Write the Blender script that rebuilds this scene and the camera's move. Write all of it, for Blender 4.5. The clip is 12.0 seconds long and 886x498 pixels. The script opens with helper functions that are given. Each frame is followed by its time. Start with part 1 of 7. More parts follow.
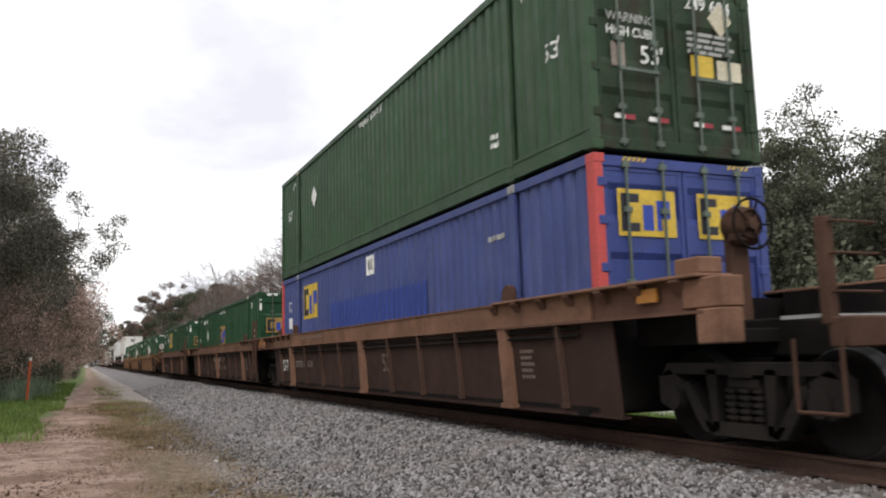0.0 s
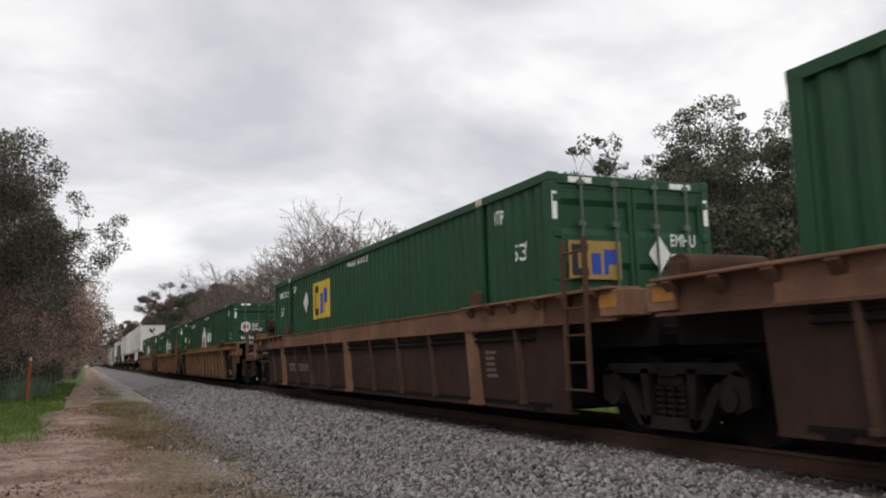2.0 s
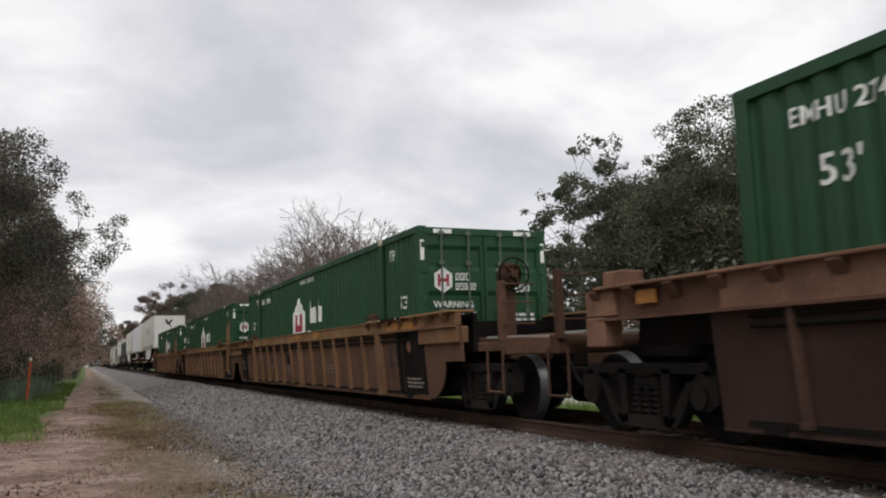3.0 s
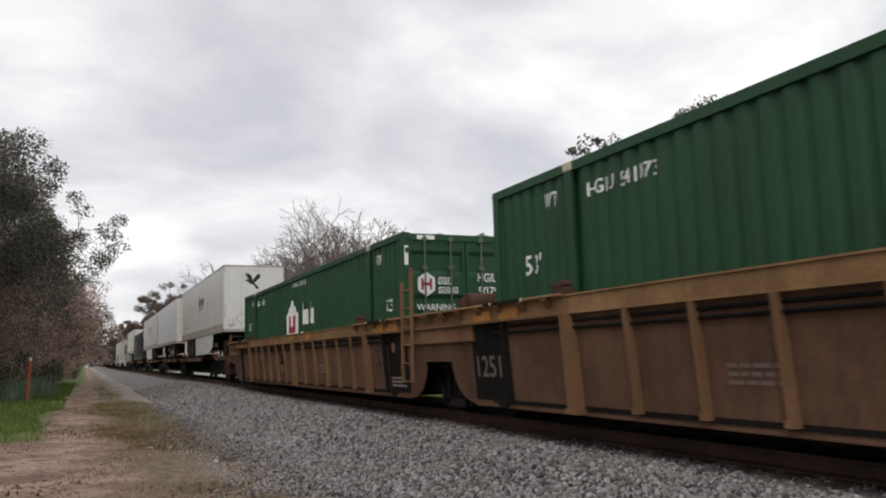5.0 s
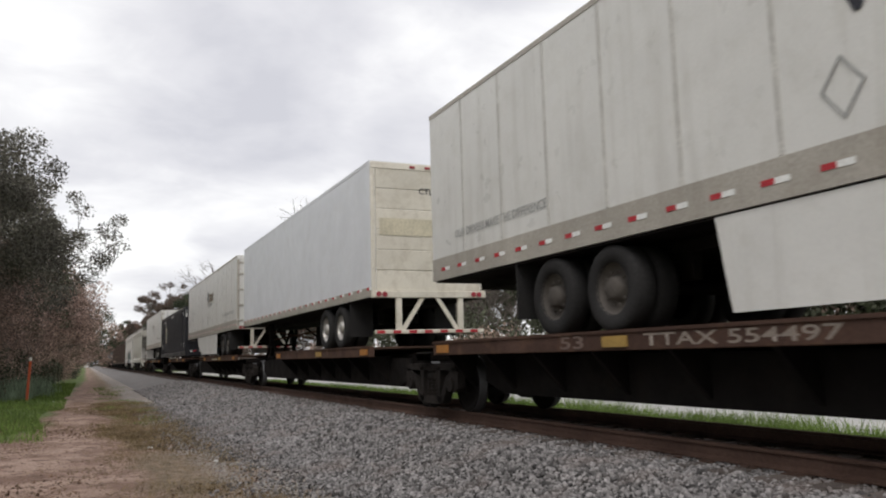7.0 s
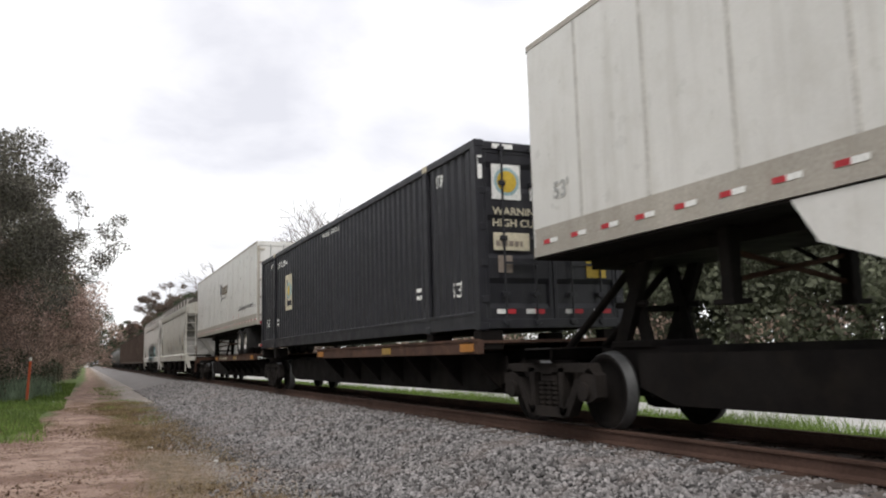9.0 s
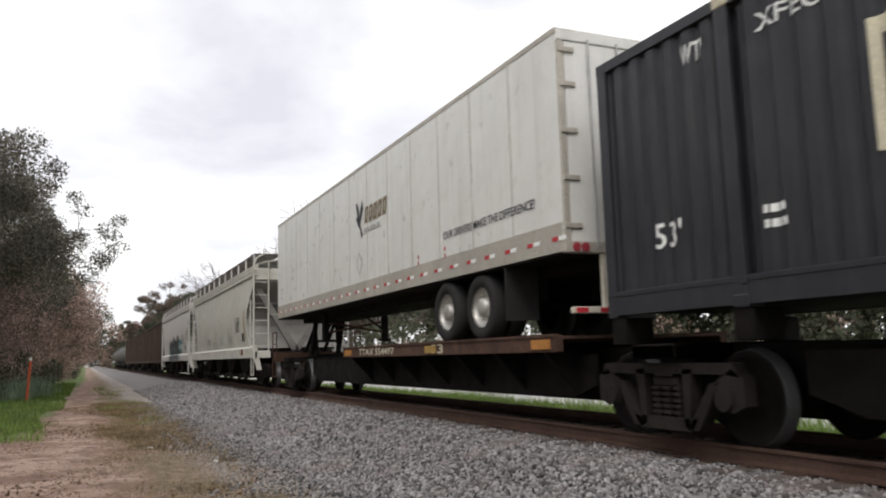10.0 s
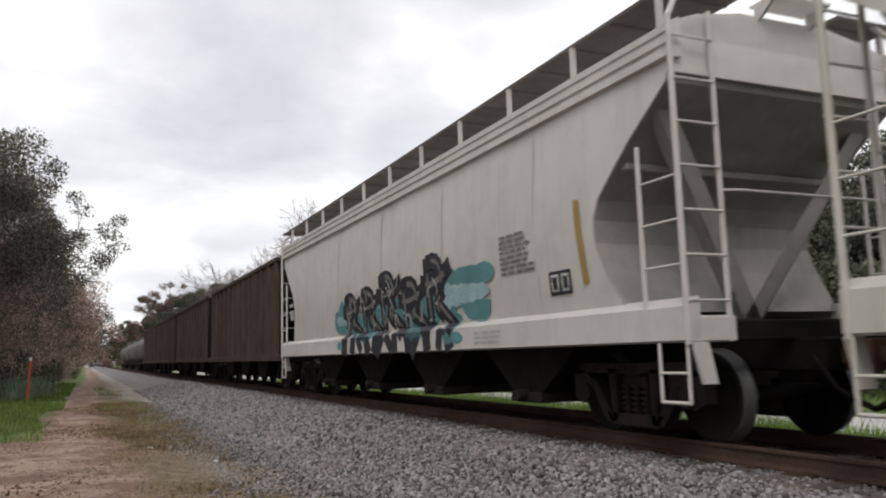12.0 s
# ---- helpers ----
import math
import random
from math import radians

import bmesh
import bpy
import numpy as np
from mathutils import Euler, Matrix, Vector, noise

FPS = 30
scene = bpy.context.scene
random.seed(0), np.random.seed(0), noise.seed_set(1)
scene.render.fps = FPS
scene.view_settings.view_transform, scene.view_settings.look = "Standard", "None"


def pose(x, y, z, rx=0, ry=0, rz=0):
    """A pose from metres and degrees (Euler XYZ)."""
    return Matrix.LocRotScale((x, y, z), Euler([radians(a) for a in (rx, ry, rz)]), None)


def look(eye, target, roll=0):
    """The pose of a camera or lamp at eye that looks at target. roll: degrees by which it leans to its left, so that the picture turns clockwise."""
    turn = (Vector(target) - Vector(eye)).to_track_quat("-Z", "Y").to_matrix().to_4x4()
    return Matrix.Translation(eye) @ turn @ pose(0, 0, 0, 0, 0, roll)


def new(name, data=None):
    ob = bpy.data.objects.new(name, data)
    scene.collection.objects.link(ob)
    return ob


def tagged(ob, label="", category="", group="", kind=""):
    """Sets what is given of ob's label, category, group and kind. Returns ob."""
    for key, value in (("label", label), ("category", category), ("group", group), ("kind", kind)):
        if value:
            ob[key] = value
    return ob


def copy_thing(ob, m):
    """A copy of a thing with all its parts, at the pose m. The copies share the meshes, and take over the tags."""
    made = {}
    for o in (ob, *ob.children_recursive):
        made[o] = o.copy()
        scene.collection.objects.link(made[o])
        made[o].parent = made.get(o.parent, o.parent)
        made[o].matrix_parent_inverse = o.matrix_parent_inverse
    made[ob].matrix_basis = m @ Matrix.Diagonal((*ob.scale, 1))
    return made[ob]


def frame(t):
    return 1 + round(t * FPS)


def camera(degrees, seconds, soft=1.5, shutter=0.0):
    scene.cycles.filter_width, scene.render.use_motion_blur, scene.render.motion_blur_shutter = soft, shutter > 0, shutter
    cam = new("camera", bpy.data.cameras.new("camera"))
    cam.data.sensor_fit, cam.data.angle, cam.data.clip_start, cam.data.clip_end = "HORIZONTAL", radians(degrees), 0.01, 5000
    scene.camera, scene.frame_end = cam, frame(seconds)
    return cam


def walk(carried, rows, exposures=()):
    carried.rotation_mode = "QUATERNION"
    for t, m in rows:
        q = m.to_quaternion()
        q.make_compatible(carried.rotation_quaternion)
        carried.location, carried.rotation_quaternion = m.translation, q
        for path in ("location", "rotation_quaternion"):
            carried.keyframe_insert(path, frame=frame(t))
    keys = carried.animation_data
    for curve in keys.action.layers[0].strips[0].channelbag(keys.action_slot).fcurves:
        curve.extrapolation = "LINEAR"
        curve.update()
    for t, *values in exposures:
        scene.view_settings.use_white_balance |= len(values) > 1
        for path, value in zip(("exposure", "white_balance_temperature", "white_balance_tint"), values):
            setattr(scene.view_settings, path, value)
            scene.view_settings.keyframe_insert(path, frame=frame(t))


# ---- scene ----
# World axes: y runs along the track away from the camera, x to the right across it, z = 0 at the rail head.
cam = camera(57.93, 12.0, soft=2.0, shutter=0.07)
EYE = pose(0, 0, 0.949, 97.517, 0, -24.058) @ pose(0, 0, 0, 0, 0, -1.572)
walk(cam, [(0.0, EYE), (12.0, EYE)], exposures=[(0.0, 0.46), (0.55, 0.36), (1.0, -0.02), (3.0, -0.1), (5.5, -0.03), (7.0, 0.06), (9.0, 0.38), (9.6, 0.38), (10.5, 0.25), (12.0, 0.14)])
TRACK = 6.58          # x of the track's centre line
SPEED = 19.34         # the train's speed towards the camera, m/s
GROUND = -0.65        # z of the land beside the ballast

# ---- world and light: a bright broken overcast ----
world = bpy.data.worlds.new("overcast_sky")
scene.world = world
world.use_nodes = True
wn, wl = world.node_tree.nodes, world.node_tree.links
wn.clear()


def wnode(kind, **props):
    n = wn.new(kind)
    for k, v in props.items():
        if k in n.inputs:
            n.inputs[k].default_value = v
    return n


w_out, w_bg = wnode("ShaderNodeOutputWorld"), wnode("ShaderNodeBackground")
w_sky = wnode("ShaderNodeTexSky")
w_sky.sky_type, w_sky.sun_disc = "NISHITA", False
w_sky.sun_elevation, w_sky.sun_rotation = radians(47), radians(212)
w_co = wnode("ShaderNodeTexCoord")
w_sep = wnode("ShaderNodeSeparateXYZ")
wl.new(w_co.outputs["Generated"], w_sep.inputs[0])
w_up = wnode("ShaderNodeMath"); w_up.operation = "MAXIMUM"; w_up.inputs[1].default_value = 0.0
w_off = wnode("ShaderNodeMath"); w_off.operation = "ADD"; w_off.inputs[1].default_value = 0.34
wl.new(w_sep.outputs[2], w_up.inputs[0]); wl.new(w_up.outputs[0], w_off.inputs[0])
w_flat = wnode("ShaderNodeCombineXYZ")
for axis in (0, 1):
    w_div = wnode("ShaderNodeMath"); w_div.operation = "DIVIDE"
    wl.new(w_sep.outputs[axis], w_div.inputs[0]); wl.new(w_off.outputs[0], w_div.inputs[1])
    wl.new(w_div.outputs[0], w_flat.inputs[axis])
w_map = wnode("ShaderNodeMapping")
w_map.inputs["Location"].default_value = (2.4, 0.6, 0)
w_map.inputs["Rotation"].default_value = (0, 0, radians(-20))
w_map.inputs["Scale"].default_value = (1.0, 1.25, 1)
wl.new(w_flat.outputs[0], w_map.inputs[0])
w_big = wnode("ShaderNodeTexNoise", Scale=1.7, Detail=4.0, Roughness=0.45, Distortion=0.5)
w_fine = wnode("ShaderNodeTexNoise", Scale=4.2, Detail=5.0, Roughness=0.6, Distortion=0.3)
wl.new(w_map.outputs[0], w_big.inputs["Vector"]); wl.new(w_map.outputs[0], w_fine.inputs["Vector"])
w_sum = wnode("ShaderNodeMix"); w_sum.data_type = "FLOAT"; w_sum.inputs[0].default_value = 0.25
wl.new(w_big.outputs[0], w_sum.inputs[2]); wl.new(w_fine.outputs[0], w_sum.inputs[3])
w_ramp = wnode("ShaderNodeValToRGB")
ce = w_ramp.color_ramp.elements
ce[0].position, ce[0].color = 0.34, (0.66, 0.66, 0.71, 1)
ce[1].position, ce[1].color = 0.60, (1.10, 1.095, 1.09, 1)
mid = w_ramp.color_ramp.elements.new(0.46); mid.color = (0.82, 0.815, 0.85, 1)
wl.new(w_sum.outputs[0], w_ramp.inputs[0])
# the gaps low down let a little blue through
w_dim = wnode("ShaderNodeMix"); w_dim.data_type = "RGBA"; w_dim.blend_type = "MULTIPLY"
w_dim.inputs[0].default_value = 1.0; w_dim.inputs[7].default_value = (0.1, 0.1, 0.1, 1)
wl.new(w_sky.outputs[0], w_dim.inputs[6])
w_mix = wnode("ShaderNodeMix"); w_mix.data_type = "RGBA"; w_mix.inputs[0].default_value = 0.94
wl.new(w_dim.outputs[2], w_mix.inputs[6]); wl.new(w_ramp.outputs[0], w_mix.inputs[7])
wl.new(w_mix.outputs[2], w_bg.inputs[0]); w_bg.inputs[1].default_value = 1.0
wl.new(w_bg.outputs[0], w_out.inputs[0])

sun = new("sun", bpy.data.lights.new("sun", "SUN"))
sun.data.energy, sun.data.angle, sun.data.color = 1.15, radians(22), (1.0, 0.97, 0.92)
sun.matrix_world = look((-14, -22, 40), (6, 10, 0))


# ---- materials ----
def mat(name, color, rough=0.6, metal=0.0, vary=0.25, scale=1.2, grain=0.15, grain_scale=30.0, bump=0.0, bump_scale=40.0,
        dirt=None, dirt_amount=0.0, streak=None, streak_amount=0.0, streak_axis="z", per="", per_amount=0.3, thin=0.0, spec=0.3):
    """A paint or other surface: two scales of tone, patches of dirt, vertical streaks, fine relief."""
    m = bpy.data.materials.new(name)
    m.use_nodes = True
    n, l = m.node_tree.nodes, m.node_tree.links
    bsdf = n["Principled BSDF"]
    co = n.new("ShaderNodeTexCoord").outputs["Object"]

    def noise_at(s, detail=4.0, vec=None, rough_=0.55):
        t = n.new("ShaderNodeTexNoise")
        t.inputs["Scale"].default_value, t.inputs["Detail"].default_value, t.inputs["Roughness"].default_value = s, detail, rough_
        l.new(vec or co, t.inputs["Vector"])
        return t.outputs[0]

    def mixed(kind, fac, a, b):
        x = n.new("ShaderNodeMix")
        x.data_type, x.blend_type = "RGBA", kind
        for sock, v in ((x.inputs[0], fac), (x.inputs[6], a), (x.inputs[7], b)):
            if isinstance(v, (int, float)):
                sock.default_value = v
            elif isinstance(v, tuple):
                sock.default_value = (*v, 1) if len(v) == 3 else v
            else:
                l.new(v, sock)
        return x.outputs[2]

    def ramp(src, lo, hi, a=0.0, b=1.0):
        r = n.new("ShaderNodeMapRange")
        r.inputs[1].default_value, r.inputs[2].default_value, r.inputs[3].default_value, r.inputs[4].default_value = lo, hi, a, b
        l.new(src, r.inputs[0])
        return r.outputs[0]

    def grey(src):
        c = n.new("ShaderNodeCombineColor")
        for i in range(3):
            l.new(src, c.inputs[i])
        return c.outputs[0]

    col = mixed("MULTIPLY", 1.0, color, grey(ramp(noise_at(scale), 0.3, 0.7, 1 - vary, 1 + vary)))
    col = mixed("MULTIPLY", 1.0, col, grey(ramp(noise_at(grain_scale, 3.0), 0.3, 0.7, 1 - grain, 1 + grain)))
    if per:
        src = n.new("ShaderNodeNewGeometry").outputs["Random Per Island"] if per == "island" else n.new("ShaderNodeObjectInfo").outputs["Random"]
        col = mixed("MULTIPLY", 1.0, col, grey(ramp(src, 0, 1, 1 - per_amount, 1 + per_amount)))
    if dirt and dirt_amount:
        col = mixed("MIX", ramp(noise_at(scale * 1.9, 7.0, rough_=0.65), 0.5, 0.72, 0.0, dirt_amount), col, dirt)
    if streak and streak_amount:
        mp = n.new("ShaderNodeMapping")
        mp.inputs["Scale"].default_value = (3.0, 3.0, 0.22) if streak_axis == "z" else (3.0, 0.15, 3.0)
        l.new(co, mp.inputs[0])
        col = mixed("MIX", ramp(noise_at(1.6, 5.0, mp.outputs[0]), 0.5, 0.75, 0.0, streak_amount), col, streak)
    l.new(col, bsdf.inputs["Base Color"])
    bsdf.inputs["Metallic"].default_value = metal
    bsdf.inputs["Specular IOR Level"].default_value = spec
    l.new(ramp(noise_at(scale * 3), 0.3, 0.7, max(0.05, rough - 0.1), min(1, rough + 0.1)), bsdf.inputs["Roughness"])
    if thin:
        tr, mx = n.new("ShaderNodeBsdfTranslucent"), n.new("ShaderNodeMixShader")
        l.new(col, tr.inputs[0])
        mx.inputs[0].default_value = thin
        l.new(bsdf.outputs[0], mx.inputs[1])
        l.new(tr.outputs[0], mx.inputs[2])
        l.new(mx.outputs[0], n["Material Output"].inputs[0])
    if bump:
        bp = n.new("ShaderNodeBump")
        bp.inputs["Strength"].default_value, bp.inputs["Distance"].default_value = 0.6, bump
        l.new(noise_at(bump_scale, 4.0), bp.inputs["Height"])
        l.new(bp.outputs[0], bsdf.inputs["Normal"])
    return m


M = {}
M["green"] = mat("green_paint", (0.014, 0.060, 0.025), 0.5, vary=0.12, dirt=(0.03, 0.05, 0.034), dirt_amount=0.25, streak=(0.022, 0.042, 0.024), streak_amount=0.35, bump=0.002)
M["dull_green"] = mat("weathered_green_paint", (0.032, 0.070, 0.034), 0.6, vary=0.2, dirt=(0.07, 0.07, 0.055), dirt_amount=0.4, streak=(0.06, 0.06, 0.045), streak_amount=0.45, bump=0.002)
M["soot_green"] = mat("sooty_green_paint", (0.036, 0.056, 0.036), 0.65, vary=0.35, dirt=(0.040, 0.030, 0.025), dirt_amount=0.95, streak=(0.045, 0.034, 0.028), streak_amount=0.85, spec=0.08)
M["blue"] = mat("faded_blue_paint", (0.052, 0.070, 0.205), 0.55, vary=0.15, dirt=(0.10, 0.11, 0.18), dirt_amount=0.3, streak=(0.09, 0.10, 0.17), streak_amount=0.4, bump=0.002)
M["patch_blue"] = mat("fresh_blue_paint", (0.030, 0.052, 0.225), 0.45, vary=0.1)
M["door_blue"] = mat("door_blue_paint", (0.036, 0.054, 0.20), 0.5, vary=0.2, dirt=(0.06, 0.06, 0.1), dirt_amount=0.4)
M["red"] = mat("faded_red_paint", (0.46, 0.07, 0.065), 0.55, vary=0.15, dirt=(0.2, 0.08, 0.07), dirt_amount=0.3)
M["black"] = mat("black_paint", (0.021, 0.021, 0.026), 0.42, vary=0.15, dirt=(0.05, 0.05, 0.05), dirt_amount=0.3, streak=(0.045, 0.045, 0.047), streak_amount=0.4, bump=0.002)
M["white_panel"] = mat("white_trailer_panel", (0.66, 0.65, 0.625), 0.35, vary=0.05, grain=0.03, dirt=(0.5, 0.48, 0.43), dirt_amount=0.35, streak=(0.46, 0.44, 0.40), streak_amount=0.4)
M["cool_panel"] = mat("bluish_white_trailer_panel", (0.68, 0.69, 0.72), 0.4, vary=0.05, grain=0.03, dirt=(0.55, 0.54, 0.52), dirt_amount=0.3)
M["cream_door"] = mat("dirty_cream_door_paint", (0.64, 0.60, 0.52), 0.5, vary=0.08, grain=0.04, dirt=(0.40, 0.35, 0.28), dirt_amount=0.6, streak=(0.40, 0.35, 0.28), streak_amount=0.45, streak_axis="y", per="object", per_amount=0.12)
M["alloy"] = mat("dull_aluminium_rail", (0.40, 0.37, 0.325), 0.5, 0.15, vary=0.12, dirt=(0.27, 0.235, 0.19), dirt_amount=0.45, streak=(0.30, 0.265, 0.22), streak_amount=0.4)
M["galv"] = mat("galvanised_steel", (0.38, 0.38, 0.37), 0.5, 0.5, vary=0.2)
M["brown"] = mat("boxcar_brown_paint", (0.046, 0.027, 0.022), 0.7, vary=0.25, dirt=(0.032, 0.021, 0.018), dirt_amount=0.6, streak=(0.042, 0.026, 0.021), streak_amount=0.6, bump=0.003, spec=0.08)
# the side plate's brown made lighter, painting in the light on rib edges
M["lit_rib_brown"] = mat("lit_brown_rib_paint", (0.070, 0.040, 0.031), 0.7, vary=0.3, dirt=(0.04, 0.026, 0.021), dirt_amount=0.6, bump=0.003, spec=0.1)
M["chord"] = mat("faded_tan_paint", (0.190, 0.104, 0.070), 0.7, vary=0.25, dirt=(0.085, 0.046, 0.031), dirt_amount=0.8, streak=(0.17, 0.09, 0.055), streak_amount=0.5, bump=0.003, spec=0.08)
# chord tan in a darker copy, for the set-back ledge faces
M["dark_chord"] = mat("darker_chord_tan", (0.112, 0.060, 0.043), 0.7, vary=0.25, dirt=(0.09, 0.05, 0.035), dirt_amount=0.6, bump=0.003, spec=0.08)
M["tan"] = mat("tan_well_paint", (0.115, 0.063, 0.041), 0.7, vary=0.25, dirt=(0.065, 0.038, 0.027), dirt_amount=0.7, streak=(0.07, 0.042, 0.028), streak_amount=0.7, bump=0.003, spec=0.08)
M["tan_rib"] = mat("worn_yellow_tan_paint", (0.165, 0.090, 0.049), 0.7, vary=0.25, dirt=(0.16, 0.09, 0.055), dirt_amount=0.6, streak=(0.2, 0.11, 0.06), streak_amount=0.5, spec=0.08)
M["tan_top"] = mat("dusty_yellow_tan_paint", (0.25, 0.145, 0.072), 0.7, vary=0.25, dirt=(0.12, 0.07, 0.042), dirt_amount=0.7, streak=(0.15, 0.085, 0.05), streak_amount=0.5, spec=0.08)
M["amber"] = mat("amber_yellow_paint", (0.36, 0.155, 0.035), 0.6, vary=0.2, dirt=(0.2, 0.1, 0.04), dirt_amount=0.5)
# sooty and dusty steel, both coloured darker for the shadow under the cars
M["soot"] = mat("shade_darkened_sooty_steel", (0.010, 0.0085, 0.008), 0.8, 0.0, vary=0.35, dirt=(0.02, 0.016, 0.013), dirt_amount=0.6, bump=0.003, spec=0.08)
M["cast"] = mat("shade_darkened_dusty_cast", (0.021, 0.018, 0.0165), 0.8, 0.0, vary=0.3, dirt=(0.034, 0.027, 0.023), dirt_amount=0.6, bump=0.004, spec=0.08)
M["tread"] = mat("polished_wheel_tread", (0.10, 0.10, 0.102), 0.5, 0.6, vary=0.15)
M["rust"] = mat("rusty_steel", (0.075, 0.042, 0.030), 0.8, vary=0.3, dirt=(0.06, 0.034, 0.026), dirt_amount=0.7, bump=0.003, spec=0.08)
M["deck"] = mat("rusty_brown_deck_paint", (0.070, 0.042, 0.033), 0.75, vary=0.3, dirt=(0.15, 0.085, 0.055), dirt_amount=0.6, streak=(0.05, 0.03, 0.025), streak_amount=0.5, bump=0.003, spec=0.08)
M["hopper"] = mat("light_grey_hopper_paint", (0.54, 0.51, 0.485), 0.5, vary=0.06, grain=0.012, dirt=(0.36, 0.34, 0.31), dirt_amount=0.35, streak=(0.34, 0.325, 0.30), streak_amount=0.3)
M["rusty_hopper"] = mat("rust_streaked_white_hopper_paint", (0.50, 0.485, 0.44), 0.5, vary=0.06, grain=0.012, dirt=(0.40, 0.35, 0.29), dirt_amount=0.45, streak=(0.36, 0.30, 0.235), streak_amount=0.45)
# hopper grey darkened for the shade under the end overhang, with dusty patches
M["shaded_end"] = mat("shaded_dusty_grey_paint", (0.25, 0.238, 0.225), 0.65, vary=0.15, grain=0.03, dirt=(0.17, 0.155, 0.14), dirt_amount=0.6, streak=(0.33, 0.315, 0.295), streak_amount=0.4)
M["grating"] = mat("weathered_steel_grating", (0.13, 0.115, 0.105), 0.7, 0.2, vary=0.25, dirt=(0.10, 0.06, 0.045), dirt_amount=0.5)
M["coal"] = mat("grimy_brown_hopper_paint", (0.062, 0.045, 0.038), 0.75, vary=0.25, dirt=(0.045, 0.032, 0.025), dirt_amount=0.6, streak=(0.10, 0.075, 0.058), streak_amount=0.5, spec=0.08)
M["tank"] = mat("grimy_tank_paint", (0.13, 0.125, 0.12), 0.5, vary=0.25, dirt=(0.05, 0.045, 0.04), dirt_amount=0.7, streak=(0.05, 0.045, 0.04), streak_amount=0.6, spec=0.08)
M["tyre"] = mat("tyre_rubber", (0.028, 0.027, 0.027), 0.85, vary=0.2, bump=0.004, spec=0.08)
M["rim"] = mat("dull_alloy_wheel", (0.45, 0.43, 0.40), 0.45, 0.6, vary=0.2, dirt=(0.15, 0.13, 0.11), dirt_amount=0.5)
for key, c in (("d_white", (0.72, 0.72, 0.70)), ("d_grey", (0.36, 0.36, 0.35)), ("d_yellow", (0.55, 0.38, 0.05)), ("d_gold", (0.33, 0.21, 0.06)), ("d_dark", (0.022, 0.022, 0.030)),
               ("d_blue", (0.03, 0.06, 0.33)), ("d_red", (0.42, 0.03, 0.04)), ("d_faded", (0.24, 0.20, 0.17)), ("d_teal", (0.10, 0.235, 0.25)), ("d_maroon", (0.30, 0.035, 0.05)),
               ("d_lightblue", (0.30, 0.43, 0.46)), ("d_ash", (0.15, 0.142, 0.14)), ("d_faint", (0.14, 0.10, 0.085)), ("d_rust", (0.16, 0.07, 0.04)), ("d_cream", (0.55, 0.50, 0.38))):
    M[key] = mat(key[2:] + "_marking", c, 0.5, vary=0.15, scale=2.5)
M["glow_white"] = mat("white_reflective_tape", (0.78, 0.78, 0.76), 0.35, vary=0.06)
M["ballast"] = mat("grey_ballast_stone", (0.185, 0.175, 0.173), 0.85, vary=0.10, scale=0.7, grain=0.25, grain_scale=40, per="island", per_amount=0.75, dirt=(0.21, 0.16, 0.14), dirt_amount=0.5, spec=0.08)
M["grime"] = mat("oily_brown_track_stone", (0.060, 0.046, 0.038), 0.9, vary=0.3, scale=1.5, grain=0.3, grain_scale=35, bump=0.02, bump_scale=30, per="island", per_amount=0.5, spec=0.08)
# darker ballast grey, painting the shade in the gaps between stones
M["ballast_shade"] = mat("shaded_ballast_gaps", (0.085, 0.082, 0.080), 0.95, vary=0.2, grain=0.3, grain_scale=30, bump=0.02, bump_scale=25, spec=0.05)
M["sleeper"] = mat("weathered_sleeper_wood", (0.13, 0.11, 0.10), 0.9, vary=0.3, streak=(0.06, 0.05, 0.045), streak_amount=0.6, bump=0.006, per="object", spec=0.08)
M["rail"] = mat("brown_rail_steel", (0.075, 0.046, 0.036), 0.7, vary=0.2, dirt=(0.05, 0.03, 0.025), dirt_amount=0.5, bump=0.002, spec=0.08)
M["bark"] = mat("grey_bark", (0.12, 0.105, 0.09), 0.9, vary=0.35, bump=0.02, bump_scale=12, spec=0.08)
M["pale_bark"] = mat("pale_bark", (0.15, 0.128, 0.115), 0.9, vary=0.3, bump=0.02, bump_scale=12, spec=0.08)
M["leaf"] = mat("dark_oak_leaves", (0.098, 0.104, 0.072), 0.65, vary=0.4, scale=0.6, per="island", per_amount=0.55, thin=0.22, spec=0.08)
M["leaf_brown"] = mat("dark_evergreen_leaves", (0.140, 0.132, 0.110), 0.65, vary=0.5, scale=0.7, per="island", per_amount=0.55, thin=0.18, spec=0.08)
M["leaf_far"] = mat("distant_green_leaves", (0.066, 0.078, 0.050), 0.75, vary=0.35, scale=0.2, per="island", per_amount=0.4, thin=0.2, spec=0.08)
M["dead"] = mat("brown_winter_twigs", (0.36, 0.262, 0.22), 0.85, vary=0.4, scale=0.5, per="island", per_amount=0.5, thin=0.15, spec=0.08)
M["far_brown"] = mat("distant_brown_twigs", (0.125, 0.094, 0.078), 0.85, vary=0.4, scale=0.15, per="island", per_amount=0.4, spec=0.05)
M["bud"] = mat("reddish_winter_buds", (0.19, 0.125, 0.108), 0.85, vary=0.3, scale=0.3, per="island", per_amount=0.35, spec=0.08)
M["grass"] = mat("green_grass", (0.150, 0.215, 0.058), 0.8, vary=0.35, scale=0.8, per="island", per_amount=0.45, thin=0.35, spec=0.08)
M["dry_grass"] = mat("dry_brown_grass", (0.18, 0.135, 0.075), 0.85, vary=0.3, scale=0.9, per="island", per_amount=0.45, spec=0.08)
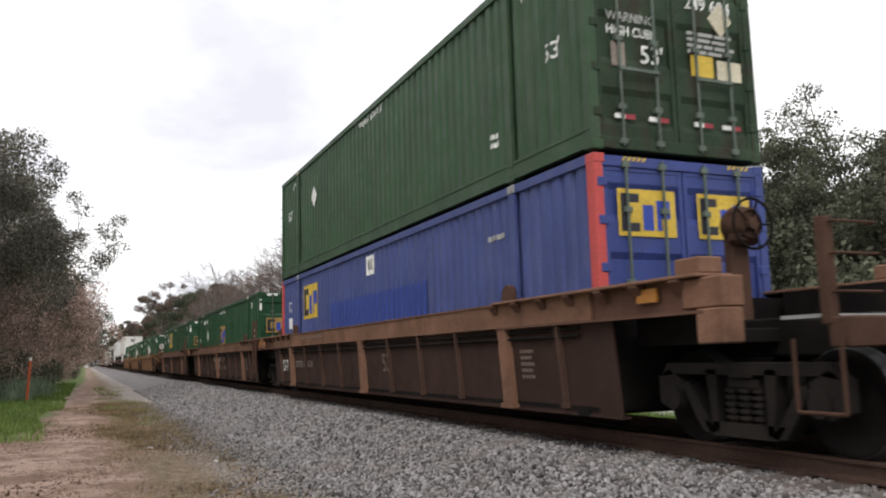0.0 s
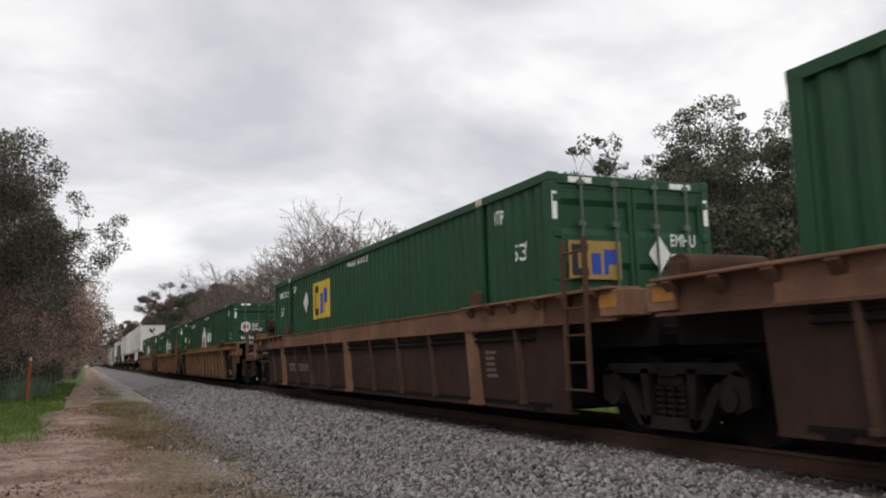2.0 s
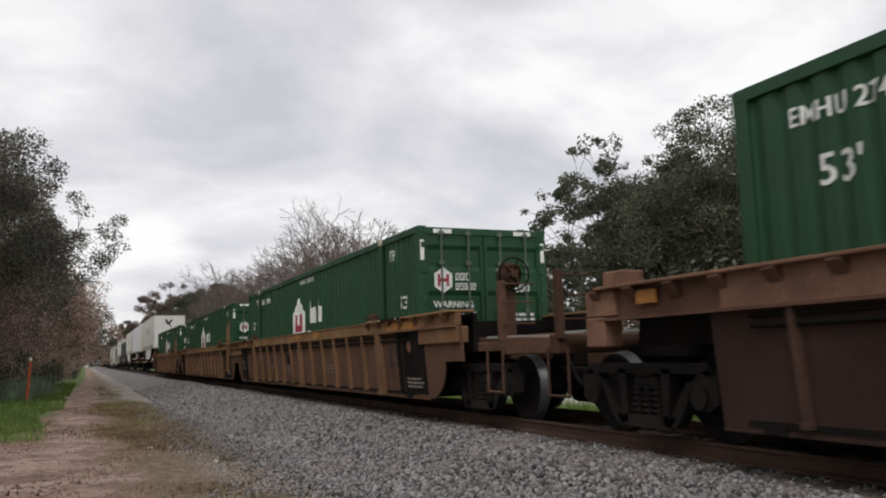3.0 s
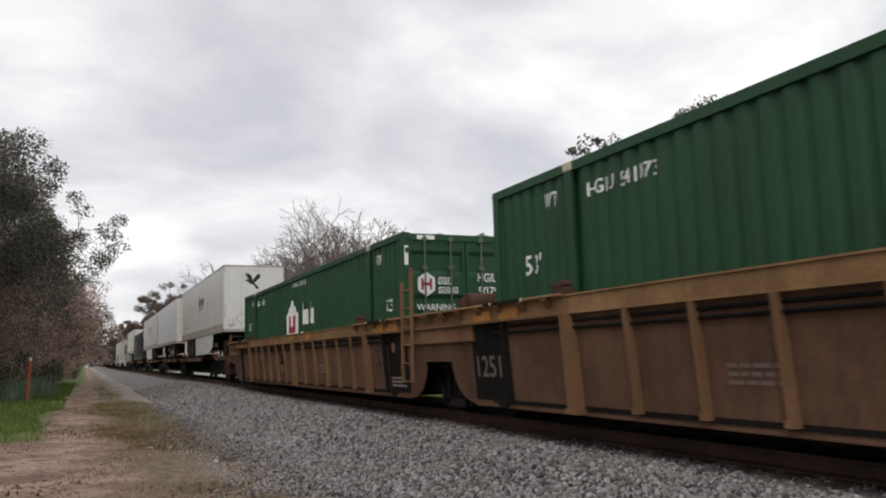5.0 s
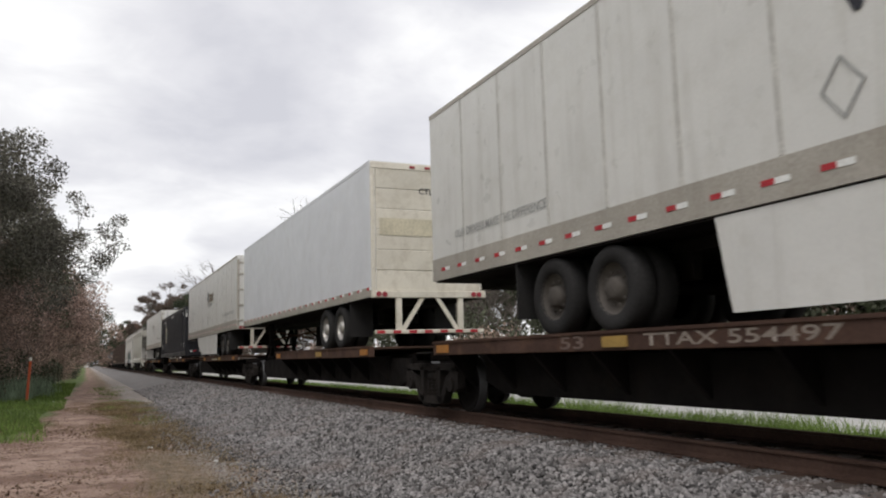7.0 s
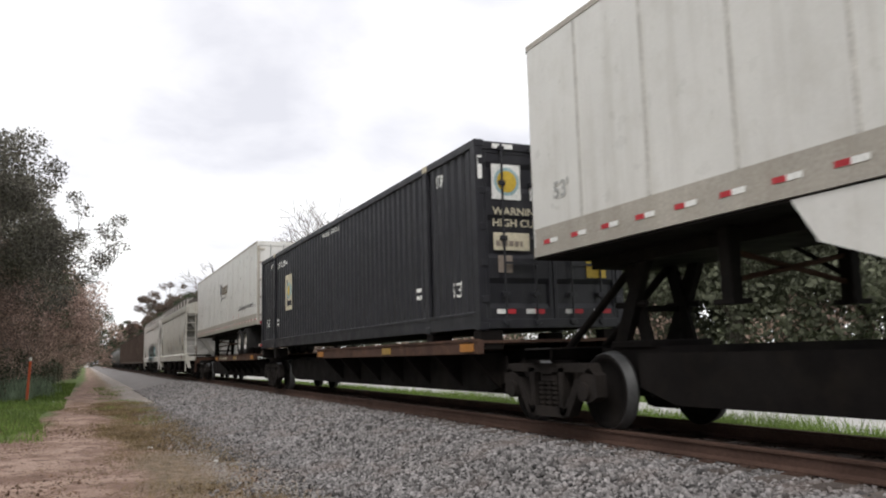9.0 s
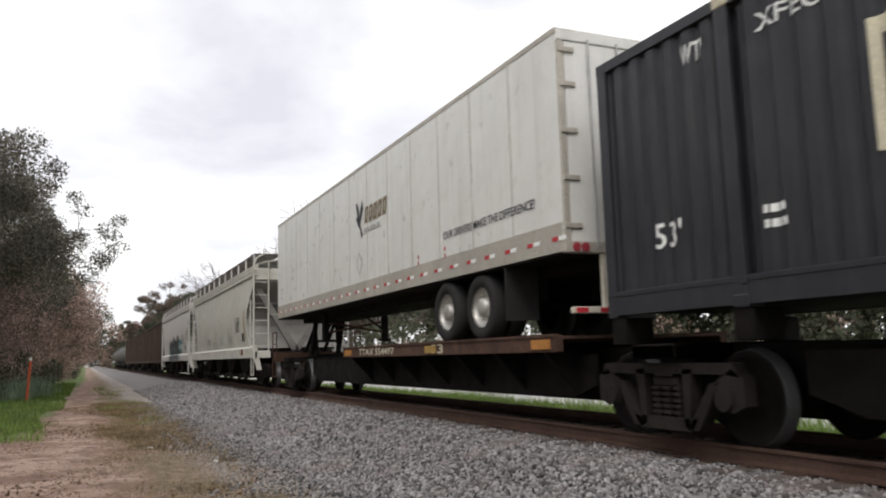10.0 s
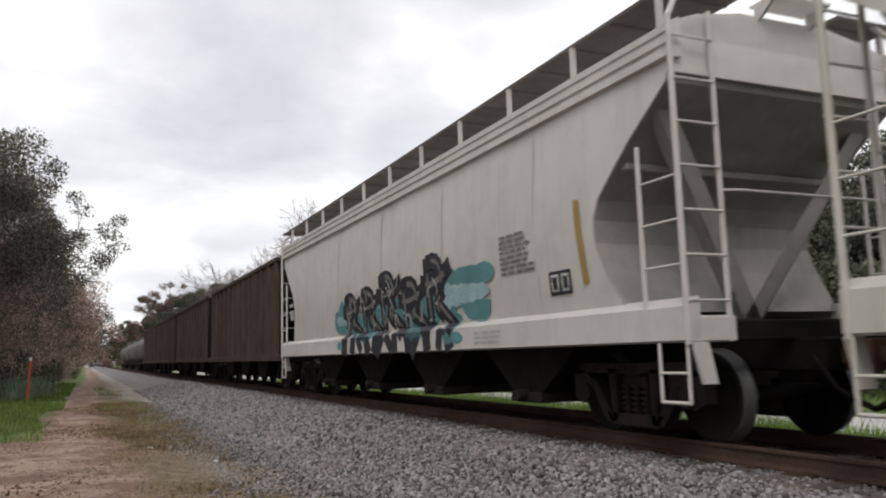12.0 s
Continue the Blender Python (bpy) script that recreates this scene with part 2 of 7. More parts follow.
M["reed"] = mat("blue_green_reeds", (0.21, 0.265, 0.185), 0.8, vary=0.35, scale=0.9, per="island", per_amount=0.5, thin=0.35, spec=0.08)
M["bronze"] = mat("dark_bronze_lettering", (0.17, 0.125, 0.065), 0.5, vary=0.2)
M["seam"] = mat("shaded_seam_paint", (0.52, 0.505, 0.475), 0.45, vary=0.15, scale=4, dirt=(0.38, 0.36, 0.33), dirt_amount=0.4)
M["bar"] = mat("dull_green_grey_steel", (0.10, 0.125, 0.105), 0.55, 0.2, vary=0.25)
M["dark_rim"] = mat("grimy_steel_wheel", (0.09, 0.08, 0.072), 0.7, 0.2, vary=0.3, spec=0.08)
M["litter"] = mat("fallen_brown_leaves", (0.135, 0.085, 0.06), 0.9, vary=0.3, per="island", per_amount=0.6, spec=0.08)
M["rust_run"] = mat("thin_rust_run", (0.33, 0.245, 0.18), 0.6, vary=0.2)
M["orange"] = mat("orange_red_marker", (0.50, 0.10, 0.04), 0.5, vary=0.1)
M["road"] = mat("pale_concrete", (0.46, 0.45, 0.43), 0.8, vary=0.12, dirt=(0.36, 0.34, 0.31), dirt_amount=0.5, bump=0.004)


# ---- building helpers ----
class Shape:
    """Gathers simple solids into one mesh."""

    def __init__(self):
        self.v, self.f, self.smooth = [], [], []

    def add(self, verts, faces, smooth=False):
        n = len(self.v)
        self.v += [tuple(p) for p in verts]
        self.f += [tuple(i + n for i in q) for q in faces]
        self.smooth += [smooth] * len(faces)
        return self

    def box(self, x0, x1, y0, y1, z0, z1, c=0.0):
        """A box; c chamfers its twelve edges."""
        if c <= 0:
            return self.add([(x, y, z) for x in (x0, x1) for y in (y0, y1) for z in (z0, z1)],
                            [(0, 1, 3, 2), (4, 6, 7, 5), (0, 4, 5, 1), (2, 3, 7, 6), (0, 2, 6, 4), (1, 5, 7, 3)])
        bm = bmesh.new()
        bmesh.ops.create_cube(bm, size=1)
        for v in bm.verts:
            v.co = ((x0 + x1) / 2 + v.co.x * (x1 - x0), (y0 + y1) / 2 + v.co.y * (y1 - y0), (z0 + z1) / 2 + v.co.z * (z1 - z0))
        bmesh.ops.bevel(bm, geom=list(bm.edges), offset=c, segments=1, affect="EDGES")
        bm.verts.index_update()
        self.add([v.co for v in bm.verts], [[v.index for v in f.verts] for f in bm.faces])
        bm.free()
        return self

    def prism(self, pts, axis, a, b):
        """The polygon pts drawn out along an axis from a to b; pts are the other two coordinates in x, y, z order."""
        def place(p, d):
            return {"x": (d, p[0], p[1]), "y": (p[0], d, p[1]), "z": (p[0], p[1], d)}[axis]
        k = len(pts)
        self.add([place(p, a) for p in pts] + [place(p, b) for p in pts],
                 [tuple(range(k))[::-1], tuple(range(k, 2 * k))] + [(i, (i + 1) % k, k + (i + 1) % k, k + i) for i in range(k)])
        return self

    def tube(self, p0, p1, r0, r1=None, n=8):
        r1 = r0 if r1 is None else r1
        a, b = Vector(p0), Vector(p1)
        d = (b - a).normalized()
        u = d.orthogonal().normalized()
        w = d.cross(u)
        ring = [(math.cos(2 * math.pi * i / n), math.sin(2 * math.pi * i / n)) for i in range(n)]
        self.add([a + (u * c + w * s) * r0 for c, s in ring] + [b + (u * c + w * s) * r1 for c, s in ring],
                 [(i, (i + 1) % n, n + (i + 1) % n, n + i) for i in range(n)], True)
        self.add([a + (u * c + w * s) * r0 for c, s in ring], [tuple(range(n))[::-1]])
        self.add([b + (u * c + w * s) * r1 for c, s in ring], [tuple(range(n))])
        return self

    def path(self, pts, r, n=7):
        for a, b in zip(pts, pts[1:]):
            self.tube(a, b, r, n=n)
        return self

    def lathe(self, profile, axis="x", n=28, centre=(0, 0, 0), smooth=True):
        """Turns (along, radius) pairs about an axis through centre."""
        k = len(profile)
        vs = []
        for i in range(n):
            c, s = math.cos(2 * math.pi * i / n), math.sin(2 * math.pi * i / n)
            for a, r in profile:
                p = {"x": (a, r * c, r * s), "y": (r * c, a, r * s), "z": (r * c, r * s, a)}[axis]
                vs.append((p[0] + centre[0], p[1] + centre[1], p[2] + centre[2]))
        fs = [(i * k + j, i * k + j + 1, ((i + 1) % n) * k + j + 1, ((i + 1) % n) * k + j) for i in range(n) for j in range(k - 1)]
        return self.add(vs, fs, smooth)

    def sheet(self, rows):
        """A skin over equal rows of points."""
        k = len(rows[0])
        return self.add([p for r in rows for p in r], [(i * k + j, i * k + j + 1, (i + 1) * k + j + 1, (i + 1) * k + j)
                                                       for i in range(len(rows) - 1) for j in range(k - 1)])

    def mesh(self, name, material):
        me = bpy.data.meshes.new(name)
        me.from_pydata(self.v, [], self.f)
        me.polygons.foreach_set("use_smooth", self.smooth)
        me.materials.append(material)
        bm = bmesh.new()
        bm.from_mesh(me)
        bmesh.ops.recalc_face_normals(bm, faces=bm.faces)
        bm.to_mesh(me)
        bm.free()
        return me


def part(name, shape, material, parent, label="", at=None):
    """Links a shape (or a ready mesh) as one mesh object under a thing or a part."""
    ob = new(name, shape.mesh(name, M[material]) if isinstance(shape, Shape) else shape)
    ob.parent = parent
    if at is not None:
        ob.matrix_basis = at
    return tagged(ob, label)


def single(name, shape, material, label, category, kind="", group=""):
    ob = new(name, shape.mesh(name, M[material]) if isinstance(shape, Shape) else shape)
    return tagged(ob, label, category, group, kind)


def quads_mesh(name, material, corners):
    """One mesh of loose quads from an array (n, 4, 3)."""
    n = len(corners)
    me = bpy.data.meshes.new(name)
    me.vertices.add(4 * n)
    me.vertices.foreach_set("co", np.ascontiguousarray(corners, dtype=np.float32).ravel())
    me.loops.add(4 * n)
    me.loops.foreach_set("vertex_index", np.arange(4 * n, dtype=np.int32))
    me.polygons.add(n)
    me.polygons.foreach_set("loop_start", np.arange(0, 4 * n, 4, dtype=np.int32))
    me.update(calc_edges=True)
    me.materials.append(M[material])
    return me


ROLLING = []          # (thing, its place along the train, its height over the rail)


def car(name, s, label, category, group="", z=0.0):
    ob = new(name)
    ob.matrix_basis = pose(TRACK, s, z)
    ROLLING.append((ob, s, z))
    return tagged(ob, label, category, group)


# lettering: on a side that faces the camera's half of the land (towards -x), or on an end that faces -y
def on_side(x, y, z):
    return Matrix(((0, 0, -1, x), (-1, 0, 0, y), (0, 1, 0, z), (0, 0, 0, 1)))


def on_end(x, y, z):
    return Matrix(((1, 0, 0, x), (0, 0, -1, y), (0, 1, 0, z), (0, 0, 0, 1)))


def words(text, height, width=None, slant=0.0):
    """Letters as a flat mesh in x, y, its lower left corner at the origin, of the given cap height and width."""
    cu = bpy.data.curves.new("lettering", "FONT")
    cu.body, cu.size, cu.resolution_u, cu.offset = text, 1.0, 3, 0.012
    ob = bpy.data.objects.new("lettering", cu)
    me = bpy.data.meshes.new_from_object(ob)
    bpy.data.objects.remove(ob)
    co = np.zeros(len(me.vertices) * 3)
    me.vertices.foreach_get("co", co)
    co = co.reshape(-1, 3)
    co -= co.min(0)
    top = co[:, 1].max()
    sx = (width / co[:, 0].max()) if width else height / top
    co[:, 0] = co[:, 0] * sx + slant * co[:, 1] * height / top
    co[:, 1] *= height / top
    co[:, 2] = 0
    me.vertices.foreach_set("co", co.ravel())
    return me


def flat(polys):
    """Flat polygons in x, y as a mesh."""
    s = Shape()
    for q in polys:
        s.add([(x, y, 0) for x, y in q], [tuple(range(len(q)))])
    me = bpy.data.meshes.new("marking")
    me.from_pydata(s.v, [], s.f)
    return me


def rect(x0, y0, x1, y1):
    return [(x0, y0), (x1, y0), (x1, y1), (x0, y1)]


def frame_polys(x0, y0, x1, y1, t):
    return [rect(x0, y0, x1, y0 + t), rect(x0, y1 - t, x1, y1), rect(x0, y0 + t, x0 + t, y1 - t), rect(x1 - t, y0 + t, x1, y1 - t)]


def blocks(x, y, w, h, k, gap=0.25):
    """k plain letter-sized blocks in a row."""
    step = w / k
    return [q for i in range(k) for q in frame_polys(x + i * step, y, x + (i + 1 - gap) * step, y + h, min(step * 0.2, h * 0.24))]


def bars(x, y, w, h, rows, fill=0.55):
    """Rows of plain bars standing for small print."""
    out, step = [], h / rows
    for i in range(rows):
        e, ww = x, w * random.uniform(0.75, 1.0)
        while e < x + ww:
            b = min(random.uniform(0.12, 0.3) * w, x + ww - e)
            out.append(rect(e, y + i * step, e + b, y + i * step + step * fill))
            e += b + 0.04 * w
    return out


def marking(me, material, parent, place, name="lettering", label="", dents=None, lift=0.004):
    """Puts a flat mesh on a thing. dents(y): the depth of a corrugated side at y, which the marking follows."""
    bm = bmesh.new()
    bm.from_mesh(me)
    bmesh.ops.transform(bm, matrix=place, verts=bm.verts)
    if dents:
        ys = [v.co.y for v in bm.verts]
        for e in dents(None, min(ys), max(ys)):
            geom = list(bm.verts) + list(bm.edges) + list(bm.faces)
            bmesh.ops.bisect_plane(bm, geom=geom, plane_co=(0, e, 0), plane_no=(0, 1, 0), dist=1e-5)
        for v in bm.verts:
            v.co.x += dents(v.co.y)
    n = place.to_3x3() @ Vector((0, 0, 1))
    for v in bm.verts:
        v.co += n * lift
    bm.to_mesh(me)
    bm.free()
    me.materials.clear()
    me.materials.append(M[material])
    return part(name, me, material, parent, label)


# ---- the train: running gear ----
WHEEL_R = 0.457


def make_wheelset():
    s = Shape()
    s.tube((-1.0, 0, 0), (1.0, 0, 0), 0.085, n=14)
    for side in (-1, 1):
        prof = [(0.70, 0.10), (0.71, 0.16), (0.705, 0.36), (0.66, 0.40), (0.64, 0.482), (0.672, 0.482), (0.69, 0.460), (0.775, WHEEL_R), (0.785, 0.45), (0.785, 0.385),
                (0.745, 0.36), (0.755, 0.15), (0.80, 0.12), (0.80, 0.085)]
        s.lathe([(side * a, r) for a, r in prof], n=40)
    me = s.mesh("wheelset", M["soot"])
    me.materials.append(M["tread"])
    for p in me.polygons:
        r = [math.hypot(me.vertices[i].co.y, me.vertices[i].co.z) for i in p.vertices]
        if min(r) > 0.449:
            p.material_index = 1
    return me


def make_side_frame(side):
    """A cast truck side: arched top member, two windows, a sprung middle and axle boxes."""
    s = Shape()
    x0, x1 = side * 0.93, side * 1.08
    def tri(pts):
        s.prism(pts, "x", x0, x1)
    tri([(-1.12, 0.60), (-1.0, 0.80), (1.0, 0.80), (1.12, 0.60), (1.08, 0.66), (0.9, 0.69), (-0.9, 0.69), (-1.08, 0.66)])
    for e in (-1, 1):
        tri([(e * 0.98, 0.74), (e * 1.13, 0.66), (e * 1.13, 0.40), (e * 0.98, 0.33), (e * 0.80, 0.36), (e * 0.76, 0.62)])
        tri([(e * 0.80, 0.62), (e * 0.68, 0.60), (e * 0.34, 0.14), (e * 0.50, 0.14), (e * 0.62, 0.30)])
        tri([(e * 0.44, 0.74), (e * 0.30, 0.74), (e * 0.30, 0.16), (e * 0.37, 0.16)])
        s.tube((x1, e * 0.89, WHEEL_R), (side * 1.12, e * 0.89, WHEEL_R), 0.115, n=12)
    tri([(-0.50, 0.25), (0.50, 0.25), (0.40, 0.12), (-0.40, 0.12)])
    s.box(*sorted((side * 0.90, side * 0.93)), -0.33, 0.33, 0.16, 0.72)
    return s


def make_spring_nest(side):
    s = Shape()
    for y in (-0.17, 0.0, 0.17):
        for k in range(5):
            z = 0.28 + 0.062 * k
            s.prism([(side * 1.0 + 0.075 * math.cos(a), y + 0.075 * math.sin(a)) for a in np.linspace(0, 2 * math.pi, 9)[:-1]], "z", z, z + 0.034)
        s.tube((side * 1.0, y, 0.25), (side * 1.0, y, 0.60), 0.045, n=7)
    return s


def make_bolster():
    s = Shape()
    s.box(-1.05, 1.05, -0.20, 0.20, 0.56, 0.66, 0.015)
    s.box(-0.75, 0.75, -0.22, 0.22, 0.42, 0.70, 0.02)
    s.tube((0, 0, 0.70), (0, 0, 0.84), 0.2, n=16)
    s.box(-1.08, -0.9, -0.14, 0.14, 0.665, 0.69)
    s.box(0.9, 1.08, -0.14, 0.14, 0.665, 0.69)
    return s


GEAR = {"wheelset": make_wheelset(), "bolster": make_bolster().mesh("truck", M["cast"])}
for side in (-1, 1):
    GEAR["frame", side] = make_side_frame(side).mesh("side_frame", M["cast"])
    GEAR["nest", side] = make_spring_nest(side).mesh("spring_nest", M["cast"])


def truck(parent, y):
    """A two-axle truck under a car: bolster, cast side frames, spring nests and two wheelsets that turn."""
    t = part("truck", GEAR["bolster"], "cast", parent, "dusty cast-steel two-axle truck", pose(0, y, 0))
    for side in (-1, 1):
        part("side_frame", GEAR["frame", side], "cast", t)
        part("spring_nest", GEAR["nest", side], "cast", t)
    for e in (-0.89, 0.89):
        part("wheelset", GEAR["wheelset"], "soot", t, "dark wheels with polished treads", pose(0, e, WHEEL_R))
    return t


def coupler(parent, y, way):
    s = Shape()
    s.box(-0.09, 0.09, min(y, y + way * 0.75), max(y, y + way * 0.75), 0.76, 0.92, 0.02)
    s.prism([(-0.17, y + way * 0.7), (0.17, y + way * 0.7), (0.2, y + way * 0.95), (0.05, y + way * 1.08), (-0.15, y + way * 1.0)], "z", 0.7, 0.99)
    part("coupler", s, "rust", parent, "rusty knuckle coupler")
    h = Shape().path([(-0.35, y, 0.85), (-0.36, y + way * 0.25, 0.55), (-0.34, y + way * 0.6, 0.38), (-0.3, y + way * 0.95, 0.5)], 0.025)
    part("air_hose", h, "soot", parent, "black rubber air hose")


def brake_wheel(parent, x, y, z, material="rust"):
    s = Shape()
    for i in range(20):
        a, b = 2 * math.pi * i / 20, 2 * math.pi * (i + 1) / 20
        s.tube((x + 0.28 * math.cos(a), y, z + 0.28 * math.sin(a)), (x + 0.28 * math.cos(b), y, z + 0.28 * math.sin(b)), 0.016, n=6)
    for i in range(5):
        a = 2 * math.pi * i / 5
        s.tube((x, y + 0.03, z), (x + 0.28 * math.cos(a), y, z + 0.28 * math.sin(a)), 0.012, n=5)
    w = part("brake_wheel", s, "soot", parent, "spoked steel hand brake wheel")
    s = Shape().box(x - 0.17, x + 0.17, y + 0.05, y + 0.26, z - 0.22, z + 0.2, 0.05)
    s.tube((x, y - 0.02, z), (x, y + 0.1, z), 0.07, n=12)
    s.lathe([(y + 0.02, 0.16), (y + 0.14, 0.20), (y + 0.30, 0.19), (y + 0.38, 0.10), (y + 0.38, 0.0)], "y", 18, (x, 0, z))
    part("brake_housing", s, material, w, "rusty round-cornered gear housing")


# ---- containers ----
PITCH, DEEP, FOLDS = 0.276, 0.036, (0.0, 0.42, 0.60, 0.82)


def dents(y, lo=None, hi=None):
    """The depth of the corrugation at y; with y None, its fold lines between lo and hi."""
    if y is None:
        return [y_ for k in range(int(lo / PITCH) - 1, int(hi / PITCH) + 2) for y_ in (PITCH * (k + q) for q in FOLDS) if lo < y_ < hi]
    if POST_GAP[0] < y < POST_GAP[1] or POST_GAP[2] < y < POST_GAP[3]:
        return 0.055
    t = (y / PITCH) % 1.0
    return float(np.interp(t, FOLDS + (1.0,), (0, 0, DEEP, DEEP, 0)))


LEN, HIGH, HALF = 16.15, 2.896, 1.295
POST_GAP = (1.84, 2.12, 14.03, 14.31)


def corrugated_side(x, sign, y0=0.12, y1=LEN - 0.12, z0=0.28, z1=HIGH - 0.11):
    ys = sorted({y0, y1, *dents(None, y0, y1)})
    s = Shape()
    rows = [[(x + sign * (dents(y) + 0.004), y, z) for y in ys] for z in (z0, z1)]
    s.sheet(rows)
    s.sheet([[(p[0] + sign * 0.02, p[1], p[2]) for p in r] for r in rows])
    return s


def door_leaf(x0, x1, y):
    """One leaf: a frame with five flat panels set back between horizontal swages."""
    s = Shape()
    zs = [0.20, 0.32, 0.40, 0.70, 0.78, 1.08, 1.16, 1.66, 1.74, 2.10, 2.18, 2.48, 2.56, 2.72]
    pts = []
    for i, z in enumerate(zs):
        deep = 0.0 if (i // 2) % 2 == 0 else 0.038
        pts.append((y + deep, z))
    s.sheet([[(x, p[0], p[1]) for p in pts] for x in (x0 + 0.05, x1 - 0.05)])
    for a, b in ((x0, x0 + 0.06), (x1 - 0.06, x1)):
        s.box(a, b, y - 0.012, y + 0.05, 0.18, 2.74, 0.006)
    s.box(x0, x1, y - 0.010, y + 0.05, 0.165, 0.215)
    s.box(x0, x1, y - 0.010, y + 0.05, 2.70, 2.745)
    s.box(x0 + 0.05, x1 - 0.05, y + 0.05, y + 0.055, 0.2, 2.72)
    return s


def container(s, z, paint, label, doors=None, door_paint=None, corner=None, reflect=True):
    c = car("shipping_container", s, label, "container", "intermodal containers", z)
    door_paint, corner = door_paint or paint, corner or paint
    for sg in (-1, 1):
        part("side_wall", corrugated_side(sg * (HALF - 0.024), -sg), paint, c, "corrugated steel side")
        rail = Shape().box(*sorted((sg * HALF, sg * (HALF - 0.06))), 0.0, LEN, HIGH - 0.12, HIGH, 0.006)
        part("top_rail", rail, paint, c)
        low = Shape().box(*sorted((sg * (HALF - 0.002), sg * (HALF - 0.07))), 0.0, LEN, 0.03, 0.285, 0.008)
        low.box(*sorted((sg * (HALF + 0.008), sg * (HALF - 0.03))), 0.05, LEN - 0.05, 0.235, 0.275)
        low.box(*sorted((sg * (HALF + 0.006), sg * (HALF - 0.03))), 0.05, LEN - 0.05, 0.03, 0.06)
        part("bottom_rail", low, paint, c)
        for y0 in (1.895, LEN - 2.055):
            p = Shape().box(*sorted((sg * (HALF + 0.006), sg * (HALF - 0.05))), y0, y0 + 0.17, 0.10, HIGH - 0.01, 0.012)
            p.box(*sorted((sg * (HALF + 0.014), sg * (HALF - 0.05))), y0 - 0.01, y0 + 0.05, 0.20, HIGH - 0.14, 0.008)
            post = part("lifting_post", p, paint, c)
            for zz in (HIGH - 0.115, 0.0):
                k = Shape().box(*sorted((sg * (HALF + 0.018), sg * (HALF - 0.14))), y0 - 0.02, y0 + 0.165, zz, zz + 0.118, 0.012)
                k.box(*sorted((sg * (HALF + 0.022), sg * HALF)), y0 + 0.04, y0 + 0.10, zz + 0.03, zz + 0.09)
                part("lifting_casting", k, "d_cream" if zz > 1 and paint != "blue" else "galv" if zz > 1 else paint, post)
        for y0 in (0.0, LEN - 0.16):
            part("corner_post", Shape().box(*sorted((sg * (HALF + 0.003), sg * (HALF - 0.13))), y0, y0 + 0.16, 0.1, HIGH - 0.1, 0.01), corner if sg < 0 else door_paint, c)
            for zz in (0.0, HIGH - 0.118):
                part("corner_casting", Shape().box(*sorted((sg * (HALF + 0.006), sg * (HALF - 0.16))), y0 - 0.006, y0 + 0.166, zz, zz + 0.118, 0.012), corner if sg < 0 else door_paint, c)
    part("roof", Shape().box(-HALF + 0.05, HALF - 0.05, 0.05, LEN - 0.05, HIGH - 0.07, HIGH - 0.035), paint, c)
    part("floor_frame", Shape().box(-HALF + 0.06, HALF - 0.06, 0.1, LEN - 0.1, 0.05, 0.2), "soot", c)
    part("front_wall", Shape().box(-HALF + 0.1, HALF - 0.1, LEN - 0.06, LEN - 0.02, 0.1, HIGH - 0.1), paint, c)
    part("door_header", Shape().box(-HALF + 0.1, HALF - 0.1, 0.0, 0.12, 2.745, HIGH - 0.02, 0.01), door_paint, c)
    part("door_sill", Shape().box(-HALF + 0.1, HALF - 0.1, 0.0, 0.12, 0.02, 0.165, 0.01), door_paint, c)
    for x0, x1 in ((-HALF + 0.13, -0.01), (0.01, HALF - 0.13)):
        d = part("door", door_leaf(x0, x1, 0.03), door_paint, c, "swaged steel door leaf")
        for fx in (0.27, 0.73) if doors != "far" else (0.3, 0.75):
            x = x0 + (x1 - x0) * fx
            b = Shape().tube((x, -0.018, 0.06), (x, -0.018, HIGH - 0.05), 0.018, n=8)
            for zz in (0.08, 0.5, 1.35, 2.2, HIGH - 0.16):
                b.box(x - 0.055, x + 0.055, -0.035, 0.03, zz, zz + 0.07, 0.008)
            b.box(x - 0.02, x + 0.32 * (1 if fx < 0.5 else -1) if fx < 0.5 else x + 0.02, -0.06, -0.03, 0.98, 1.02) if fx < 0.5 else b.box(x - 0.32, x + 0.02, -0.06, -0.03, 0.98, 1.02)
            part("locking_bar", b, "bar" if door_paint != "black" else "black", d, "upright locking bar with keepers")
        for hz in (0.4, 0.95, 1.5, 2.05, 2.5):
            hx = x0 - 0.03 if x0 < 0 else x1 + 0.03
            part("hinge", Shape().box(hx - 0.06, hx + 0.06, -0.012, 0.04, hz, hz + 0.11, 0.01), door_paint, d)
    if reflect:
        for x0 in (-1.0, 0.62):
            marking(flat([rect(0, 0, 0.36, 0.075)]), "glow_white", c, on_end(x0, 0.0, 2.77), "reflector", "white reflective strip", lift=0.006)
        for x0 in (-1.26, 1.18):
            marking(flat([rect(0, 0, 0.075, 0.36)]), "glow_white", c, on_end(x0, -0.004, 2.28), "reflector", "white reflective strip", lift=0.004)
    return c


FACE = -HALF + 0.020


def side_mark(c, polys, material, y, z, name="marking", label=""):
    return marking(polys if not isinstance(polys, list) else flat(polys), material, c, on_side(FACE, y, z), name, label, dents)


def end_mark(c, polys, material, x, z, name="marking", label="", y=0.018):
    return marking(polys if not isinstance(polys, list) else flat(polys), material, c, on_end(x, y, z), name, label, None, 0.006)


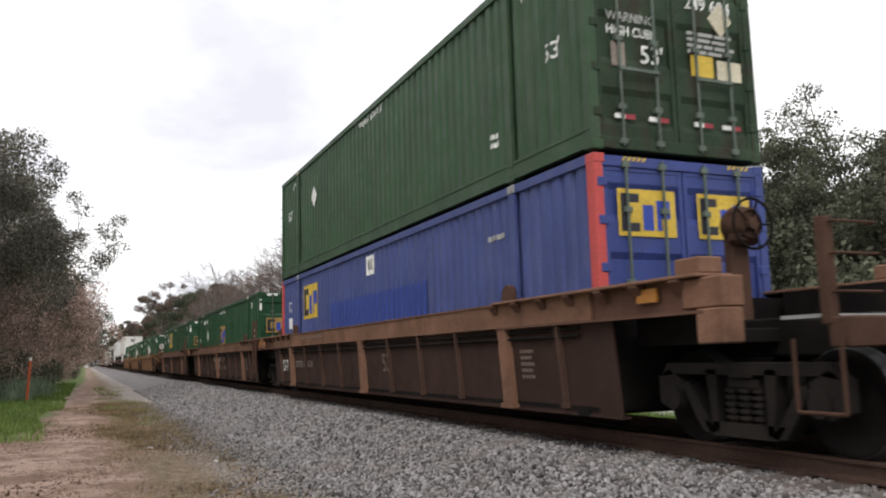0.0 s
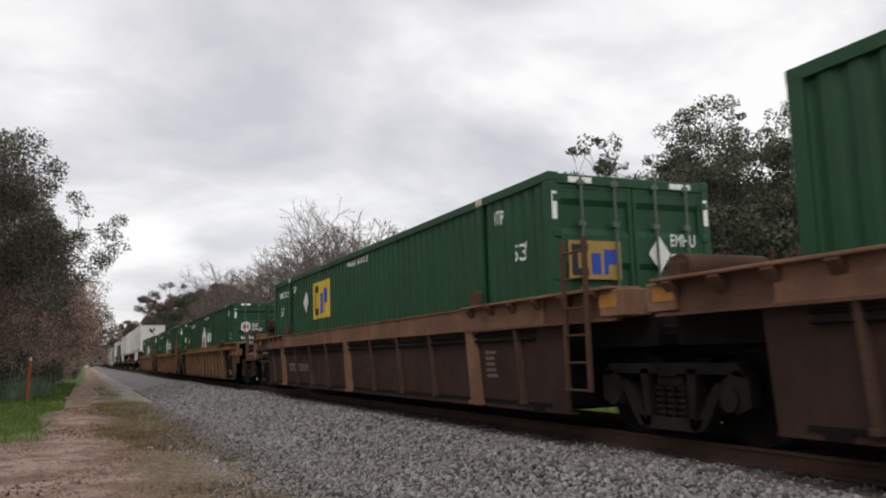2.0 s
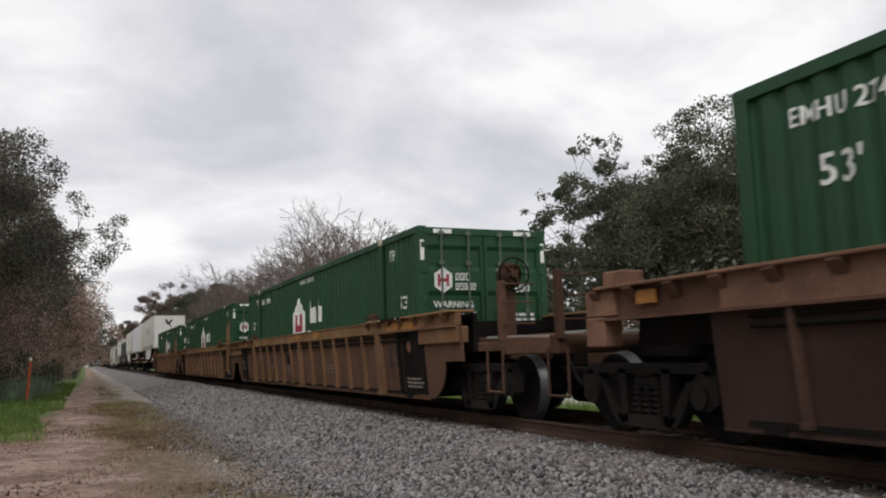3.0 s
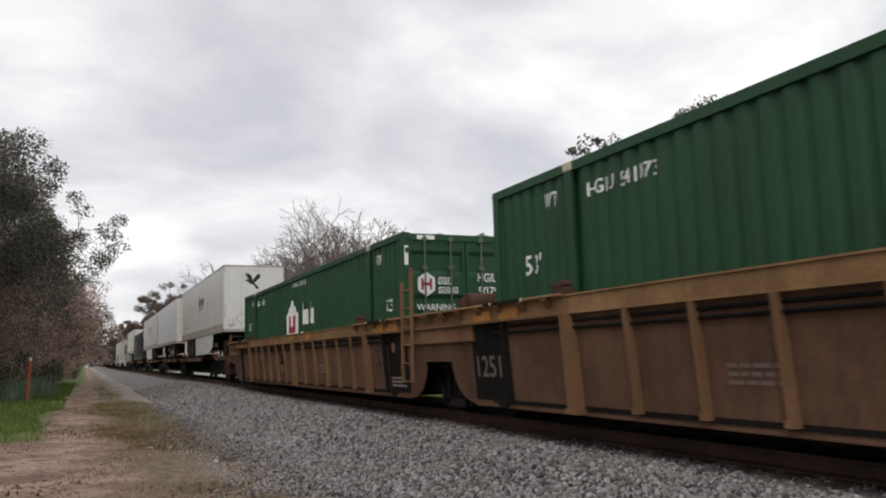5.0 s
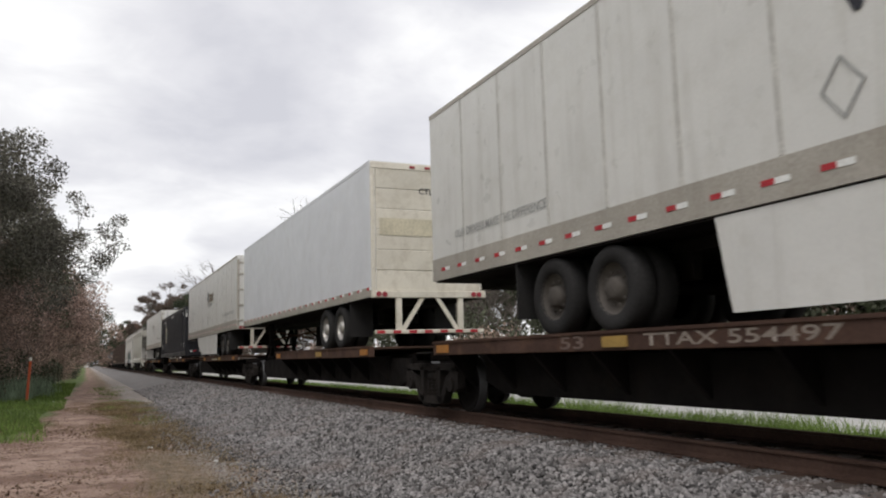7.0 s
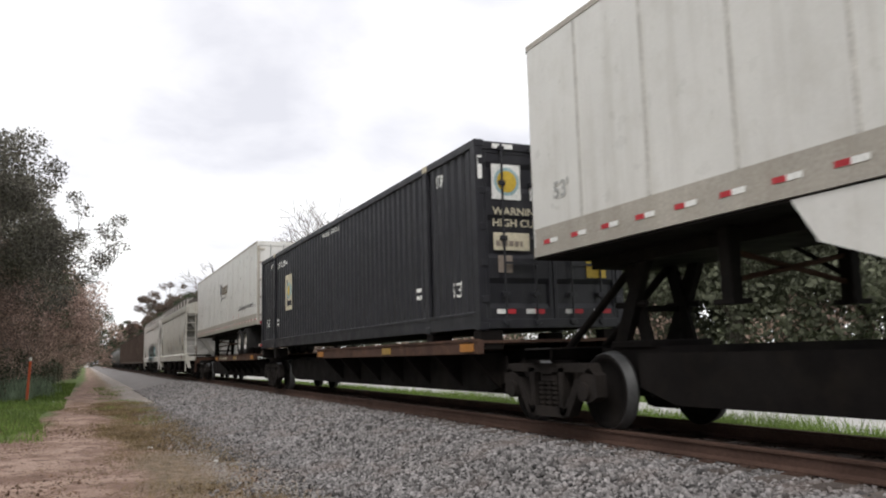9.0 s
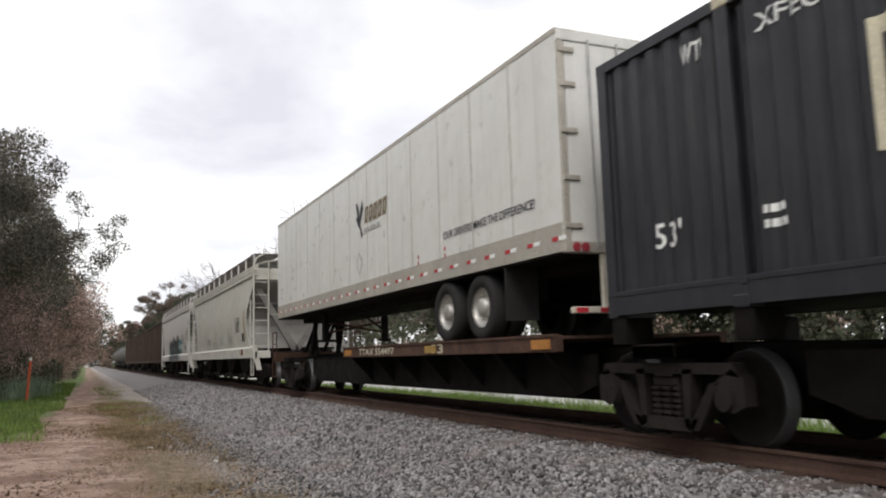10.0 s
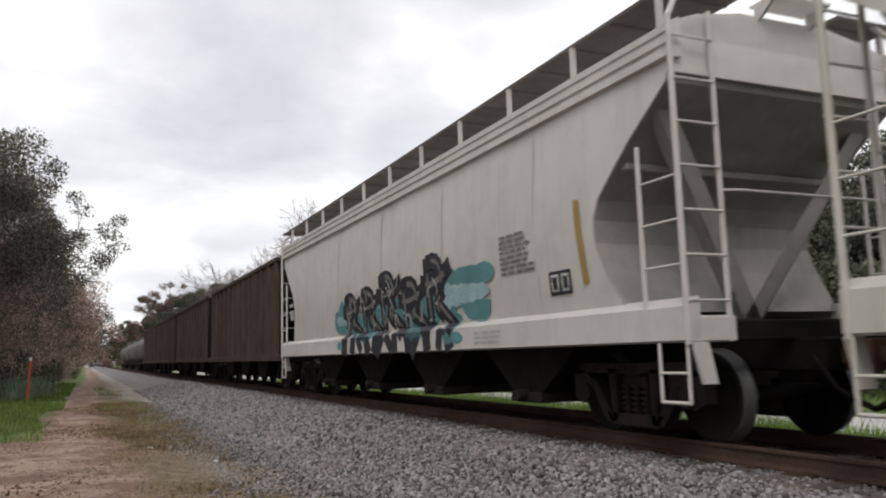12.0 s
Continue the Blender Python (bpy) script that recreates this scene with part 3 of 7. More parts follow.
def yellow_panel(put, c, a, z, w=1.42, h=0.92, faded=False):
    """A yellow company panel: plain dark and blue shapes."""
    put(c, [rect(0, 0, w, h)], "d_gold" if faded else "d_yellow", a, z, "company_panel", "yellow company panel")
    d = -1 if put is side_mark else 1
    shapes = ([(0.07, 0.09, 0.24, 0.83), (0.24, 0.66, 0.52, 0.83), (0.24, 0.09, 0.52, 0.26)], "d_dark"), \
             ([(0.60, 0.12, 0.86, 0.62)], "d_blue"), ([(0.94, 0.12, 1.06, 0.72), (1.06, 0.36, 1.28, 0.72)], "d_blue")
    for rects, m in shapes:
        k = w / 1.42
        ob = put(c, [rect(x0 * k, y0 * h / 0.92, x1 * k, y1 * h / 0.92) for x0, y0, x1, y1 in rects], m, a, z, "panel_device", "plain shapes on the company panel")
        for v in ob.data.vertices:
            if put is side_mark:
                v.co.x -= 0.003
            else:
                v.co.y -= 0.003


def house_logo(c, y, z):
    """A white gabled device with red bars, and plain white blocks beside it."""
    side_mark(c, [[(0, 0), (1.27, 0), (1.27, 1.25), (1.0, 1.42), (0.64, 1.66), (0.28, 1.42), (0, 1.25)]], "d_white", y, z, "company_device", "white gabled company device")
    ob = side_mark(c, [rect(0.30, 0.05, 0.50, 0.62), rect(0.30, 0.74, 0.50, 1.22), rect(0.78, 0.05, 0.98, 0.62), rect(0.78, 0.74, 0.98, 1.22), rect(0.5, 0.42, 0.78, 0.62), rect(0.5, 0.74, 0.78, 0.92)], "d_maroon", y, z, "device_bars", "red bars")
    for v in ob.data.vertices:
        v.co.x -= 0.003
    for x0, x1, y0, y1 in ((1.84, 2.10, 0.92, 1.5), (2.2, 2.5, 0.92, 1.32), (2.6, 2.92, 0.92, 1.5)):
        side_mark(c, [[(x0, y0), (x1, y0), (x1, (y0 + y1) / 2 + 0.1), (x0 + 0.13, (y0 + y1) / 2 + 0.1), (x0 + 0.13, y1), (x0, y1)]], "d_white", y, z, "company_block", "plain white block")
    for i, (x0, x1) in enumerate(((1.62, 1.96), (2.02, 2.18), (2.24, 2.5), (2.56, 2.82), (2.88, 3.12))):
        top = 0.74 if i == 0 else 0.66
        side_mark(c, frame_polys(x0, 0.22, x1, top, 0.09), "d_white", y, z, "company_block", "plain white block")


def small_marks(c, z=0.0, number="", wtp="WTP", at=13.80, dia=None, feet=1.55, far_feet=1.62):
    side_mark(c, words("53'", 0.24, 0.40), "d_white", 1.02, feet - 0.08, label="white length figures")
    side_mark(c, words("53'", 0.27, 0.40), "d_white", 15.30, far_feet, label="white length figures")
    side_mark(c, words(wtp, 0.20, 0.30), "d_white", 1.60, 2.42)
    side_mark(c, words(wtp, 0.20, 0.30), "d_white", 14.75 if at < 14 else 13.80, 2.42)
    side_mark(c, words("WARNING HIGH CUBE", 0.115, 1.55), "d_white", 8.75, 2.60, label="white warning lettering")
    if number:
        side_mark(c, words(number, 0.17, 1.25), "d_white", at, 2.40, label="white container number")
    if dia:
        marking(flat([[(0.27, 0), (0.54, 0.29), (0.27, 0.58), (0, 0.29)]]), "d_white", c, on_side(FACE, dia[0], dia[1]), "placard", "white diamond placard holder", None, 0.012)


def end_text(c, number, left="hex", x=0.25):
    a, b = number.split()
    end_mark(c, words(a, 0.17, 0.42), "d_white", x, 1.98)
    end_mark(c, words(b, 0.17, 0.56 if x > 0.3 else 0.68), "d_white", x, 1.72)
    end_mark(c, bars(0, 0, 0.78, 0.36, 4), "d_white", 0.25, 1.02, "small_print", "rows of small white print")
    if left == "hex":
        end_mark(c, [[(0.2 + 0.2 * math.sin(a * math.pi / 3), 0.21 + 0.23 * math.cos(a * math.pi / 3)) for a in range(6)]], "d_white", -1.02, 1.72, "company_device", "white hexagon device")
        ob = end_mark(c, [rect(0.09, 0.1, 0.14, 0.32), rect(0.26, 0.1, 0.31, 0.32), rect(0.14, 0.18, 0.26, 0.24)], "d_maroon", -1.02, 1.72, "device_bars", "red bars")
        for v in ob.data.vertices:
            v.co.y -= 0.003
        end_mark(c, blocks(0, 0.17, 0.3, 0.13, 3) + blocks(0, 0, 0.42, 0.12, 5), "d_white", -0.58, 1.76, "company_blocks", "plain white blocks")
        end_mark(c, words("WARNING", 0.12, 0.78), "d_white", -1.02, 1.44)
        end_mark(c, words("HIGH CUBE", 0.12, 0.84), "d_white", -1.02, 1.24)
    else:
        yellow_panel(end_mark, c, -1.03, 1.52, 0.80, 0.50, True)
        end_mark(c, words("WARNING", 0.12, 0.80), "d_white", -1.02, 0.92)


def build_containers():
    # double stack: faded blue below, weathered green above
    b = container(7.52, 0.33, "blue", "faded blue corrugated container with red end posts and yellow panels", door_paint="door_blue", corner="red", reflect=False)
    for x0 in (-0.98, 0.20):
        yellow_panel(end_mark, b, x0, 1.93, 0.84, 0.56)
    for x0 in (-0.9, 0.7):
        end_mark(b, [[(i * 0.07, 0), (i * 0.07 + 0.04, 0), (i * 0.07 + 0.07, 0.05), (i * 0.07 + 0.03, 0.05)] for i in range(5)], "d_yellow", x0, 2.82, "warning_stripes", "yellow warning stripes", y=-0.004)
    yellow_panel(side_mark, b, 13.60, 1.65, 1.40, 0.88)
    side_mark(b, [rect(0, 0, 6.0, 0.78)], "patch_blue", 11.07, 1.12, "paint_patch", "brighter blue repainted panel")
    side_mark(b, [rect(0, 0, 0.52, 0.40)], "d_white", 8.32, 2.29, "sticker", "white sticker")
    side_mark(b, blocks(0.07, 0.10, 0.36, 0.2, 3), "d_faded", 8.32, 2.30, "sticker_print", "plain bars on the sticker")
    side_mark(b, words("53", 0.30, 0.34), "d_white", 15.36, 1.93)
    side_mark(b, [rect(0, 0, 0.46, 0.30)], "d_white", 15.36, 1.46, "sticker", "white sticker")
    side_mark(b, bars(0, 0, 0.62, 0.13, 1), "d_grey", 2.75, 2.22, "small_print", "faded number bars")
    g = container(7.52, 3.27, "dull_green", "weathered green corrugated container with sooty doors", door_paint="soot_green", reflect=False)
    small_marks(g, dia=(12.72, 1.55), feet=1.45)
    side_mark(g, bars(0, 0, 0.30, 0.26, 2), "d_white", 2.55, 0.62, "small_print", "small white print")
    end_mark(g, words("249 604", 0.17, 0.74), "d_white", 0.22, 1.94)
    end_mark(g, words("53'", 0.24, 0.34), "d_white", -0.52, 1.12)
    end_mark(g, words("HIGH CUBE", 0.12, 0.72), "d_white", -1.0, 1.44)
    end_mark(g, words("WARNING", 0.12, 0.72), "d_grey", -1.0, 1.62)
    end_mark(g, [rect(0, 0, 0.36, 0.28)], "d_yellow", 0.26, 1.06, "sticker", "yellow warning sticker")
    end_mark(g, [rect(0, 0, 0.40, 0.26)], "d_cream", 0.68, 1.05, "sticker", "cream paper sticker")
    end_mark(g, [rect(0, 0, 0.2, 0.3)], "d_faded", -0.95, 1.05, "sticker", "faded brown sticker")
    end_mark(g, [[(0.2, 0), (0.4, 0.24), (0.2, 0.48), (0, 0.24)]], "d_cream", 0.58, 1.62, "placard", "pale diamond placard holder")
    end_mark(g, bars(0, 0, 0.8, 0.32, 4), "d_grey", 0.22, 1.36, "small_print", "rows of small white print")
    for x0 in (-0.95, -0.45, 0.25, 0.7):
        end_mark(g, [rect(0, 0, 0.15, 0.06), ], "d_white", x0, 0.40, "reflector", "white reflector")
        end_mark(g, [rect(0.15, 0, 0.30, 0.06)], "d_maroon", x0, 0.40, "reflector", "red reflector")
    # single green boxes
    for s, num, ex, dia in ((27.25, "EMHU 273035", 8.70, (12.62, 1.52)), (47.2, "EMHU 274349", 11.62, (12.60, 1.80))):
        c = container(s, 0.33, "green", "dark green corrugated container with a yellow company panel", doors="far")
        small_marks(c, number=num, dia=dia, feet=1.50 if ex < 9 else 1.92, at=13.8 if ex < 9 else 15.55, far_feet=1.45 if ex < 9 else 1.86)
        yellow_panel(side_mark, c, ex, 1.28 if ex < 9 else 1.60, 1.45, 0.92 if ex > 9 else 0.80, ex < 9)
        end_text(c, num, "panel", 0.25 if ex < 9 else 0.60)
        if ex > 9:
            end_mark(c, [[(0.18, 0), (0.36, 0.25), (0.18, 0.5), (0, 0.25)]], "d_white", 0.22, 1.62, "placard", "white diamond placard holder", y=0.012)
        side_mark(c, [[(i * 0.09, 0), (i * 0.09 + 0.05, 0), (i * 0.09 + 0.08, 0.05), (i * 0.09 + 0.03, 0.05)] for i in range(4)], "d_yellow", 0.55, 2.83, "warning_stripes", "yellow warning stripes")
    for s, num in ((70.93, "HGIU 509400"), (90.60, "HGIU 541073"), (110.38, "HGIU 507928")):
        c = container(s, 0.33, "green", "clean green corrugated container with a white gabled device")
        small_marks(c, number=num)
        house_logo(c, 9.46, 0.60)
        end_text(c, num[:4] + " " + num[5:8] + num[8:])
    k = container(184.63, 1.29, "black", "black corrugated container with a small cream and blue panel")
    small_marks(k, number="XFEU 586", feet=0.62, far_feet=0.66)
    side_mark(k, bars(0, 0, 0.3, 0.26, 2), "d_white", 13.85, 0.66, "small_print", "small white print")
    side_mark(k, [rect(0, 0, 0.82, 1.02)], "d_cream", 12.72, 1.06, "company_panel", "cream company panel")
    ob = side_mark(k, [rect(0.1, 0.12, 0.28, 0.88), rect(0.28, 0.12, 0.7, 0.26)], "d_dark", 12.72, 1.06, "panel_device", "dark bars on the panel")
    ob2 = side_mark(k, [[(0.42 + 0.22 * math.cos(a * math.pi / 8), 0.56 + 0.26 * math.sin(a * math.pi / 8)) for a in range(16)]], "d_lightblue", 12.72, 1.06, "panel_device", "pale blue disc on the panel")
    ob3 = side_mark(k, [[(0.42 + 0.13 * math.cos(a * math.pi / 8), 0.56 + 0.2 * math.sin(a * math.pi / 8)) for a in range(16)]], "d_yellow", 12.72, 1.06, "panel_device", "yellow disc on the panel")
    for o, e in ((ob, 0.003), (ob2, 0.005), (ob3, 0.008)):
        for v in o.data.vertices:
            v.co.x -= e
    side_mark(k, bars(0, 0, 0.3, 0.26, 2), "d_white", 2.5, 0.62, "small_print", "small white print")
    end_mark(k, [rect(0, 0, 0.5, 0.55)], "d_white", -1.02, 1.98, "company_panel", "pale company panel")
    for r, m, e in ((0.22, "d_lightblue", 0.003), (0.17, "d_yellow", 0.006)):
        o = end_mark(k, [[(0.26 + r * math.cos(a * math.pi / 10), 0.28 + r * math.sin(a * math.pi / 10)) for a in range(20)]], m, -1.02, 1.98, "panel_device", "round device on the panel")
        for v in o.data.vertices:
            v.co.y -= e
    end_mark(k, words("WARNING", 0.12, 0.86), "d_cream", -1.02, 1.74)
    end_mark(k, words("HIGH CUBE", 0.12, 0.90), "d_cream", -1.02, 1.56)
    end_mark(k, [rect(0, 0, 0.62, 0.27)], "d_cream", -1.02, 1.2, "sticker", "pale weight sticker")
    end_mark(k, bars(0.04, 0.05, 0.54, 0.15, 1), "d_faded", -1.02, 1.21, "small_print", "plain bars on the sticker", y=0.012)
    end_mark(k, [rect(0, 0, 0.24, 0.26)], "d_faded", -0.95, 0.86, "sticker", "brown sticker")
    end_mark(k, frame_polys(0, 0, 0.2, 0.24, 0.045), "d_white", -0.36, 1.98, "sticker", "white framed mark")
    end_mark(k, [rect(0, 0, 0.36, 0.28)], "d_yellow", 0.62, 0.80, "sticker", "yellow warning sticker")
    for x0 in (-1.0, -0.5, 0.2, 0.72):
        end_mark(k, [rect(0, 0, 0.16, 0.07)], "d_white", x0, 0.24, "reflector", "white reflector")
        end_mark(k, [rect(0.16, 0, 0.32, 0.07)], "d_red", x0, 0.24, "reflector", "red reflector")


# ---- well cars ----
def wall_x(z):
    """Half width of a well car's leaning side plate at height z."""
    return 1.37 + 0.09 * (z - 0.23) / 1.13


TAN_POSTS = (0.58, 1.62, 2.60, 3.63, 4.63, 5.66, 6.70, 7.80, 8.87, 9.88, 10.92, 11.90, 12.90, 14.03, LEN - 0.55)


def well_side(c, sg, kind, near_end, far_end):
    """One long side: leaning plate, flange, top chord and posts. sg: -1 or 1."""
    paint, rib, top = (("brown", "lit_rib_brown", "chord") if kind == "brown" else ("tan", "tan_rib", "tan_top"))
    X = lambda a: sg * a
    lo, hi = (-0.40, LEN + 0.30) if kind == "brown" else (-0.55, LEN + 0.55)
    if kind == "brown":
        pts = [(lo, 0.23), (hi, 0.23), (hi, 1.38), (lo, 1.38)]
    else:
        arc = [(lo - 0.75 * math.sin(a), 0.84 - 0.61 * math.cos(a)) for a in np.linspace(0, math.pi / 2, 7)]
        arc2 = [(LEN - p[0], p[1]) for p in arc]
        pts = arc[::-1] + arc2 + [(LEN + 2.0, 0.84), (LEN + 2.0, 1.38), (-2.0, 1.38), (-2.0, 0.84)]
    k = len(pts)
    pl = Shape().add([(X(wall_x(z)), y, z) for y, z in pts] + [(X(wall_x(z) - 0.025), y, z) for y, z in pts],
                     [tuple(range(k))[::-1], tuple(range(k, 2 * k))] + [(i, (i + 1) % k, k + (i + 1) % k, k + i) for i in range(k)])
    part("side_plate", pl, paint, c, "stained side plate")
    part("bottom_flange", Shape().box(*sorted((X(1.26), X(1.385))), lo, hi, 0.215, 0.24), paint, c)
    y0, y1 = (-0.1, LEN + 0.1) if kind == "brown" else (-0.7, LEN + 0.7)
    under = 1.30 if kind == "brown" else 1.40
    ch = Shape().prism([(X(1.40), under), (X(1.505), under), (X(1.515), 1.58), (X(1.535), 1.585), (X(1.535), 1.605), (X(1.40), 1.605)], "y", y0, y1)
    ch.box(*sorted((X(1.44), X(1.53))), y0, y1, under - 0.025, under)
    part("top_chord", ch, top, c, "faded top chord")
    for z in (under - 0.18, under - 0.10):
        part("brake_pipe", Shape().tube((X(1.475), 0.2, z), (X(1.475), LEN - 0.2, z), 0.020, n=6), "soot", c)
    posts = (0.63, 1.97, 3.5, 5.0, 6.5, 8.1, 9.7, 11.2, 12.7, 14.18, 15.5) if kind == "brown" else TAN_POSTS
    wide = (1.97, 8.1, 14.18) if kind == "brown" else (1.62, 7.80, 14.03)
    for y in posts:
        big = any(abs(y - w) < 0.06 for w in wide)
        w = 0.12 if big else 0.035 if kind == "brown" else 0.045
        low = 0.24 if big else 0.30
        high = under - 0.026
        a, b = wall_x(low), wall_x(high)
        d0, d1 = (0.10, 0.085) if big else (0.06, 0.075)
        p = Shape().add([(X(q), yy, z) for z, q0, q1 in ((low, a, a + d0), (high, b, b + d1)) for q, yy in ((q0, y - w), (q1, y - w * 0.85), (q1, y + w * 0.85), (q0, y + w))],
                        [(0, 1, 2, 3), (7, 6, 5, 4), (0, 4, 5, 1), (1, 5, 6, 2), (2, 6, 7, 3), (3, 7, 4, 0)])
        p.box(*sorted((X(a), X(a + d0 + 0.02))), y - w * 1.25, y + w * 1.25, low - 0.01, low + 0.05)
        dark = kind != "brown" and not 0.7 < y < LEN - 0.7
        part("side_post", p, "soot" if dark else ("chord" if kind == "brown" else "tan_rib") if big else rib, c)
    # walkway ledges at both ends of the chord: a top plate over a set-back face with gussets
    for y0, y1, sgn in ((-1.9, 2.1, 1), (LEN - 2.1, LEN + 1.9, -1)):
        lower = 1.27 if kind == "brown" else 1.38
        e = near_end if sgn > 0 else far_end
        cut = 0.35 if kind == "brown" and e == "joint" else 0.0
        y0, y1 = (y0 + cut, y1) if sgn > 0 else (y0, y1 - cut)
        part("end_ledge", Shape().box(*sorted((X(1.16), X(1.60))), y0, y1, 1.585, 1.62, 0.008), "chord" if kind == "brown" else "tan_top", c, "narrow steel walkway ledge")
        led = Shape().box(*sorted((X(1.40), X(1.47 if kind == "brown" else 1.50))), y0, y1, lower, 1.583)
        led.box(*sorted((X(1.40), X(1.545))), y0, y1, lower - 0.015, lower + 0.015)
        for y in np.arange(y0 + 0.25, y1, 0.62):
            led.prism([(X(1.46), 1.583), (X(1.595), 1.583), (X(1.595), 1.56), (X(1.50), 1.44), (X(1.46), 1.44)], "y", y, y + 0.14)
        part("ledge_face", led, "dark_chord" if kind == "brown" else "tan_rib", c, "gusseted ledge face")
        if cut:
            ye = y0 if sgn > 0 else y1
            part("ledge_end", Shape().box(*sorted((X(1.16), X(1.525))), *sorted((ye - sgn * 0.16, ye + sgn * 0.26)), 1.30, 1.584, 0.012), "chord", c, "boxed tan ledge end")
        yy = 2.0 if sgn > 0 else LEN - 2.0
        if kind == "brown":
            g = Shape().prism([(yy - 0.16, 1.6), (yy + 0.16, 1.6), (yy + 0.10, 1.80), (yy - 0.02, 1.86), (yy - 0.12, 1.82)], "x", *sorted((X(1.34), X(1.42))))
        else:
            g = Shape().box(*sorted((X(1.36), X(1.54))), yy - 0.13, yy + 0.13, 1.6, 1.70, 0.02)
            g.tube((X(1.40), yy - 0.08, 1.73), (X(1.55), yy - 0.08, 1.73), 0.045, n=10)
            g.tube((X(1.40), yy + 0.09, 1.71), (X(1.55), yy + 0.09, 1.71), 0.035, n=10)
        part("container_guide", g, "rust", c, "rusty guide lug")
        for q in ((3.45 if e == "joint" else 3.1,) if kind == "brown" else (1.25, 2.0)):
            ry = yy - sgn * q
            part("reflector", Shape().box(*sorted((X(1.50), X(1.531))), ry - (0.15 if kind == "brown" else 0.26), ry + (0.15 if kind == "brown" else 0.26), 1.40, 1.535), "amber", c, "amber reflector")
        if kind != "brown":
            part("paint_patch", Shape().box(*sorted((X(1.18), X(1.604))), *sorted((yy - sgn * 0.75, yy - sgn * 1.8)), 1.588, 1.624), "soot", c, "black painted stretch of ledge")
            for q in (0.75, 1.6):
                part("tape_mark", Shape().box(*sorted((X(1.3), X(1.607))), yy - sgn * q - 0.02, yy - sgn * q + 0.02, 1.586, 1.626), "d_cream", c, "pale tape mark")


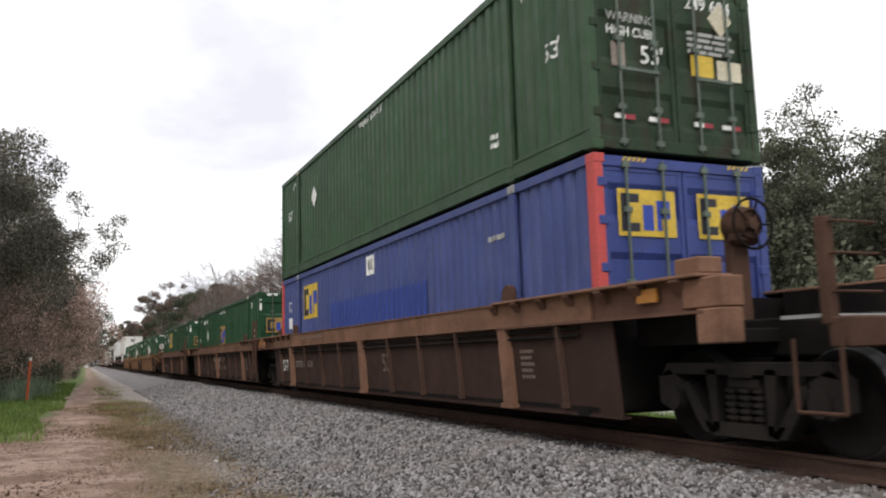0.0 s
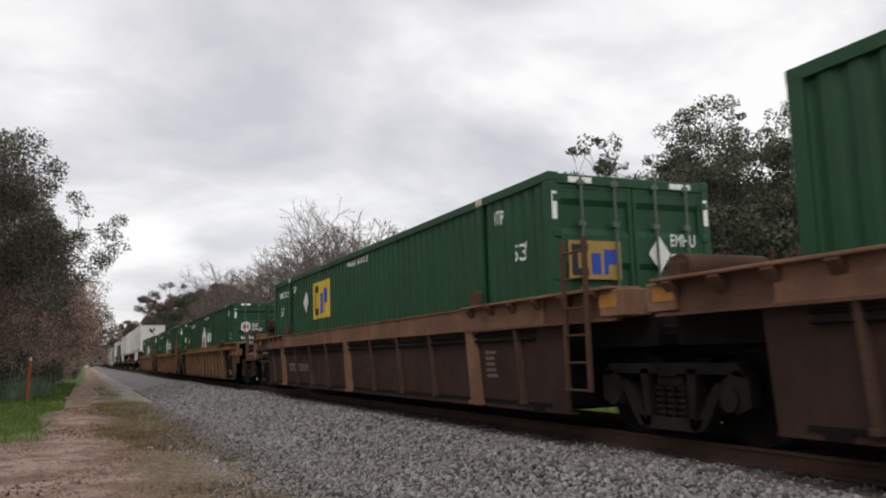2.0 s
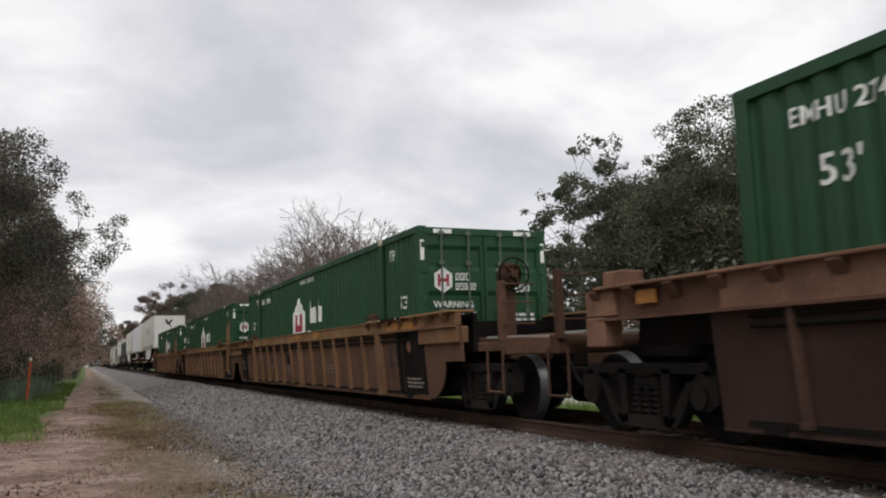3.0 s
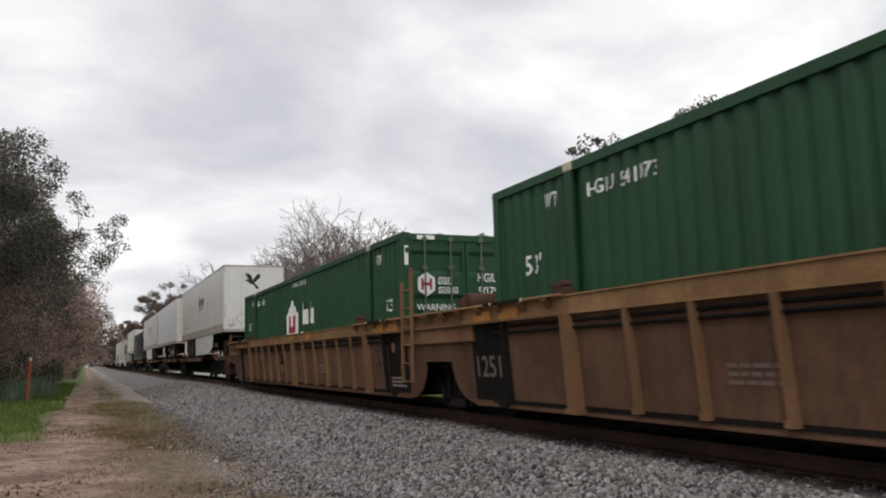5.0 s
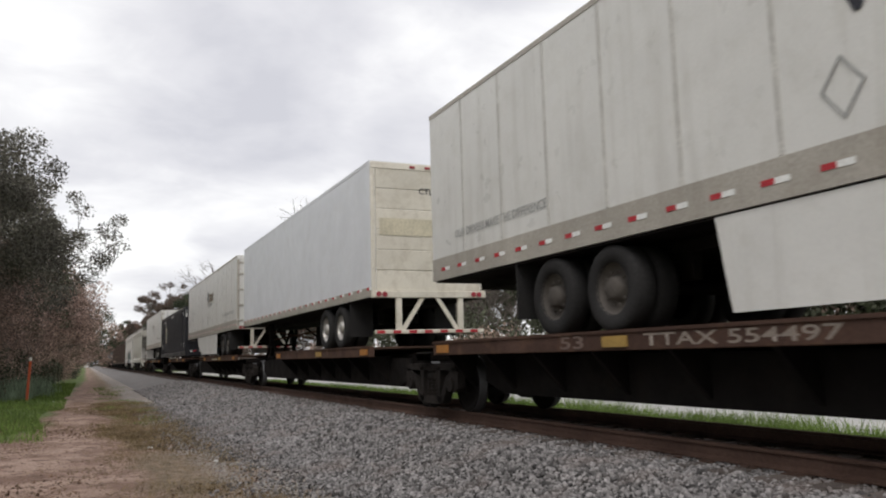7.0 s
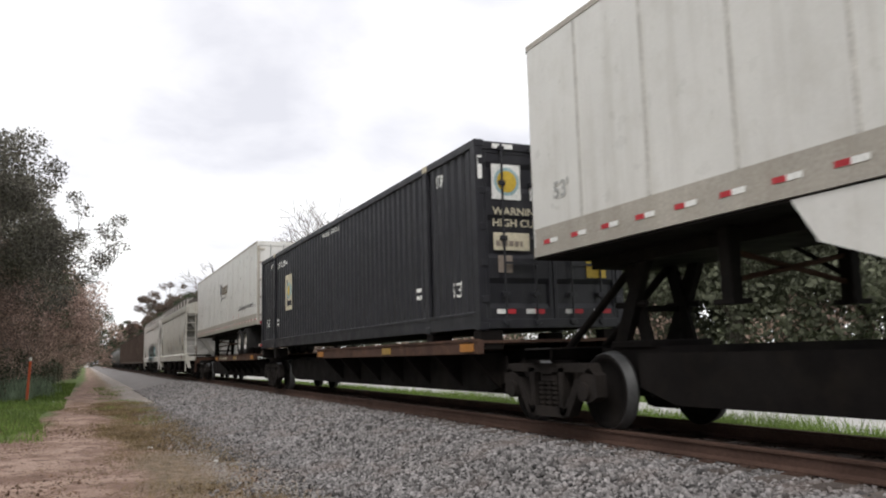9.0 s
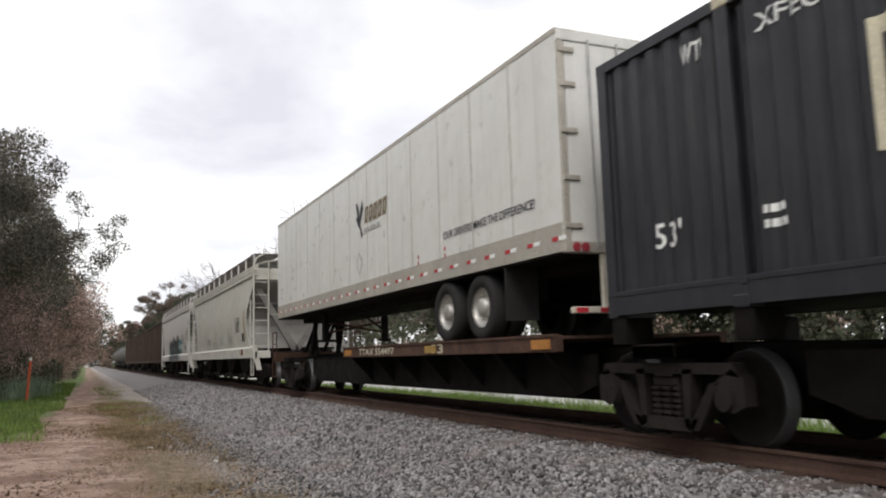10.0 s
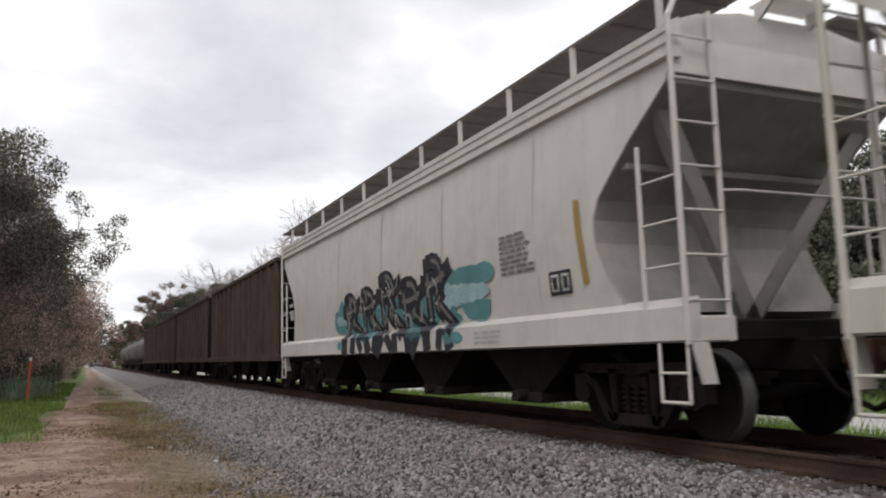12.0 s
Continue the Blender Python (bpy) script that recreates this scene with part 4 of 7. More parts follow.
def well_car(s, kind, near, far, label, number=""):
    """near, far: 'end' for a coupler end, 'joint' for the shared truck, '' for none."""
    c = car("well_car", s, label, "railway wagon", "well cars")
    paint = "brown" if kind == "brown" else "tan"
    for sg in (-1, 1):
        well_side(c, sg, kind, near, far)
    part("well_floor", Shape().box(-1.38, 1.38, 0.0, LEN, 0.27, 0.325), "soot", c, "open well floor")
    for i, y in enumerate((0.3, 2.0, 8.07, LEN - 2.0, LEN - 0.3)):
        part("cross_beam", Shape().box(-1.4, 1.4, y - 0.12, y + 0.12, 0.22, 0.30), "soot", c)
    for sgn, kind_end, y0 in ((-1, near, 0.0), (1, far, LEN)):
        Y = lambda a: y0 + sgn * a
        bulk = Shape().prism([(Y(0.22), 0.3), (Y(0.27), 0.3), (Y(0.27), 1.52), (Y(0.22), 1.52)], "x", -1.34, 1.34)
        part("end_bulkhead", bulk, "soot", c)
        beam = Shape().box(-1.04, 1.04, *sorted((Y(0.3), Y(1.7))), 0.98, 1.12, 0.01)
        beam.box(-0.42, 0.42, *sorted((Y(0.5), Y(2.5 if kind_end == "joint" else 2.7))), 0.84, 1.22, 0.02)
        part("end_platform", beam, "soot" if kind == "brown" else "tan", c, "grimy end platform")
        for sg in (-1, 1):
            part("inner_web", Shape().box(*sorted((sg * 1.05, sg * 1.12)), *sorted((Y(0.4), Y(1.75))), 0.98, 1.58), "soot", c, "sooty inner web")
            if kind != "brown":
                part("platform_arm", Shape().box(*sorted((sg * 1.30, sg * 1.50)), *sorted((Y(0.4), Y(1.95))), 1.12, 1.37, 0.015), "tan_rib", c, "tan end arm")
            elif kind_end == "end":
                part("platform_arm", Shape().box(*sorted((sg * 1.28, sg * 1.53)), *sorted((Y(1.62), Y(2.15))), 1.30, 1.58, 0.015), "chord", c, "tan stepped end block")
                part("platform_arm", Shape().box(*sorted((sg * 1.30, sg * 1.54)), *sorted((Y(1.80), Y(2.15))), 0.98, 1.297, 0.015), "chord", c, "tan hanging end block")
                part("platform_arm", Shape().box(*sorted((sg * 1.22, sg * 1.5)), *sorted((Y(1.5), Y(1.85))), 1.622, 1.78, 0.015), "chord", c, "tan upper end block")
            if kind_end == "joint" and sgn < 0:
                lad = Shape()
                for yy in (0.72, 1.16):
                    lad.box(*sorted((sg * 1.58, sg * 1.64)), *sorted((Y(yy), Y(yy + 0.05))), 0.5, 2.2 if kind == "brown" or yy < 1 else 2.42, 0.01)
                for z in (0.52, 0.82, 1.12, 1.42, 1.75, 2.05):
                    lad.tube((sg * 1.61, Y(0.72), z), (sg * 1.61, Y(1.2), z), 0.014, n=6)
                part("ladder", lad, "rust" if kind == "brown" else "tan_rib", c, "upright ladder with steel rungs")
        if kind_end == "end":
            truck(c, Y(1.8))
            part("stub_sill", Shape().box(-0.3, 0.3, *sorted((Y(2.0), Y(3.3))), 0.74, 1.0, 0.02), "soot", c)
            coupler(c, Y(3.2), sgn)
            cross = Shape().box(-1.35, 1.35, *sorted((Y(3.05), Y(3.25))), 0.92, 1.16, 0.015)
            for sg in (-1, 1):
                cross.path([(sg * 1.40, Y(3.2), 1.0), (sg * 1.40, Y(3.2), 0.42), (sg * 1.40, Y(2.75), 0.42), (sg * 1.40, Y(2.75), 1.0)], 0.018)
                cross.box(*sorted((sg * 1.26, sg * 1.36)), *sorted((Y(3.0), Y(3.1))), 1.1, 1.95, 0.01)
                for q in (1.35, 1.65, 1.90):
                    cross.path([(sg * 1.31, Y(3.05), q), (sg * 1.31, Y(3.16), q), (sg * 0.85, Y(3.16), q), (sg * 0.85, Y(3.05), q)], 0.012, 5)
            part("end_sill", cross, "rust" if kind == "brown" else "tan", c, "rusty end sill with stirrup steps")
            part("cross_walk", Shape().box(-1.3, 1.3, *sorted((Y(2.55), Y(2.95))), 1.16, 1.19), "galv", c, "grating walkway")
        if kind_end == "joint" and sgn < 0:
            truck(c, -1.79)
            part("air_reservoir", Shape().tube((-0.95, -1.95, 1.74), (0.15, -1.95, 1.74), 0.19, n=16).box(-1.05, -0.94, -2.05, -1.85, 1.62, 1.84, 0.01).box(-0.6, -0.5, -2.1, -1.8, 1.0, 1.58), "rust", c, "rusty brown air tank")
    if near == "end":
        brake_wheel(c, 0.05, -1.0, 2.28)
        part("brake_post", Shape().box(-0.08, 0.18, -0.8, -0.66, 1.1, 2.3, 0.02), "rust", c)
    return c


def plate_mark(c, polys, material, y, z, x=-1.425, name="lettering", label=""):
    ob = marking(polys if not isinstance(polys, list) else flat(polys), material, c, on_side(x, y, z), name, label)
    if x == -1.425:
        for v in ob.data.vertices:
            v.co.x = -wall_x(v.co.z) - 0.005
    return ob


def data_panel(c, y0, y1):
    p = Shape()
    p.add([(-wall_x(z) - d, y, z) for d in (0.0, 0.003) for y, z in ((y0, 0.30), (y1, 0.30), (y1, 1.36), (y0, 1.36))],
          [(0, 1, 2, 3), (7, 6, 5, 4), (0, 4, 5, 1), (1, 5, 6, 2), (2, 6, 7, 3), (3, 7, 4, 0)])
    part("data_panel", p, "soot", c, "black data panel")


def build_wells():
    z0 = well_car(-16.2, "brown", "", "end", "brown articulated well car, empty end platform")
    for s, near, far in ((7.52, "end", "joint"), (27.25, "joint", "joint"), (47.2, "joint", "end")):
        c = well_car(s, "brown", near, far, "brown articulated well car with faded tan top chord")
        plate_mark(c, words("53", 0.34, 0.42), "d_faint" if s < 40 else "d_dark", 7.0, 0.66, label="dark length figures")
        plate_mark(c, bars(0, 0, 0.34, 0.4, 5), "d_faint", 1.65, 0.62, name="small_print", label="rows of small print")
        if s < 20:
            plate_mark(c, words("125-T", 0.3, 0.80), "d_white", 15.6, 0.62)
            plate_mark(c, words("DTTX 728519", 0.17, 1.7), "d_faded", 13.9, 0.72)
        elif s < 40:
            plate_mark(c, [rect(0, 0.34, 0.9, 0.5), rect(0.34, 0, 0.56, 0.34), rect(1.1, 0.34, 2.0, 0.5), rect(1.44, 0, 1.66, 0.34), [(2.2, 0), (2.42, 0), (3.1, 0.5), (2.88, 0.5)], [(2.2, 0.5), (2.42, 0.5), (3.1, 0), (2.88, 0)]],
                       "d_faded", 9.3, 0.60, name="company_blocks", label="faded company device")
        else:
            plate_mark(c, words("DTTX 728519", 0.2, 2.05), "d_faded", 13.7, 0.62, label="white wagon number")
            plate_mark(c, words("A", 0.22), "d_faded", 14.26, 0.98, -1.53)
        plate_mark(c, bars(0, 0, 2.2, 0.07, 1), "d_faint", 12.9, 1.45, -1.513, "small_print", "faded painted line of print")
    for s, near, far in ((70.93, "end", "joint"), (90.60, "joint", "joint"), (110.38, "joint", "end")):
        c = well_car(s, "tan", near, far, "tan well car with dirty ribs and dark data panel")
        data_panel(c, -0.52, 0.50)
        plate_mark(c, words("53", 0.34, 0.50), "d_dark", 1.22, 0.76, label="black length figures")
        plate_mark(c, bars(0, 0, 0.75, 0.2, 3), "d_faded", 0.38, 0.40, name="small_print", label="rows of small print")
        plate_mark(c, [[(0.1 + 0.1 * math.cos(q * math.pi / 6), 0.1 + 0.1 * math.sin(q * math.pi / 6)) for q in range(12)]], "d_rust", 0.28, 1.0, name="round_mark", label="small round brown mark")
        for yy, zz in ((11.6, 0.62), (9.7, 0.58), (5.5, 0.60)):
            plate_mark(c, bars(0, 0, 0.7, 0.22, 3), "d_faint", yy, zz, name="small_print", label="faint rows of print")
        if s < 100:
            data_panel(c, LEN - 0.50, LEN + 0.52)
            plate_mark(c, words("1251", 0.30, 0.72), "d_faint", LEN + 0.40, 0.62)
        else:
            plate_mark(c, [rect(0, 0, 0.62, 0.26)], "d_dark", 13.42, 0.87, name="number_board", label="black number board")
            plate_mark(c, [rect(0, 0, 0.86, 0.26)], "d_dark", 12.62, 0.87, name="number_board", label="black number board")
            for txt, w, yy in (("DTTX", 0.50, 13.36), ("72175", 0.70, 12.54)):
                ob = plate_mark(c, words(txt, 0.17, w), "d_faded", yy, 0.915, label="pale wagon number")
                for v in ob.data.vertices:
                    v.co.x -= 0.003
        # brake rigging: two slanting rods to a socket in the plate
        rod = Shape().tube((-1.50, 9.74, 1.33), (-1.45, 9.27, 0.92), 0.022, n=6).tube((-1.50, 8.72, 1.33), (-1.45, 9.19, 0.92), 0.022, n=6)
        rod.box(-1.47, -1.40, 9.08, 9.38, 0.80, 0.93, 0.02)
        part("brake_rod", rod, "soot", c, "dark slanting brake rods")
        if 80 < s < 100:
            for y in (5.2, 4.1):
                plate_mark(c, [rect(0, 0.38, 0.8, 0.52), rect(0.3, 0, 0.5, 0.38)], "d_red", y, 0.66, name="company_blocks", label="red company device")
        for y in (8.2, 6.3):
            plate_mark(c, [rect(0, 0, 0.5, 0.12)], "amber", y, 1.44, -1.512, "reflector", "yellow reflector")


# ---- spine cars and trailers ----
def spine_car(s, y_near, y_far, deck0, deck1, near_truck, ends, label):
    """s: the place of its load's near end; y_near, y_far: the truck centres; deck0..deck1: the wheel platform."""
    c = car("spine_car", s, label, "railway wagon", "spine cars")
    a, b = y_near + 0.2, y_far - 0.2
    beam = [(a, 0.62), (a + 1.0, 0.56), (a + 1.6, 0.30), (b - 1.6, 0.30), (b - 1.0, 0.56), (b, 0.62), (b, 0.98), (a, 0.98)]
    part("centre_beam", Shape().prism(beam, "x", -0.42, 0.42), "soot", c, "black box-section spine beam")
    skirt = [(a + 1.4, 0.52), (a + 2.0, 0.34), (b - 2.0, 0.34), (b - 1.4, 0.52), (b - 1.4, 0.9), (a + 1.4, 0.9)]
    for sg in (-1, 1):
        part("side_web", Shape().prism(skirt, "x", *sorted((sg * 0.80, sg * 0.76))), "soot", c, "sooty side web")
        edge = Shape().box(*sorted((sg * 1.24, sg * 1.35)), deck0, deck1, 0.94, 1.15, 0.01)
        edge.box(*sorted((sg * 1.30, sg * 1.37)), deck0, deck1, 1.13, 1.165)
        part("deck_edge", edge, "deck", c, "rusty brown deck edge channel")
        for y in np.linspace(deck0 + 0.4, deck1 - 0.4, 7):
            part("deck_bracket", Shape().prism([(sg * 0.75, 0.42), (sg * 0.8, 0.42), (sg * 1.3, 0.95), (sg * 0.75, 0.95)], "y", y - 0.03, y + 0.03), "soot", c)
        for y, m in ((deck0 + 0.35, "amber"), (deck0 + 3.9, "d_gold"), (deck1 - 0.4, "amber")):
            part("reflector", Shape().box(*sorted((sg * 1.372, sg * 1.35)), y - 0.22, y + 0.22, 0.98, 1.1), m, c, "worn reflector patch")
    part("deck_plate", Shape().box(-1.25, 1.25, deck0, deck1, 1.10, 1.14), "deck", c, "rusty chequer-plate deck")
    for y, sgn, e in ((y_near, -1, ends[0]), (y_far, 1, ends[1])):
        part("bolster_plate", Shape().box(-1.2, 1.2, y - 0.35, y + 0.35, 0.84, 1.0, 0.02), "soot", c)
        if e:
            sill = Shape().box(-1.30, 1.30, *sorted((y + sgn * 1.0, y + sgn * 1.3)), 0.86, 1.14, 0.015)
            sill.box(-0.3, 0.3, *sorted((y + sgn * 0.3, y + sgn * 1.6)), 0.72, 0.98, 0.02)
            for sg in (-1, 1):
                sill.path([(sg * 1.32, y + sgn * 1.25, 1.0), (sg * 1.32, y + sgn * 1.25, 0.42), (sg * 1.32, y + sgn * 0.8, 0.42), (sg * 1.32, y + sgn * 0.8, 0.95)], 0.018)
                sill.path([(sg * 1.32, y + sgn * 1.25, 1.1), (sg * 1.32, y + sgn * 1.25, 1.75), (sg * 1.32, y + sgn * 0.7, 1.75), (sg * 1.32, y + sgn * 0.7, 1.1)], 0.018)
                sill.tube((sg * 1.32, y + sgn * 1.25, 1.4), (sg * 1.32, y + sgn * 0.7, 1.4), 0.014, n=6)
            part("end_sill", sill, "rust", c, "rusty end sill with grab irons")
            coupler(c, y + sgn * 1.5, sgn)
    if near_truck:
        truck(c, y_near)
    truck(c, y_far) if ends[1] else None
    return c


def hitch(c, y):
    s = Shape()
    s.box(-0.5, 0.5, y - 0.35, y + 0.35, 2.02, 2.10, 0.02)
    for sg in (-1, 1):
        s.prism([(y - 0.3, 2.03), (y - 0.1, 2.03), (y + 0.45, 1.0), (y + 0.2, 1.0)], "x", *sorted((sg * 0.35, sg * 0.45)))
        s.prism([(y + 0.3, 2.03), (y + 0.1, 2.03), (y - 0.2, 1.0), (y, 1.0)], "x", *sorted((sg * 0.30, sg * 0.36)))
    for sg in (-1, 1):
        s.tube((sg * 0.28, y + 0.2, 1.98), (sg * 0.30, y + 1.7, 1.0), 0.055, n=8)
        s.tube((sg * 0.40, y - 0.2, 1.5), (sg * 0.40, y + 0.4, 1.5), 0.04, n=6)
    s.box(-0.46, 0.46, y - 0.35, y + 0.5, 0.96, 1.06, 0.02)
    s.tube((-0.42, y + 0.1, 1.45), (0.42, y + 0.1, 1.45), 0.04, n=6)
    part("trailer_hitch", s, "soot", c, "black A-frame trailer hitch")


def road_wheel(parent, x, y, z=1.63, rim="rim"):
    """A dual tyre pair with its rim."""
    sg = -1 if x < 0 else 1
    t = Shape()
    for k in (0, 1):
        xx = x - sg * 0.31 * k
        t.lathe([(xx + sg * a, r) for a, r in ((-0.12, 0.30), (-0.135, 0.44), (-0.10, 0.49), (0.10, 0.49), (0.135, 0.44), (0.125, 0.31), (0.09, 0.29))], n=28, centre=(0, y, z))
    w = part("tyre", t, "tyre", parent, "dual black tyres")
    r = Shape().lathe([(x + sg * a, q) for a, q in ((0.11, 0.30), (0.06, 0.285), (0.02, 0.22), (0.0, 0.14), (0.10, 0.13), (0.12, 0.10), (0.12, 0.0))], n=24, centre=(0, y, z))
    for i in range(10):
        a = 2 * math.pi * i / 10
        r.tube((x + sg * 0.05, y + 0.19 * math.cos(a), z + 0.19 * math.sin(a)), (x + sg * 0.075, y + 0.19 * math.cos(a), z + 0.19 * math.sin(a)), 0.018, n=6)
    part("rim", r, rim, w, "dull wheel rim")
    return w


def bird(scale=1.0):
    """A plain dark winged shape."""
    k = scale
    pts = [[(0.0, 0.52), (0.06, 0.60), (0.16, 0.58), (0.30, 0.46), (0.40, 0.34), (0.30, 0.28), (0.18, 0.36), (0.08, 0.48)],
           [(0.20, 0.50), (0.02, 0.86), (0.0, 1.0), (0.12, 0.92), (0.14, 0.98), (0.24, 0.84), (0.27, 0.88), (0.34, 0.62), (0.34, 0.44)],
           [(0.30, 0.46), (0.48, 0.80), (0.66, 1.0), (0.66, 0.90), (0.74, 0.90), (0.68, 0.80), (0.74, 0.76), (0.52, 0.50), (0.40, 0.34)],
           [(0.34, 0.40), (0.46, 0.34), (0.66, 0.06), (0.60, 0.0), (0.52, 0.02), (0.36, 0.30)]]
    return [[(x * k, y * k) for x, y in q] for q in pts]


def diamond_frame(w, h, t=0.085):
    o = [(w / 2, 0), (w, h / 2), (w / 2, h), (0, h / 2)]
    i = [(w / 2 + (x - w / 2) * (1 - t * 2), h / 2 + (y - h / 2) * (1 - t * 2)) for x, y in o]
    return [[o[a], o[(a + 1) % 4], i[(a + 1) % 4], i[a]] for a in range(4)]


def trailer(s, length, nose, label, panel="white_panel", band=True, skirt=None, axles=(), legs=0.0, device=True, group="semi-trailers"):
    """nose: 'near' or 'far', the end with the kingpin."""
    c = car("semi_trailer", s, label, "trailer", group, 1.14)
    z0, z1, hw = 1.02, 3.87, 1.295
    # body with rounded nose corners
    r = 0.16
    n0, n1 = (r, 0.012) if nose == "near" else (0.012, r)
    def corner(cx, cy, rad, a0):
        return [(cx + rad * math.cos(a0 + k * math.pi / 12), cy + rad * math.sin(a0 + k * math.pi / 12)) for k in range(7)]
    plan = corner(-hw + n0, n0, n0, math.pi) + corner(hw - n0, n0, n0, 1.5 * math.pi) + corner(hw - n1, length - n1, n1, 0) + corner(-hw + n1, length - n1, n1, 0.5 * math.pi)
    part("body", Shape().prism(plan, "z", z0 + 0.10, z1 - 0.05), panel, c, "smooth panelled box body")
    inset = lambda e: [(x * (1 + e / hw), y + (e if y > length / 2 else -e)) for x, y in plan]
    part("top_rail", Shape().prism(inset(0.008), "z", z1 - 0.07, z1), "alloy" if device else "cool_panel", c, "thin roof rail")
    part("bottom_rail", Shape().prism(inset(0.006), "z", z0, z0 + 0.12), "alloy", c, "dull bottom rail")
    if band:
        for sg in (-1, 1):
            part("lower_band", Shape().box(*sorted((sg * hw, sg * (hw + 0.004))), n0, length - n1, z0 + 0.12, z0 + (0.36 if device else 0.20)), "alloy", c, "grey lower band")
    # panel seams with rivet strips, their shading put into a darker colour
    n = round(length / 1.22) if device else 0
    for i in range(1, n):
        y = i * length / n
        for sg in (-1, 1):
            seam = Shape().box(*sorted((sg * hw, sg * (hw + 0.007))), y - 0.03, y + 0.03, z0 + 0.37, z1 - 0.075)
            part("seam_strip", seam, "seam" if device else panel, c, "narrow riveted seam strip")
    # tape
    k = int(length / 0.61)
    for i in range(k):
        y = (i + 0.4) * length / k
        marking(flat([rect(0, 0, 0.15, 0.055)]), "d_red", c, on_side(-hw - 0.006, y, z0 + 0.14), "reflector", "red reflective tape")
        marking(flat([rect(0.15, 0, 0.32, 0.055)]), "glow_white", c, on_side(-hw - 0.006, y, z0 + 0.14), "reflector", "white reflective tape")
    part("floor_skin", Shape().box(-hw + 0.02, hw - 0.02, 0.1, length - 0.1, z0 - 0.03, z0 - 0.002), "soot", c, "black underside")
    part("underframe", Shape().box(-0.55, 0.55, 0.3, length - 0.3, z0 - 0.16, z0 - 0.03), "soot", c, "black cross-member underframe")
    for y in axles:
        part("axle", Shape().tube((-1.1, y, 0.49), (1.1, y, 0.49), 0.07, n=10), "soot", c)
        for sg in (-1, 1):
            road_wheel(c, sg * 1.13, y, 0.49, "dark_rim" if skirt else "rim")
    if axles:
        a0, a1 = min(axles) - 0.5, max(axles) + 0.5
        bog = Shape().box(-0.5, -0.38, a0, a1, 0.55, z0, 0.01)
        bog.box(0.38, 0.5, a0, a1, 0.55, z0, 0.01)
        part("bogie_frame", bog, "soot", c)
        flap_y = a0 - 0.35 if nose == "far" else a1 + 0.35
        for sg in (-1, 1):
            part("mud_flap", Shape().box(*sorted((sg * 0.75, sg * 1.28)), flap_y, flap_y + 0.02, 0.25, z0), "tyre", c, "black rubber mud flap")
    for sg in (-1, 1):
        leg = Shape().box(*sorted((sg * 0.75, sg * 0.9)), legs - 0.08, legs + 0.08, 0.25, z0, 0.01)
        leg.box(*sorted((sg * 0.70, sg * 0.95)), legs - 0.14, legs + 0.14, 0.22, 0.27)
        leg.tube((sg * 0.82, legs, 0.5), (sg * 0.3, legs + 0.5, z0), 0.03, n=6)
        part("landing_leg", leg, "soot", c, "black landing leg")
    part("leg_brace", Shape().tube((-0.82, legs, 0.45), (0.82, legs, 0.75), 0.03, n=6).tube((0.82, legs, 0.45), (-0.82, legs, 0.75), 0.03, n=6), "rust", c)
    if skirt:
        y0, y1 = skirt
        for sg in (-1, 1):
            pts = [(y0, z0 - 0.02), (y0 + 0.25, 0.42), (y0 + 1.6, 0.14), (y1 - 0.15, 0.11), (y1 - 0.08, 0.5), (y1, z0 - 0.02)] if nose == "near" else \
                  [(y0, z0 - 0.02), (y0 + 0.08, 0.5), (y0 + 0.15, 0.11), (y1 - 1.6, 0.14), (y1 - 0.25, 0.62), (y1, z0 - 0.02)]
            part("side_skirt", Shape().prism(pts, "x", *sorted((sg * 1.26, sg * 1.28))), panel, c, "scuffed white side skirt")
    # the end that faces the camera and its fittings
    if nose == "far":
        dr = "cream_door" if not device else panel
        part("door_frame", Shape().box(-hw + 0.01, hw - 0.01, -0.03, 0.02, z1 - 0.16, z1 - 0.02, 0.01), dr, c)
        for sg in (-1, 1):
            part("door_frame", Shape().box(*sorted((sg * (hw - 0.1), sg * (hw - 0.005))), -0.03, 0.02, z0, z1 - 0.16, 0.01), "alloy" if device else dr, c)
        if device:
            for x0, x1 in ((-1.18, -0.01), (0.01, 1.18)):
                d = part("door", Shape().box(x0, x1, -0.02, 0.02, z0 + 0.12, z1 - 0.17, 0.008), panel, c, "plain white door leaf")
                for x in (x0 + 0.35, x0 + 0.8):
                    part("locking_bar", Shape().tube((x, -0.045, z0 + 0.05), (x, -0.045, z1 - 0.12), 0.017, n=6), "galv", d)
                for hz in (1.3, 1.9, 2.5, 3.1, 3.55):
                    hx = x0 if x0 < 0 else x1 - 0.14
                    part("hinge", Shape().box(hx - (0.1 if x0 < 0 else 0), hx + 0.14, -0.05, -0.015, hz, hz + 0.07, 0.008), "alloy", d)
        else:
            for i in range(6):
                a = z0 + 0.12 + i * 0.43
                part("roll_door_slat", Shape().box(-1.18, 1.18, -0.012 - 0.004 * (i % 2), 0.02, a, a + 0.425, 0.01), "cream_door", c, "dirty cream roll-up door slat")
            for x in (-0.35, 0.0, 0.35):
                part("marker_lamp", Shape().box(x - 0.06, x + 0.06, -0.05, -0.025, z1 - 0.12, z1 - 0.07, 0.008), "d_maroon", c)
        bump = Shape().box(-1.22, 1.22, -0.06, 0.04, 0.26, 0.34, 0.01)
        for x in (-0.7, 0.7):
            bump.box(x - 0.06, x + 0.06, -0.03, 0.04, 0.34, z0)
